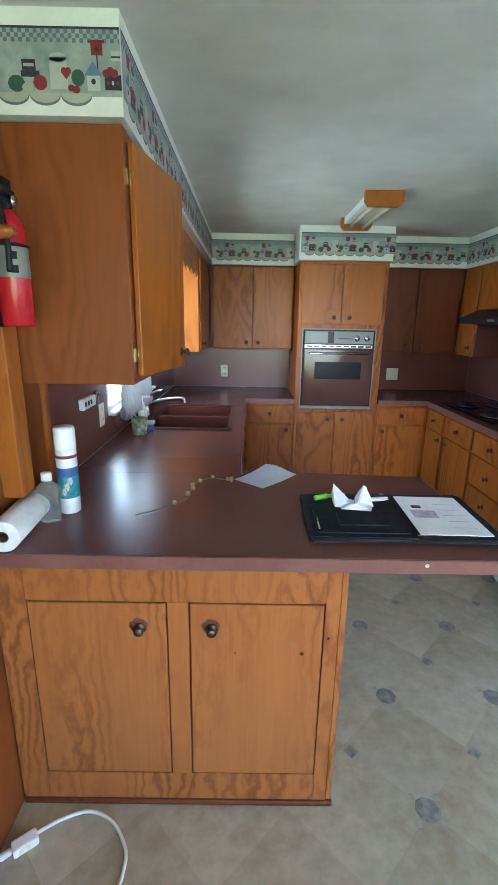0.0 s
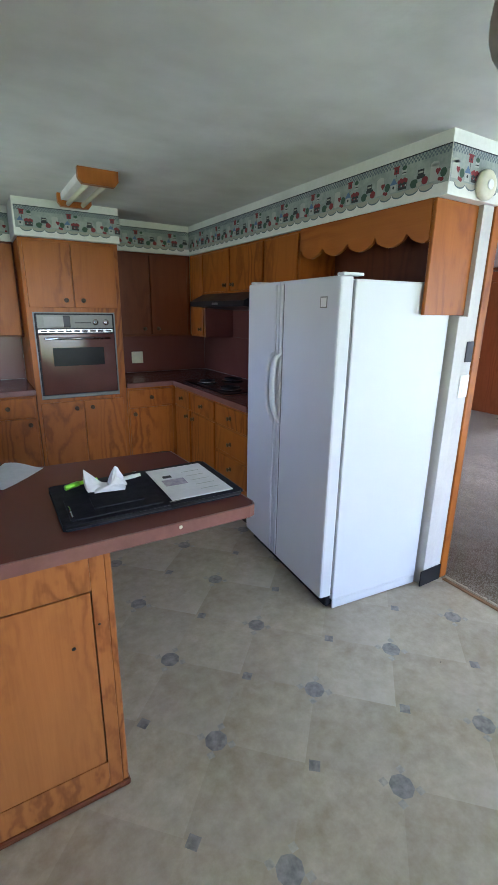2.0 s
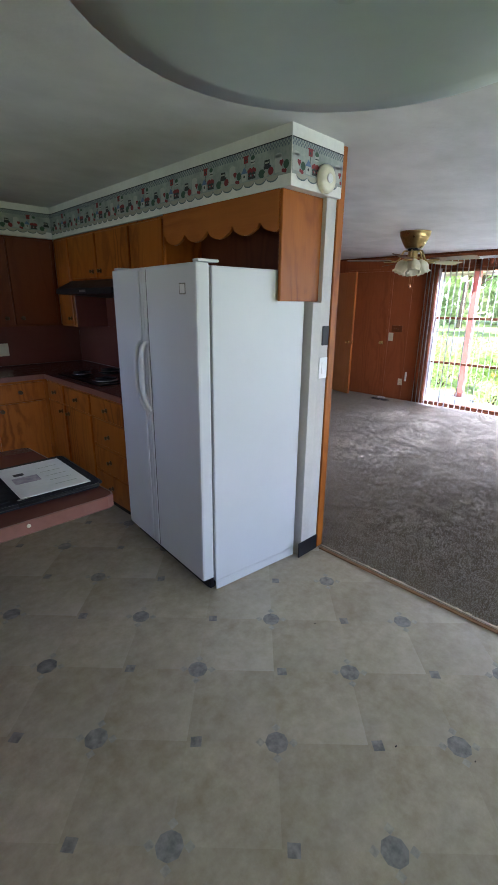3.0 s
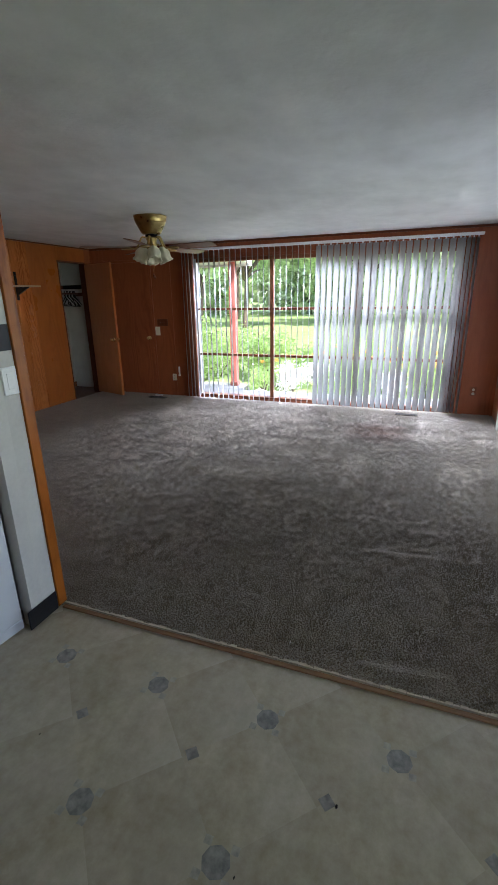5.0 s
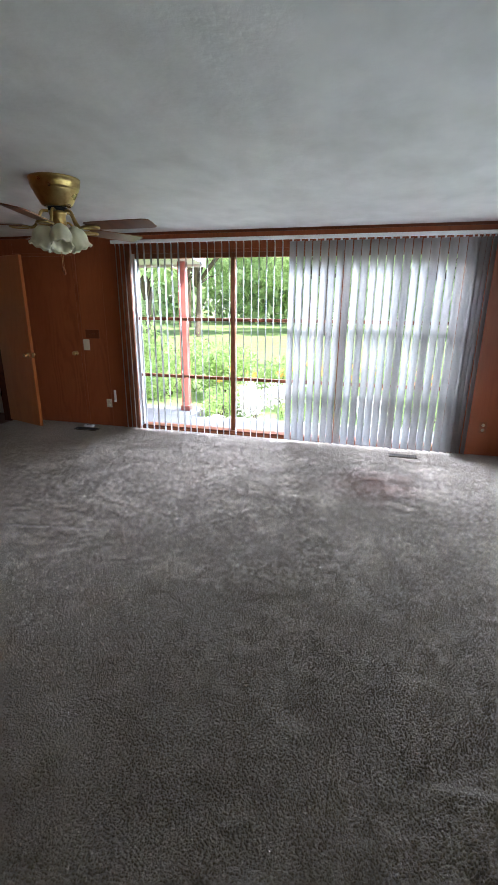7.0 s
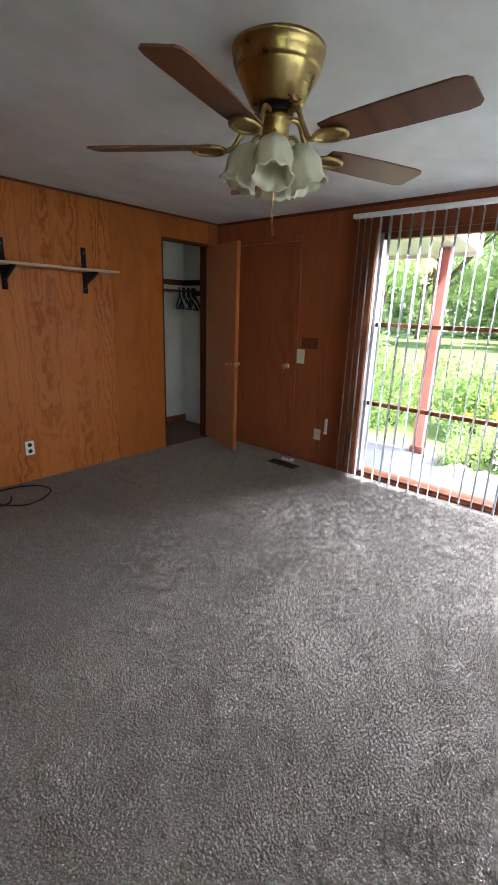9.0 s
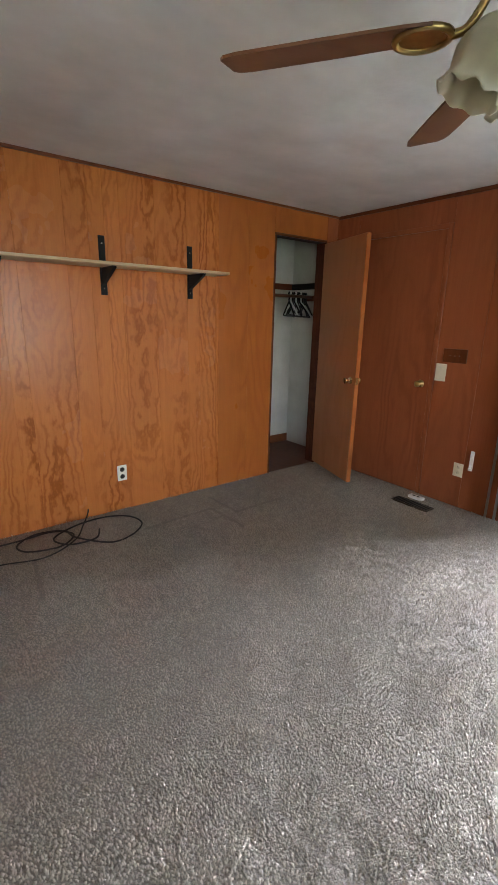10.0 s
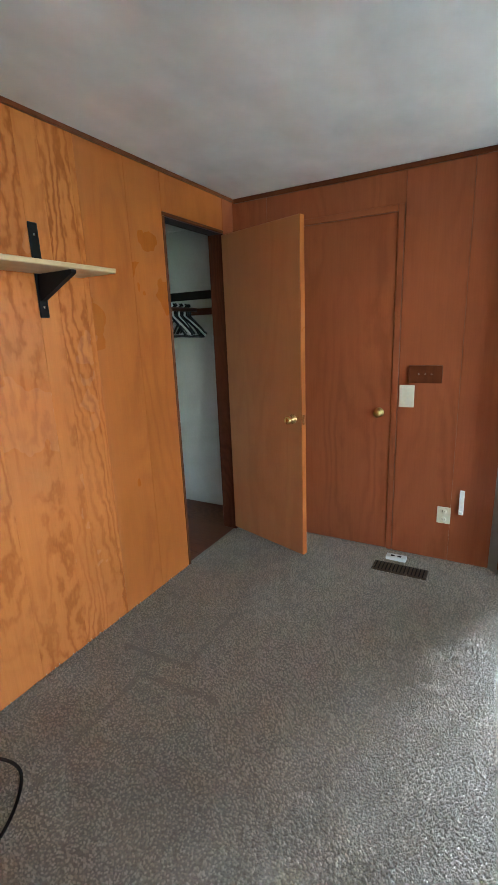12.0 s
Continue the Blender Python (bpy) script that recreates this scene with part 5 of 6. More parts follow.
shade_prof = [(0.019, -0.002), (0.030, -0.010), (0.050, -0.030), (0.062, -0.056), (0.066, -0.078), (0.062, -0.100), (0.058, -0.116), (0.062, -0.132), (0.070, -0.146), (0.066, -0.147), (0.058, -0.132), (0.054, -0.116), (0.058, -0.100), (0.062, -0.078), (0.058, -0.056), (0.046, -0.032), (0.027, -0.012), (0.016, -0.003), (0.019, -0.002)]
shade_bm = lathe_bm(shade_prof[::-1], 48)
for vtx in shade_bm.verts:
    # fluted sides that end in a ruffled rim
    th, f = math.atan2(vtx.co.y, vtx.co.x), min(1.0, max(0.0, (-vtx.co.z - 0.02) / 0.127))
    k = 1.0 + (0.018 + 0.030 * f ** 4) * math.cos(8 * th)
    vtx.co = Vector((vtx.co.x * k, vtx.co.y * k, vtx.co.z + 0.005 * f ** 6 * math.cos(8 * th)))
shade_me = mesh_of("shade", shade_bm, milk_glass)
bulb_me = mesh_of("bulb", lathe_bm([(0, -0.085), (0.020, -0.078), (0.029, -0.058), (0.024, -0.035), (0.012, -0.015), (0.012, 0.0)], 16), white_plastic)
arm_fan_me = mesh_of("lamp_arm", joined(tube_bm(smooth_curve([(0.03, 0, 0.0), (0.055, 0, 0.012), (0.075, 0, 0.0), (0.082, 0, -0.018)], 5), 0.007, 8)), brass)
for k in range(4):
    m = pose(FC.x, FC.y, 1.975, 0, 0, 38 + 90 * k)
    arm = shared("lamp_arm", arm_fan_me, m, fan)
    ms = m @ pose(0.072, 0, -0.010, 0, -24, 0)
    shared("shade", shade_me, ms, arm, "frosted glass tulip shade")
    shared("bulb", bulb_me, ms, arm)
for dx, ln in ((0.018, 0.215), (-0.020, 0.235)):
    ch = part("pull_chain", tube_bm([(FC.x + dx, FC.y + dx, 1.938), (FC.x + dx, FC.y + dx, 1.938 - ln)], 0.0014, 5), gold, fan)
    part("pull_bob", moved(lathe_bm([(0.0, -0.035), (0.007, -0.030), (0.008, -0.015), (0.003, 0.0)], 10), pose(FC.x + dx, FC.y + dx, 1.938 - ln)), cabinet_dark, ch)

# ---- cable on the carpet ----
cable = part("loose_cable", tube_bm(smooth_curve([(3.6, 4.80, 0.012), (3.95, 4.86, 0.012), (4.20, 4.84, 0.012), (4.42, 4.83, 0.014), (4.62, 4.83, 0.02), (4.72, 4.72, 0.022), (4.62, 4.62, 0.014), (4.44, 4.66, 0.014), (4.40, 4.77, 0.014), (4.52, 4.86, 0.016), (4.68, 4.80, 0.024), (4.72, 4.66, 0.024), (4.88, 4.50, 0.012), (5.03, 4.52, 0.012), (5.15, 4.64, 0.012), (5.12, 4.79, 0.012), (4.98, 4.87, 0.012), (4.78, 4.84, 0.02), (4.60, 4.72, 0.026), (4.66, 4.60, 0.02), (4.82, 4.60, 0.014), (4.88, 4.70, 0.02)], 8), 0.0055, 7), rubber)
tagged(cable, "black coaxial cable coiled loosely on the carpet", "cable")
cord = part("loose_cable", tube_bm(smooth_curve([(3.8, 4.55, 0.012), (4.23, 4.60, 0.012), (4.50, 4.54, 0.012), (4.70, 4.62, 0.03), (4.80, 4.78, 0.034), (4.87, 4.90, 0.05), (4.885, 4.925, 0.075)], 8), 0.0045, 7), rubber)
tagged(cord, "black cable with one end standing up by the wall", "cable")

# ---- south side: glass door in white casing, raised sill ----
setting("casing_patio_door", box_bm(6.535, 6.655, LS + 0.001, LS + 0.035, 0.004, 2.15, 0.003), white_paint, "white painted door casing", "trim")
setting("sill_patio_door", box_bm(3.5, 6.53, LS - 0.13, LS + 0.03, 0.004, 0.085, 0.004), frame_wood, "reddish wood raised sill", "trim")
pd = tagged(thing("door_3", 5.0, LS - 0.05, 0.09, "white framed sliding glass patio door", "door"), kind="structure")
bx("side_frame", 6.46, 6.53, LS - 0.10, LS - 0.02, 0.09, 2.05, frame_wood, pd, 0.003)
for a in (3.5, 5.02):
    c = a + (1.50 if a < 4 else 1.43)
    sash = bx("stile", a, a + 0.07, LS - 0.08, LS - 0.035, 0.09, 2.05, white_plastic, pd, 0.003)
    bx("stile", c - 0.07, c, LS - 0.08, LS - 0.035, 0.09, 2.05, white_plastic, pd, 0.003)
    bx("rail", a + 0.0705, c - 0.0705, LS - 0.08, LS - 0.035, 0.09, 0.20, white_plastic, pd, 0.003)
    bx("rail", a + 0.0705, c - 0.0705, LS - 0.08, LS - 0.035, 1.96, 2.05, white_plastic, pd, 0.003)
    bx("rail", a + 0.0705, c - 0.0705, LS - 0.08, LS - 0.035, 0.62, 0.67, white_plastic, pd, 0.003)
    for z0, z1 in ((0.205, 0.615), (0.675, 1.955)):
        p = bx("pane", a + 0.072, c - 0.072, LS - 0.06, LS - 0.055, z0, z1, glass_mat, pd, 0.0)
        p.visible_shadow = False

# ---- outdoors ----
setting("ground", box_bm(-60, 160, -90, 110, -0.45, -0.22), grass_mat, "sunlit green lawn", "ground")
setting("patio", joined(box_bm(7.44, 8.25, -3.2, 8.0, -0.22, -0.06, 0.02), box_bm(8.24, 8.78, 2.88, 8.0, -0.22, -0.061, 0.02)), concrete, "pale concrete patio slab", "pavement")
setting("porch_slab_south", box_bm(2.5, 7.44, -4.2, -1.12, -0.22, -0.05), concrete, "concrete porch slab", "pavement")
setting("porch_roof_south", box_bm(-1.2, 7.6, -4.6, -1.70, 2.30, 2.42), white_paint, "flat porch roof", "roof")
# unseen overhang, added only to block the sun at the sink window
setting("eave_west", box_bm(-1.75, -0.67, -4.6, 5.95, 2.30, 2.42), white_paint, "added unseen overhang that keeps the sun out of the sink window", "roof")
pr = thing("porch_roof", 8.1, 5.5, 2.1, "white boarded porch roof with fascia", "roof")
part("roof_deck", prism_bm([(7.43, 2.16), (8.85, 2.04), (8.85, 2.18), (7.43, 2.40)], 2.86, 9.0, frame_m((0, 0, 0), (1, 0, 0), (0, 0, 1), (0, 1, 0))), white_paint, pr)
bx("fascia", 8.8505, 8.88, 2.84, 9.0, 2.0, 2.20, white_paint, pr, 0.004)
po = thing("porch_post", 8.60, 3.09, -0.06, "red-brown painted wooden porch post", "post")
bx("post", 8.545, 8.655, 3.035, 3.145, -0.06, 2.055, post_red, po, 0.006)
bx("foot", 8.53, 8.67, 3.02, 3.16, -0.06, 0.02, post_red, po, 0.006)
po2 = copy_thing(po, pose(8.60, 6.4, -0.06))

rng = np.random.default_rng(11)


def leaf_cloud(name, centres, radii, count, size, material, parent=None):
    """Small leaves, strewn through blobs; one mesh."""
    centres, radii = np.array(centres, float), np.array(radii, float)
    w = radii[:, 0] * radii[:, 1] * radii[:, 2]
    idx = rng.choice(len(centres), count, p=w / w.sum())
    d = rng.normal(size=(count, 3))
    d /= np.linalg.norm(d, axis=1)[:, None]
    r = rng.random(count) ** 0.45
    c = centres[idx] + d * radii[idx] * r[:, None] * (0.8 + 0.45 * rng.random((count, 1)))
    a = rng.normal(size=(count, 3))
    a /= np.linalg.norm(a, axis=1)[:, None]
    b = np.cross(a, rng.normal(size=(count, 3)))
    b /= np.linalg.norm(b, axis=1)[:, None]
    s = size * (0.6 + 0.8 * rng.random((count, 1)))
    vs = np.stack([c - a * s, c - b * s * 0.5, c + a * s, c + b * s * 0.5], axis=1).reshape(-1, 3)
    me = bpy.data.meshes.new(name)
    me.from_pydata(vs.tolist(), [], np.arange(4 * count).reshape(-1, 4).tolist())
    me.materials.append(material)
    ob = new(name, me)
    if parent:
        ob.parent = parent
        ob.matrix_parent_inverse = in_world(parent).inverted()
    return ob


def bush(x, y, r, h, n, size=0.05, mat=None, label="leafy green garden shrub"):
    b = thing("shrub", x, y, -0.22, label, "shrub", "garden shrubs")
    blobs = [(x + rnd.uniform(-r, r) * 0.6, y + rnd.uniform(-r, r) * 0.6, -0.22 + h * rnd.uniform(0.3, 0.8)) for _ in range(7)]
    leaf_cloud("foliage", blobs, [(r * 0.55, r * 0.55, h * 0.38)] * 7, n, size, mat or leaf_mat, b)
    stems = []
    for k in range(5):
        p = blobs[k]
        stems.append(tube_bm([(x + 0.05 * k - 0.1, y, -0.24), ((x + p[0]) / 2, (y + p[1]) / 2, p[2] * 0.4), p], [0.016, 0.011, 0.004], 5))
    part("stems", joined(*stems), bark, b)
    return b


def tree(x, y, h, r, n, size=0.22, base=-0.3, label="broad green tree beyond the lawn"):
    t = thing("tree", x, y, base, label, "tree", "trees beyond the lawn")
    top = (x + rnd.uniform(-0.5, 0.5), y + rnd.uniform(-0.5, 0.5), base + h * 0.62)
    limbs = [tube_bm(smooth_curve([(x, y, base - 0.1), (x + 0.1, y - 0.1, base + h * 0.3), top], 4), [0.035 * h * (1 - 0.075 * k) * 0.55 for k in range(9)], 8)]
    blobs, rad = [], []
    for k in range(13):
        a = rnd.uniform(0, 6.28)
        q = rnd.uniform(0.25, 0.95) * r
        p = (x + q * math.cos(a), y + q * math.sin(a), base + h * rnd.uniform(0.38, 0.95))
        blobs.append(p)
        s = r * rnd.uniform(0.30, 0.50)
        rad.append((s, s, s * 0.75))
        if k < 7:
            limbs.append(tube_bm([(x, y, base + h * 0.32), ((x + p[0]) / 2, (y + p[1]) / 2, (base + h * 0.3 + p[2]) / 2 + 0.2), p], [0.011 * h, 0.007 * h, 0.002 * h], 6))
    part("trunk", joined(*limbs), bark, t)
    leaf_cloud("crown", blobs, rad, n, size, leaf_hazy, t)
    return t


for x, y, r, h, n in ((10.3, 5.2, 0.9, 1.35, 3200), (10.4, 4.1, 0.85, 1.30, 3200), (10.6, 3.0, 0.8, 1.15, 3000), (10.9, 2.1, 0.7, 0.95, 2600), (11.0, 1.2, 0.75, 0.95, 2600), (10.9, 0.2, 0.7, 0.9, 2400), (10.9, -0.8, 0.8, 1.0, 2400), (10.8, -1.9, 0.8, 1.1, 2400), (11.3, 6.2, 1.1, 2.3, 4200), (10.2, -3.0, 0.9, 1.3, 2200)):
    bush(x - 0.25, y, r, h * (0.80 if y < 4.5 else 1.0), n * 2, 0.030)
for x, y in ((9.75, 2.55), (9.85, 1.75), (9.9, 1.0), (9.8, 0.3), (9.9, -0.6)):
    bush(x - 0.35, y, 0.40, 0.50, 1500, 0.028, pale_mat if rnd.random() < 0.4 else leaf_mat, "low flowering garden plant")
    b = thing("flower", x + 0.1, y, -0.22, "orange lily flowers in the garden bed", "flowers", "lilies")
    leaf_cloud("blooms", [(x + rnd.uniform(-0.3, 0.3), y + rnd.uniform(-0.3, 0.3), rnd.uniform(0.25, 0.55)) for _ in range(8)], [(0.05, 0.05, 0.04)] * 8, 90, 0.035, flower_mat, b)
    part("stalks", joined(*[tube_bm([(x, y, -0.24), (x + rnd.uniform(-0.3, 0.3), y + rnd.uniform(-0.3, 0.3), 0.4)], 0.005, 4) for _ in range(6)]), leaf_mat, b)
for k, y in enumerate((2.62, 2.1, 1.55, 0.9, 0.35, -0.2, -0.75, -1.3, -1.9)):
    bush(8.86 + 0.16 * (k % 3), y, 0.30, 0.42 + 0.08 * (k % 2), 1500, 0.022, pale_mat if k % 3 == 1 else leaf_mat, "low flowering garden plant")
# pale stones edging the bed
stones = []
for k in range(260):
    sx, sy, sr = 8.32 + 0.40 * rnd.random(), -2.5 + 5.3 * rnd.random(), rnd.uniform(0.05, 0.12)
    st = bmesh.new()
    bmesh.ops.create_icosphere(st, subdivisions=1, radius=sr)
    moved(st, Matrix.Translation((sx, sy, -0.2)) @ Matrix.Diagonal((1, rnd.uniform(0.7, 1.3), 0.7, 1)))
    stones.append(st)
tagged(part("garden_stones", joined(*stones), gravel_mat), "row of pale stones edging the garden bed", "stones", kind="stuff")
for x, y, h, r, n in ((26, 9.5, 8.5, 3.6, 5200), (30, 3.0, 9.5, 4.0, 5200), (24, 15, 8.0, 3.6, 4600), (33, -3.5, 10, 4.2, 5000), (28, -8.5, 9, 4.0, 4600), (22, -13, 8.5, 3.6, 3600), (36, 14, 11, 4.6, 4600), (19, 19, 8.5, 3.8, 3600), (40, 5, 12, 5, 4600), (17.5, 8.2, 6.0, 2.2, 3800)):
    tree(x, y, h, r, n * 2, 0.16)
wood_far = leaf_cloud("far_woods", [(44 + 5 * rnd.random(), -55 + 3.4 * k, 4.0 + rnd.uniform(-1, 2)) for k in range(40)], [(4.0, 3.6, 6.5)] * 40, 64000, 0.42, leaf_hazy)
tagged(wood_far, "dense green woods beyond the lawn", "woods", kind="stuff")

# ---- on the worktops ----
bi = thing("zip_binder", 0.69, 1.62, ZT, "open black zip binder holding a printed sheet", "binder")
black_cloth = mottled("black_nylon", (0.012, 0.012, 0.016), (0.028, 0.028, 0.034), 0.75, 30.0, 0.3, fine=300.0)
black_cloth.node_tree.nodes["Principled BSDF"].inputs["Specular IOR Level"].default_value = 0.08
part("left_cover", prism_bm([(0.405, 1.414), (0.415, 1.405), (0.722, 1.403), (0.738, 1.747), (0.42, 1.738), (0.41, 1.729)], ZT + 0.0005, ZT + 0.020), black_cloth, bi)
part("right_cover", prism_bm([(0.7225, 1.403), (0.968, 1.398), (0.98, 1.410), (0.990, 1.738), (0.975, 1.752), (0.7385, 1.747)], ZT + 0.0005, ZT + 0.018), black_cloth, bi)
part("pocket", prism_bm([(0.43, 1.425), (0.705, 1.423), (0.715, 1.576), (0.435, 1.585)], ZT + 0.0205, ZT + 0.025), black_cloth, bi)
part("flap_pocket", prism_bm([(0.505, 1.468), (0.660, 1.468), (0.668, 1.558), (0.508, 1.558)], ZT + 0.0255, ZT + 0.030), black_cloth, bi)
for a, c in (((0.412, 1.407, 0.012), (0.722, 1.401, 0.012)), ((0.722, 1.401, 0.012), (0.972, 1.397, 0.011)), ((0.985, 1.410, 0.011), (0.993, 1.738, 0.011)), ((0.42, 1.741, 0.012), (0.736, 1.750, 0.012)), ((0.74, 1.750, 0.011), (0.976, 1.754, 0.011))):
    part("zip", tube_bm([(a[0], a[1], ZT + a[2]), (c[0], c[1], ZT + c[2])], 0.006, 6), black_plastic, bi)
part("zip_pull", box_bm(0.724, 0.760, 1.411, 1.417, ZT + 0.0215, ZT + 0.024, 0.001), chrome, bi, "silver zip pull")
part("zip_pull", box_bm(0.700, 0.715, 1.733, 1.741, ZT + 0.0215, ZT + 0.025, 0.001), chrome, bi)
part("pen_loop", tube_bm([(0.437, 1.441, ZT + 0.026), (0.440, 1.522, ZT + 0.026)], 0.0035, 6), chrome, bi, "slim silver pen")
sheet = thing("printed_sheet", 0.85, 1.62, ZT + 0.02, "white printed sheet lying in the binder", "paper")
part("page", prism_bm([(0.738, 1.425), (0.955, 1.419), (0.962, 1.718), (0.748, 1.724)], ZT + 0.0190, ZT + 0.0215), paper, sheet)
part("printed_picture", prism_bm([(0.762, 1.544), (0.842, 1.540), (0.846, 1.599), (0.765, 1.603)], ZT + 0.0216, ZT + 0.0219), mottled("faded_print", (0.30, 0.26, 0.36), (0.62, 0.55, 0.60), 0.7, 40.0, 0.0), sheet, "faded red and blue picture")
part("printed_mark", prism_bm([(0.780, 1.619), (0.812, 1.618), (0.813, 1.642), (0.781, 1.643)], ZT + 0.0216, ZT + 0.0219), print_dark, sheet, "small dark square mark")
for k in range(5):
    part("text_bar", prism_bm([(0.86, 1.47 + 0.045 * k), (0.93, 1.469 + 0.045 * k), (0.93, 1.472 + 0.045 * k), (0.86, 1.473 + 0.045 * k)], ZT + 0.0216, ZT + 0.0218), print_white, sheet)


def crumple(name, cx, cy, z, pts, label, material=None):
    """A creased sheet folded up into peaks."""
    bm = bmesh.new()
    vs = [bm.verts.new((cx + a, cy + b, z + c)) for a, b, c in pts]
    bm.verts.index_update()
    for f in ((0, 1, 4), (1, 2, 4), (2, 5, 4), (2, 3, 5), (3, 6, 5), (3, 0, 6), (0, 4, 6), (4, 5, 6)):
        bm.faces.new([vs[i] for i in f])
    bmesh.ops.subdivide_edges(bm, edges=bm.edges[:], cuts=2, use_grid_fill=True)
    for v in bm.verts:
        v.co += Vector((noise.noise(v.co * 60), noise.noise(v.co * 60 + Vector((5, 0, 0))), abs(noise.noise(v.co * 50)))) * 0.004
    bmesh.ops.solidify(bm, geom=bm.faces[:], thickness=0.0012)
    ob = part(name, bm, material or paper)
    return tagged(ob, label, "tissue", "crumpled tissues")


crumple("crumpled_tissue", 0.548, 1.648, ZT + 0.026, ((-0.035, -0.045, 0.002), (0.03, -0.05, 0.0), (0.045, 0.01, 0.003), (-0.03, 0.05, 0.004), (-0.005, -0.02, 0.02), (0.02, 0.0, 0.012), (-0.03, 0.03, 0.058)), "white crumpled tissue standing on the binder")
crumple("crumpled_tissue", 0.618, 1.648, ZT + 0.026, ((-0.03, -0.03, 0.002), (0.03, -0.035, 0.0), (0.035, 0.02, 0.003), (-0.02, 0.04, 0.004), (0.0, -0.01, 0.03), (0.014, 0.02, 0.05), (0.004, 0.02, 0.056)), "white crumpled tissue standing on the binder")
crumple("crumpled_tissue", 0.580, 1.607, ZT + 0.026, ((-0.05, -0.02, 0.002), (0.05, -0.03, 0.0), (0.06, 0.01, 0.003), (-0.04, 0.02, 0.004), (0.0, -0.01, 0.016), (0.02, 0.0, 0.014), (-0.02, 0.0, 0.012)), "white crumpled tissue lying on the binder")
hl = thing("highlighter_pen", 0.48, 1.677, ZT + 0.026, "bright green highlighter pen on the binder", "pen")
part("barrel", tube_bm([(0.50, 1.687, ZT + 0.034), (0.565, 1.697, ZT + 0.034)], 0.0065, 10), plain("lime_plastic", (0.35, 0.75, 0.04), 0.35), hl)
part("cap", tube_bm([(0.455, 1.664, ZT + 0.034), (0.50, 1.687, ZT + 0.034)], 0.009, 10), plain("lime_plastic_dark", (0.22, 0.60, 0.03), 0.35), hl)
for k, (a, c) in enumerate((((0.64, 1.667), (0.715, 1.687)), ((0.635, 1.657), (0.712, 1.670)))):
    pn = part("pen", tube_bm([(a[0], a[1], ZT + 0.0315), ((a[0] + c[0]) / 2, (a[1] + c[1]) / 2, ZT + 0.0315), (c[0], c[1], ZT + 0.0315)], [0.0045, 0.0055, 0.003], 8), white_plastic)
    tagged(pn, "white ballpoint pen lying on the binder", "pen", "pens")
# note
bm = bmesh.new()
grid = []
for i in range(7):
    row = []
    for j in range(5):
        a, c = i / 6, j / 4
        p = (Vector((0.165, 1.932, 0.0)) * (1 - a) + Vector((0.278, 1.835, 0.0)) * a) * (1 - c) + (Vector((0.297, 2.06, 0.030)) * (1 - a) + Vector((0.426, 1.985, 0.016)) * a) * c
        p.z = ZT + 0.0015 + p.z * c * 0.9 + 0.006 * math.sin(a * 5) * c
        row.append(bm.verts.new(p))
    grid.append(row)
for i in range(6):
    for j in range(4):
        bm.faces.new((grid[i][j], grid[i + 1][j], grid[i + 1][j + 1], grid[i][j + 1]))
bmesh.ops.solidify(bm, geom=bm.faces[:], thickness=0.0008)
tagged(part("folded_note", bm, paper), "white curled paper note on the worktop", "paper")
# dried branch with seed heads
stem = smooth_curve([(-0.147, 1.563, ZT + 0.006), (-0.065, 1.621, ZT + 0.008), (0.001, 1.699, ZT + 0.010), (0.008, 1.78, ZT + 0.012), (0.018, 1.854, ZT + 0.012), (0.065, 1.915, ZT + 0.010), (0.152, 1.905, ZT + 0.008)], 6)
tw = thing("dried_branch", 0, 1.8, ZT, "dried twig with small tan seed heads", "branch")
part("stem", tube_bm(stem, 0.0022, 6), bark, tw)
seed = plain("tan_seed", (0.32, 0.22, 0.09), 0.6)
for k, i in enumerate((9, 15, 19, 22, 25, 31, 35, 36, 36, 35)):
    p = stem[min(i, len(stem) - 1)]
    part("seed_head", moved(lathe_bm([(0.0, -0.009), (0.007, -0.005), (0.0085, 0.0), (0.006, 0.006), (0.0, 0.010)], 9), pose(p.x + rnd.uniform(-0.014, 0.014), p.y + rnd.uniform(-0.010, 0.010), p.z + 0.004, rnd.uniform(0, 90), rnd.uniform(0, 90), 0)), seed, tw)
# aerosol can
ac = thing("aerosol_can", -0.384, 1.605, ZT, "white aerosol can with teal flower label", "spray can")
CM = pose(-0.374, 1.605, ZT)
part("body", moved(lathe_bm([(0.030, 0.0005), (0.033, 0.004), (0.033, 0.215), (0.031, 0.219)], 28), CM), white_plastic, ac)
part("label_band", moved(lathe_bm([(0.0333, 0.055), (0.0335, 0.056), (0.0335, 0.128), (0.0333, 0.129)], 28), CM), mottled("teal_label", (0.02, 0.16, 0.20), (0.06, 0.30, 0.36), 0.35, 30.0, 0.0), ac, "teal printed band")
part("blue_band", moved(lathe_bm([(0.0333, 0.129), (0.0335, 0.130), (0.0335, 0.158), (0.0333, 0.159)], 28), CM), plain("blue_label", (0.05, 0.11, 0.30), 0.35), ac)
part("red_band", moved(lathe_bm([(0.0333, 0.190), (0.0336, 0.191), (0.0336, 0.199), (0.0333, 0.200)], 28), CM), print_red, ac, "thin red band")
part("cap", moved(lathe_bm([(0.0335, 0.2195), (0.0338, 0.222), (0.033, 0.285), (0.030, 0.291), (0.0, 0.292)], 28), CM), white_plastic, ac, "white plastic cap")
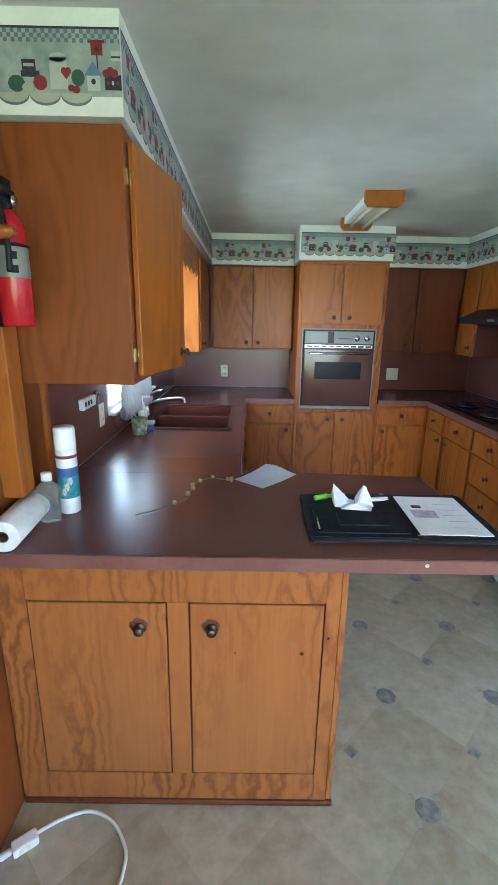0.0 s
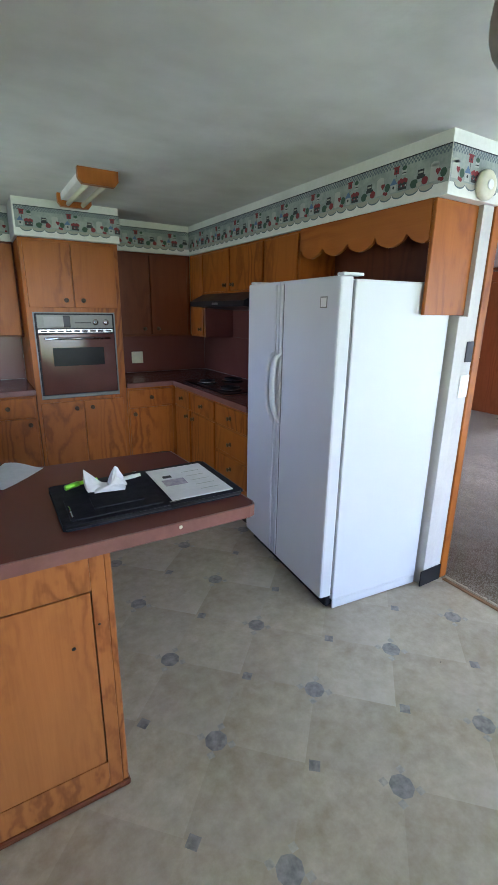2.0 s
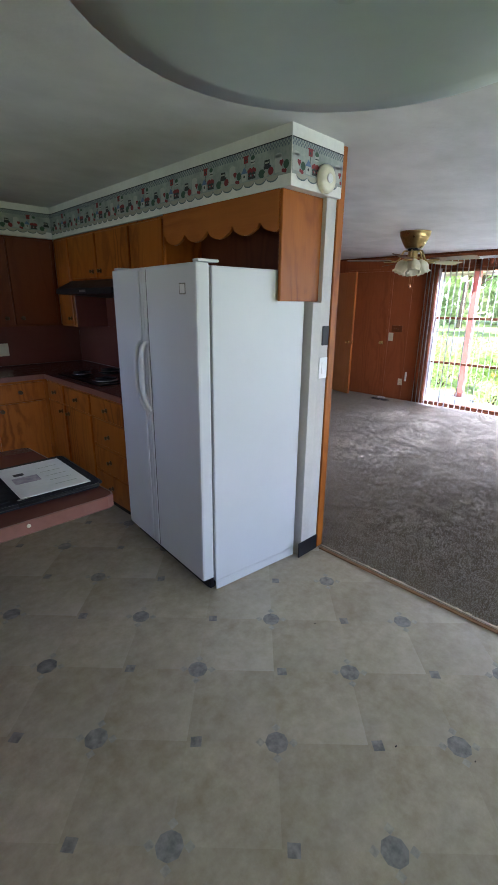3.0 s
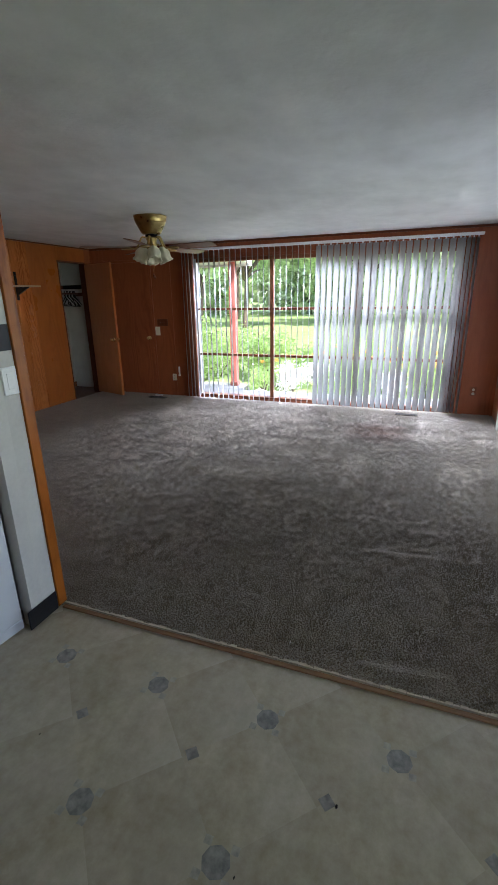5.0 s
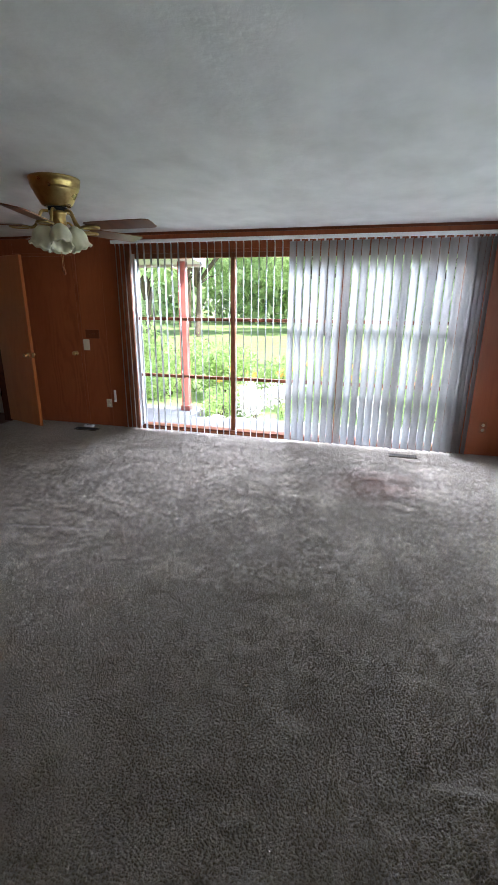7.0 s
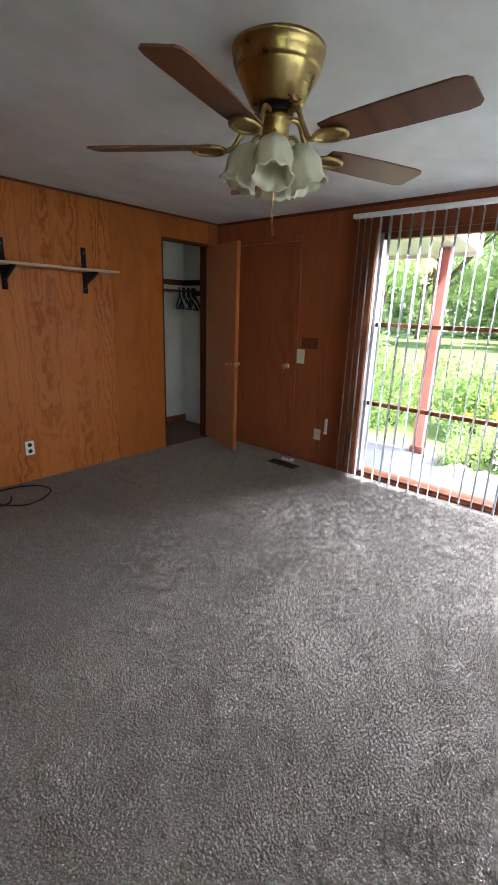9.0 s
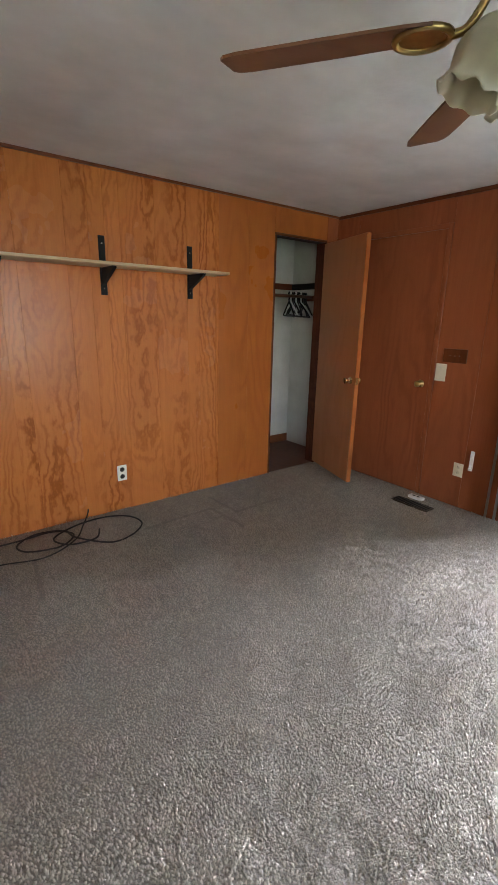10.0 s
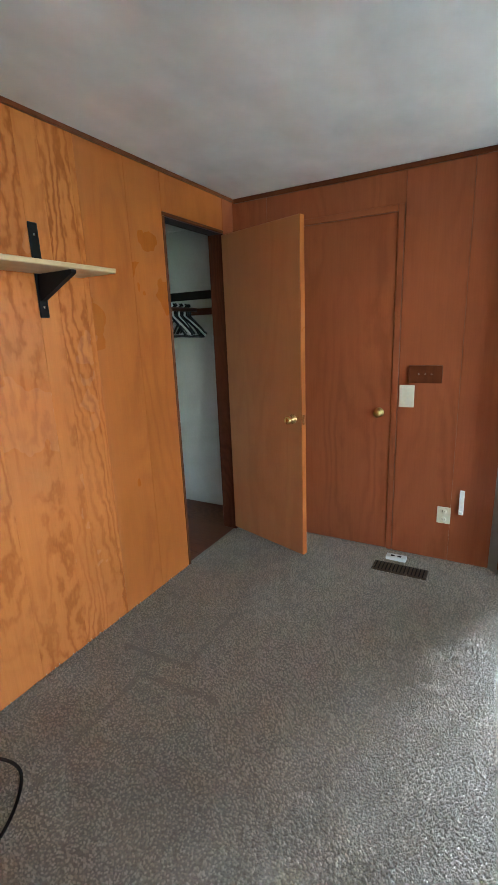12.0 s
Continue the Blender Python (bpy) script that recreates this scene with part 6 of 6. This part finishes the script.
for a in (-60, -78, -95):
    for k in range(5):
        aa = radians(a + 7 * math.cos(k * 1.257))
        part("flower_print", moved(lathe_bm([(0.0055, 0), (0.0055, 0.0005), (0, 0.0006)], 8), CM @ pose(0.0336 * math.cos(aa), 0.0336 * math.sin(aa), 0.095 + (a + 78) * 0.001 + 0.009 * math.sin(k * 1.257), 0, 90, math.degrees(aa))), print_white, ac)
# clear bottle
cb_ = thing("clear_bottle", -0.415, 1.53, ZT, "small clear plastic bottle with white cap", "bottle")
BM_ = pose(-0.41, 1.53, ZT) @ Matrix.Diagonal((1.15, 0.8, 1, 1))
part("bottle", moved(lathe_bm([(0.028, 0.0005), (0.031, 0.004), (0.030, 0.05), (0.033, 0.10), (0.030, 0.118), (0.012, 0.130), (0.011, 0.134)], 28), BM_), clear_plastic, cb_)
part("cap", moved(lathe_bm([(0.0145, 0.1345), (0.0145, 0.158), (0.012, 0.161), (0, 0.161)], 18), BM_), white_plastic, cb_)
# paper towel roll lying against the wall
pt = thing("paper_towel_roll", -0.47, 1.50, ZT, "white paper towel roll lying on the worktop", "paper towel")
RM = Matrix.Translation((-0.447, 1.318, ZT + 0.0460)) @ pose(0, 0, 0, -90, 0, 4)
part("roll", moved(lathe_bm([(0.017, 0.0), (0.044, 0.0), (0.0455, 0.003), (0.0455, 0.237), (0.044, 0.24), (0.017, 0.24), (0.017, 0.0)], 32), RM), mottled("quilted_paper", (0.66, 0.66, 0.64), (0.78, 0.78, 0.76), 0.9, 40.0, 0.6, fine=120.0), pt)
part("core", moved(lathe_bm([(0.0150, 0.001), (0.0168, 0.001), (0.0168, 0.239), (0.0150, 0.239), (0.0150, 0.001)], 20), RM), plain("cardboard", (0.22, 0.14, 0.08), 0.9), pt, "brown cardboard core")
# sink, faucet and things beside it
sk = thing("kitchen_sink", -0.15, 3.18, ZT, "brown enamel double bowl kitchen sink", "sink")
sink_mat = plain("brown_enamel", (0.11, 0.032, 0.024), 0.2)
rim = [box_bm(SX0 - 0.02, SX1 + 0.02, SY0 - 0.02, SY0 + 0.012, ZT + 0.0005, ZT + 0.010, 0.004), box_bm(SX0 - 0.02, SX1 + 0.02, SY1 - 0.012, SY1 + 0.02, ZT + 0.0005, ZT + 0.010, 0.004), box_bm(SX0 - 0.02, SX0 + 0.012, SY0, SY1, ZT + 0.0008, ZT + 0.0098, 0.004), box_bm(SX1 - 0.012, SX1 + 0.02, SY0, SY1, ZT + 0.0008, ZT + 0.0098, 0.004)]
part("rim", joined(*rim), plain("dark_sink_rim", (0.06, 0.02, 0.015), 0.2), sk)
for nm, a, c in (("bowl", SY0 + 0.004, 3.165), ("bowl", 3.195, SY1 - 0.004)):
    b0, b1 = SX0 + 0.004, SX1 - 0.004
    w = 0.012
    part(nm, boxes((b0, b1, a, a + w, 0.74, ZT - 0.002), (b0, b1, c - w, c, 0.74, ZT - 0.002), (b0, b0 + w, a + w, c - w, 0.74, ZT - 0.002), (b1 - w, b1, a + w, c - w, 0.74, ZT - 0.002), (b0, b1, a, c, 0.725, 0.74)), sink_mat, sk)
    part("drain", moved(lathe_bm([(0.04, 0.0), (0.042, 0.003), (0.02, 0.002), (0, 0.001)], 18), pose((b0 + b1) / 2, (a + c) / 2, 0.7405)), chrome, sk)
bx("divider", SX0 + 0.012, SX1 - 0.012, 3.1655, 3.1945, 0.80, ZT + 0.002, sink_mat, sk, 0.005)
fa = thing("faucet", -0.44, 3.18, ZT, "chrome single lever kitchen faucet", "faucet")
part("base", moved(lathe_bm([(0.032, 0.0005), (0.033, 0.006), (0.024, 0.018), (0.022, 0.085), (0.026, 0.10), (0.022, 0.125), (0, 0.132)], 20), pose(-0.465, 3.18, ZT)), chrome, fa)
part("spout", tube_bm(smooth_curve([(-0.455, 3.18, ZT + 0.07), (-0.40, 3.175, ZT + 0.095), (-0.30, 3.165, ZT + 0.118), (-0.215, 3.155, ZT + 0.122), (-0.205, 3.154, ZT + 0.095)], 6), 0.013, 12), chrome, fa)
part("lever", tube_bm([(-0.46, 3.18, ZT + 0.125), (-0.40, 3.16, ZT + 0.165), (-0.345, 3.14, ZT + 0.185)], [0.010, 0.009, 0.006], 10), chrome, fa)
so = thing("soap_dispenser", -0.43, 2.98, ZT, "clear soap bottle with white pump", "soap bottle")
part("bottle", moved(lathe_bm([(0.026, 0.0005), (0.029, 0.005), (0.029, 0.09), (0.014, 0.115), (0.012, 0.12)], 20), pose(-0.435, 2.93, ZT)), plain("pale_soap", (0.62, 0.58, 0.46), 0.2), so)
part("pump", joined(moved(lathe_bm([(0.013, 0.1205), (0.013, 0.135), (0.005, 0.137), (0.005, 0.165)], 14), pose(-0.435, 2.93, ZT)), box_bm(-0.447, -0.385, 2.923, 2.937, ZT + 0.165, ZT + 0.177, 0.003)), white_plastic, so)
cu = thing("small_planter", -0.39, 2.66, ZT, "small dark green floral tin", "tin")
part("tin", moved(lathe_bm([(0.032, 0.0005), (0.040, 0.004), (0.043, 0.095), (0.040, 0.095), (0.037, 0.01), (0.0, 0.008)], 22), pose(-0.392, 2.66, ZT)), mottled("floral_tin", (0.03, 0.075, 0.045), (0.28, 0.30, 0.18), 0.4, 36.0, 0.0), cu)
for k in range(4):
    part("flower_print", moved(lathe_bm([(0.012, 0), (0.012, 0.0008), (0, 0.001)], 9), pose(-0.392 + 0.0425 * math.cos(-1.4 + 0.5 * k), 2.66 + 0.0425 * math.sin(-1.4 + 0.5 * k), ZT + 0.035 + 0.015 * (k % 2), 0, 90, math.degrees(-1.4 + 0.5 * k))), print_white, cu)
sp = part("sponge", box_bm(-0.42, -0.335, 2.755, 2.778, ZT + 0.0005, ZT + 0.026, 0.005), plain("blue_sponge", (0.06, 0.16, 0.34), 0.9))
tagged(sp, "blue sponge beside the sink", "sponge")
dc = part("dish_cloth", moved(box_bm(-0.44, -0.35, 2.83, 2.90, 0, 0.02, 0.009), pose(0, 0, ZT + 0.0115)), plain("pale_cloth", (0.55, 0.50, 0.40), 0.9))
tagged(dc, "folded pale cloth on the sink rim", "cloth")
sh2 = part("chrome_shaker", moved(lathe_bm([(0.018, 0.0005), (0.019, 0.03), (0.012, 0.05), (0, 0.054)], 16), pose(1.42, 4.50, ZT)), chrome)
tagged(sh2, "small chrome shaker on the back worktop", "shaker")

# sink window with a ruffled curtain
sw = tagged(thing("window_2", WX - 0.07, 3.05, 1.06, "white framed window above the sink", "window"), kind="structure")
for r in ((2.55, 3.55, 1.06, 1.10), (2.55, 3.55, 1.91, 1.95), (2.55, 2.60, 1.1005, 1.9095), (3.50, 3.55, 1.1005, 1.9095), (3.03, 3.07, 1.1005, 1.9095)):
    bx("window_frame", WX - 0.055, WX - 0.004, r[0], r[1], r[2], r[3], white_paint, sw, 0.003)
bx("window_sill", WX - 0.003, WX + 0.05, 2.53, 3.57, 1.0605, 1.078, white_paint, sw, 0.004)


def ruffle(name, y0, y1, z0, z1, x, folds, label):
    bm = bmesh.new()
    n = folds * 8
    rows = []
    for z in np.linspace(z1, z0, 7):
        f = (z1 - z) / (z1 - z0)
        rows.append([bm.verts.new((x + (0.010 + 0.022 * f) * math.sin(6.2832 * folds * k / n + 0.6 * math.sin(9 * f)), y0 + (y1 - y0) * k / n, z + 0.012 * f * math.sin(6.2832 * folds * k / n * 1.7))) for k in range(n + 1)])
    for a, c in zip(rows, rows[1:]):
        for k in range(n):
            bm.faces.new((a[k], a[k + 1], c[k + 1], c[k]))
    for f in bm.faces:
        f.smooth = True
    bmesh.ops.solidify(bm, geom=bm.faces[:], thickness=0.001)
    return tagged(part(name, bm, slat_vinyl), label, "curtain")


ruffle("cafe_curtain", 2.58, 3.25, 1.03, 1.30, WX + 0.075, 11, "white ruffled cotton curtain at the sink window")
ws = thing("under_cabinet_fixture", WX + 0.02, 2.2, 1.19, "silver socket strip with a round timer", "fixture")
bx("strip", WX + 0.008, WX + 0.032, 2.13, 2.29, 1.165, 1.215, white_plastic, ws, 0.004)
for k in range(3):
    bx("slot", WX + 0.0322, WX + 0.0332, 2.145 + 0.035 * k, 2.165 + 0.035 * k, 1.18, 1.20, dark_gap, ws, 0.0)
part("timer_dial", moved(lathe_bm([(0.034, 0), (0.036, 0.008), (0.032, 0.014), (0.022, 0.015), (0.020, 0.010), (0, 0.010)], 24), pose(WX + 0.0085, 2.345, 1.19, 0, 90, 0)), chrome, ws)

# fire extinguisher on the west wall
EXX, EXY = -0.388, 1.425
ex = thing("fire_extinguisher", EXX, EXY, 1.50, "red fire extinguisher with silver label in wall bracket", "fire extinguisher")
EM = pose(EXX, EXY, 1.532)
part("cylinder", moved(lathe_bm([(0.0, 0.0), (0.036, 0.0), (0.040, 0.006), (0.040, 0.230), (0.034, 0.256), (0.018, 0.270), (0.014, 0.278)], 30), EM), red_enamel, ex)
part("label_band", moved(lathe_bm([(0.0402, 0.118), (0.0404, 0.119), (0.0404, 0.190), (0.0402, 0.191)], 30), EM), brushed, ex, "silver printed label")
for k in range(2):
    a = radians(-62)
    part("label_mark", moved(box_bm(-0.0006, 0.0006, -0.012, 0.012, -0.009, 0.009), EM @ pose(0.0408 * math.cos(a), 0.0408 * math.sin(a), 0.138 + 0.032 * k, 0, 0, -62)), dark_gap, ex)
vl = part("valve", moved(joined(lathe_bm([(0.015, 0.2785), (0.017, 0.285), (0.014, 0.31), (0, 0.312)], 16), box_bm(-0.012, 0.012, -0.05, 0.03, 0.312, 0.326, 0.003), box_bm(-0.010, 0.010, -0.055, 0.02, 0.335, 0.348, 0.003), box_bm(-0.008, 0.008, 0.005, 0.02, 0.326, 0.335)), EM), black_plastic, ex, "black valve and lever")
part("gauge", moved(lathe_bm([(0.014, 0), (0.014, 0.008), (0, 0.009)], 16), EM @ pose(0.017, 0, 0.296, 0, 90, 0)), chrome, vl)
part("hose", moved(tube_bm(smooth_curve([(0.0, -0.015, 0.295), (0.01, -0.05, 0.28), (0.02, -0.052, 0.20), (0.015, -0.046, 0.13)], 6), 0.007, 8), EM), black_plastic, ex)
bx("bracket", WX + 0.0225, EXX - 0.0405, EXY - 0.03, EXY + 0.026, 1.53, 1.80, black_iron, ex, 0.002)
part("strap", moved(tube_bm([(0.0425 * math.cos(6.2832 * k / 24), 0.0425 * math.sin(6.2832 * k / 24), 0.195) for k in range(24)], 0.004, 6, True), EM), black_iron, ex)
peg = thing("wall_peg", -0.50, 1.345, 1.745, "turned wooden coat peg on the panelling", "coat peg")
part("peg", tube_bm([(WX + 0.022, 1.345, 1.738), (-0.42, 1.345, 1.742), (-0.35, 1.345, 1.748), (-0.335, 1.345, 1.749)], [0.013, 0.013, 0.016, 0.010], 12), cabinet_wood, peg)
part("rosette", moved(lathe_bm([(0.028, 0), (0.028, 0.006), (0.018, 0.012), (0, 0.012)], 18), pose(WX + 0.0225, 1.345, 1.738, 0, 90, 0)), cabinet_wood, peg)

# white extension cord
xc = thing("extension_cord", -0.40, 1.22, 0.0, "white extension cord with three-way plug on the floor", "extension cord")
part("cord", tube_bm(smooth_curve([(-0.425, 1.222, 0.018), (-0.355, 1.270, 0.016), (-0.275, 1.298, 0.012), (-0.192, 1.268, 0.008), (-0.134, 1.197, 0.006), (-0.125, 1.140, 0.006), (-0.135, 1.08, 0.006), (-0.19, 0.90, 0.006), (-0.30, 0.60, 0.006)], 8), 0.0055, 8), white_plastic, xc)
blk = part("plug_block", moved(box_bm(-0.05, 0.022, -0.02, 0.02, 0.0, 0.030, 0.007), pose(-0.428, 1.212, 0.001, 0, 0, 38)), white_plastic, xc)
part("socket_face", moved(box_bm(-0.035, -0.003, -0.0212, -0.0202, 0.006, 0.024), pose(-0.428, 1.212, 0.001, 0, 0, 38)), ivory, blk)
part("prong", moved(box_bm(-0.085, -0.051, -0.008, 0.008, 0.006, 0.026, 0.004), pose(-0.428, 1.212, 0.001, 0, 0, 38)), white_plastic, blk)

# ---- vinyl insets ----
def ngon(r, n, turn):
    return [(r * math.cos(turn + 6.2832 * k / n), r * math.sin(turn + 6.2832 * k / n)) for k in range(n)]


big_me = mesh_of("inset", prism_bm([(q[0] * (1 + 0.07 * (i % 2)), q[1] * (1 + 0.07 * (i % 2))) for i, q in enumerate(ngon(0.040, 16, math.pi / 8))], 0.0, 0.0006), inset_mat)
small_me = mesh_of("inset", prism_bm(ngon(0.028, 4, 0.0), 0.0, 0.0006), inset_mat)
tip_me = mesh_of("inset_tip", prism_bm(ngon(0.017, 4, math.pi / 4), 0.0, 0.0005), inset_pale)
P = 0.466
for i in range(-5, 4):
    for j in range(-6, 9):
        x, y = 1.300 + P * i, 0.857 + P * j
        if y > 1.25 and x < 0.55 and y < 2.0:
            continue
        if -0.48 < x < 2.43 and KS < y < 4.6:
            shared("inset", big_me, pose(x, y, 0.0003, 0, 0, rnd.uniform(-4, 4)), kitchen_floor)
            for a in range(4):
                tx, ty = x + 0.060 * math.cos(a * 1.5708 + 0.785), y + 0.060 * math.sin(a * 1.5708 + 0.785)
                if tx < 2.44:
                    shared("inset_tip", tip_me, pose(tx, ty, 0.0003), kitchen_floor)
        x, y = 1.090 + P * i, 1.062 + P * j
        if -0.48 < x < 2.43 and KS < y < 4.6:
            shared("inset", small_me, pose(x, y, 0.0003, 0, 0, rnd.uniform(-6, 6)), kitchen_floor)
# crumbs on the floor
for x, y, s in ((2.02, 0.10, 0.010), (1.60, 0.55, 0.007), (1.75, 0.33, 0.006), (2.62, 0.41, 0.012), (1.9, 1.15, 0.006)):
    c = part("crumb", moved(lathe_bm([(0, 0), (s * 0.8, 0.001), (s * 0.5, s * 0.4), (0, s * 0.5)], 7), pose(x, y, 0.0005 if x < 2.5 else 0.014) @ Matrix.Diagonal((1, 0.5, 1, 1))), paper if x > 2.5 else dark_gap)
    tagged(c, "tiny scrap of litter on the floor", "litter", "floor litter")

# ---- carpet pile: short leaning tufts ----
LINES = [((5.784, 4.772), (5.794, 4.43)), ((5.794, 4.43), (6.27, 4.438)), ((5.14, 4.556), (5.678, 4.584)), ((5.678, 4.584), (5.694, 4.217)), ((3.534, 0.18), (3.572, -0.257)), ((2.618, 0.102), (2.658, -0.263)), ((4.645, 2.97), (4.763, 2.217)), ((4.45, 4.55), (4.40, 4.15))]
gx = np.arange(LW + 0.004, LE - 0.006, 0.0092)
gy = np.arange(LS + 0.04, LN - 0.006, 0.0092)
X, Y = np.meshgrid(gx, gy, indexing="ij")
n = X.size
X = X.ravel() + rng.uniform(-0.006, 0.006, n)
Y = Y.ravel() + rng.uniform(-0.006, 0.006, n)
flat = np.ones(n)
for (ax, ay), (cx, cy) in LINES:
    dx, dy = cx - ax, cy - ay
    t = np.clip(((X - ax) * dx + (Y - ay) * dy) / (dx * dx + dy * dy), 0, 1)
    dist = np.hypot(X - ax - t * dx, Y - ay - t * dy)
    flat = np.where(dist < 0.014, 0.15, flat)


def patches(x, y, cell):
    """Smooth random field, from 0 to 1, with bumps of about one cell."""
    u, v = (x - LW + 1) / cell, (y - LS + 1) / cell
    iu, iv = u.astype(int), v.astype(int)
    field = rng.random((iu.max() + 2, iv.max() + 2))
    fu, fv = u - iu, v - iv
    fu, fv = fu * fu * (3 - 2 * fu), fv * fv * (3 - 2 * fv)
    top = field[iu, iv] * (1 - fu) + field[iu + 1, iv] * fu
    return top * (1 - fv) + (field[iu, iv + 1] * (1 - fu) + field[iu + 1, iv + 1] * fu) * fv


clump = patches(X, Y, 0.026)
ang = 4.0 * patches(X, Y, 0.30) + 2.5 * patches(X, Y, 0.035) + rng.normal(0, 0.8, n)
lean = rng.uniform(0.002, 0.007, n)
h = rng.uniform(0.007, 0.013, n) * (0.25 + 1.2 * clump) * flat
rr = rng.uniform(0.0040, 0.0060, n)
verts = np.zeros((n, 4, 3))
for k in range(3):
    aa = ang + k * 2.0944
    verts[:, k, 0] = X + rr * np.cos(aa)
    verts[:, k, 1] = Y + rr * np.sin(aa)
    verts[:, k, 2] = 0.0025
verts[:, 3, 0] = X + lean * np.cos(ang)
verts[:, 3, 1] = Y + lean * np.sin(ang)
verts[:, 3, 2] = 0.0025 + h
base = (np.arange(n) * 4)[:, None, None]
tri = np.array([[0, 1, 3], [1, 2, 3], [2, 0, 3]])[None]
me = bpy.data.meshes.new("carpet_pile")
me.from_pydata(verts.reshape(-1, 3).tolist(), [], (base + tri).reshape(-1, 3).tolist())
pile_mat, nt, b = node_mat("carpet_fibre", 0.95)
geo = nt.nodes.new("ShaderNodeNewGeometry")
v = place_vec(nt, (1, 1, 1), False)
n1 = noise_tex(nt, v, 0.9, 4.0, 0.6)
n5 = noise_tex(nt, v, 7.0, 4.0, 0.6)
col = ramp(nt, geo.outputs["Random Per Island"], [(0.0, (0.395, 0.333, 0.266)), (1.0, (0.575, 0.495, 0.402))])
soil = calc(nt, "MULTIPLY_ADD", n5, 0.35, calc(nt, "MULTIPLY", n1, 0.65))
col = mix(nt, calc(nt, "MULTIPLY", calc(nt, "MAXIMUM", calc(nt, "SUBTRACT", soil, 0.45), 0.0), 1.4), col, (0.20, 0.165, 0.130))
# trodden brown patch inside the kitchen doorway
tread = nt.nodes.new("ShaderNodeVectorMath")
tread.operation = "DISTANCE"
tread.inputs[1].default_value = (2.75, 0.25, 0.0)
nt.links.new(v, tread.inputs[0])
worn = calc(nt, "MULTIPLY", calc(nt, "MAXIMUM", calc(nt, "SUBTRACT", 1.0, calc(nt, "ADD", calc(nt, "MULTIPLY", tread.outputs["Value"], 0.33), calc(nt, "MULTIPLY", n5, 0.45))), 0.0), 1.9)
col = mix(nt, calc(nt, "MINIMUM", worn, 0.72), col, (0.13, 0.098, 0.066))
# an old reddish spill near the window
sub = nt.nodes.new("ShaderNodeVectorMath")
sub.operation = "DISTANCE"
sub.inputs[1].default_value = (6.08, 0.36, 0.0)
nt.links.new(v, sub.inputs[0])
spill = calc(nt, "MULTIPLY", calc(nt, "MAXIMUM", calc(nt, "SUBTRACT", 0.62, calc(nt, "ADD", calc(nt, "MULTIPLY", sub.outputs["Value"], 0.75), calc(nt, "MULTIPLY", n5, 0.5))), 0.0), 2.2)
col = mix(nt, spill, col, (0.24, 0.12, 0.095))
nt.links.new(col, b.inputs["Base Color"])
b.inputs["Specular IOR Level"].default_value = 0.0
thin = nt.nodes.new("ShaderNodeBsdfTranslucent")
nt.links.new(col, thin.inputs["Color"])
both = nt.nodes.new("ShaderNodeMixShader")
both.inputs[0].default_value = 0.12
nt.links.new(b.outputs[0], both.inputs[1])
nt.links.new(thin.outputs[0], both.inputs[2])
nt.links.new(both.outputs[0], nt.nodes["Material Output"].inputs["Surface"])
me.materials.append(pile_mat)
me.polygons.foreach_set("use_smooth", np.ones(len(me.polygons), dtype=bool))
pile = new("carpet_pile", me)
pile.parent = carpet_floor
tagged(pile, "short taupe twisted pile of the carpet", kind="stuff")
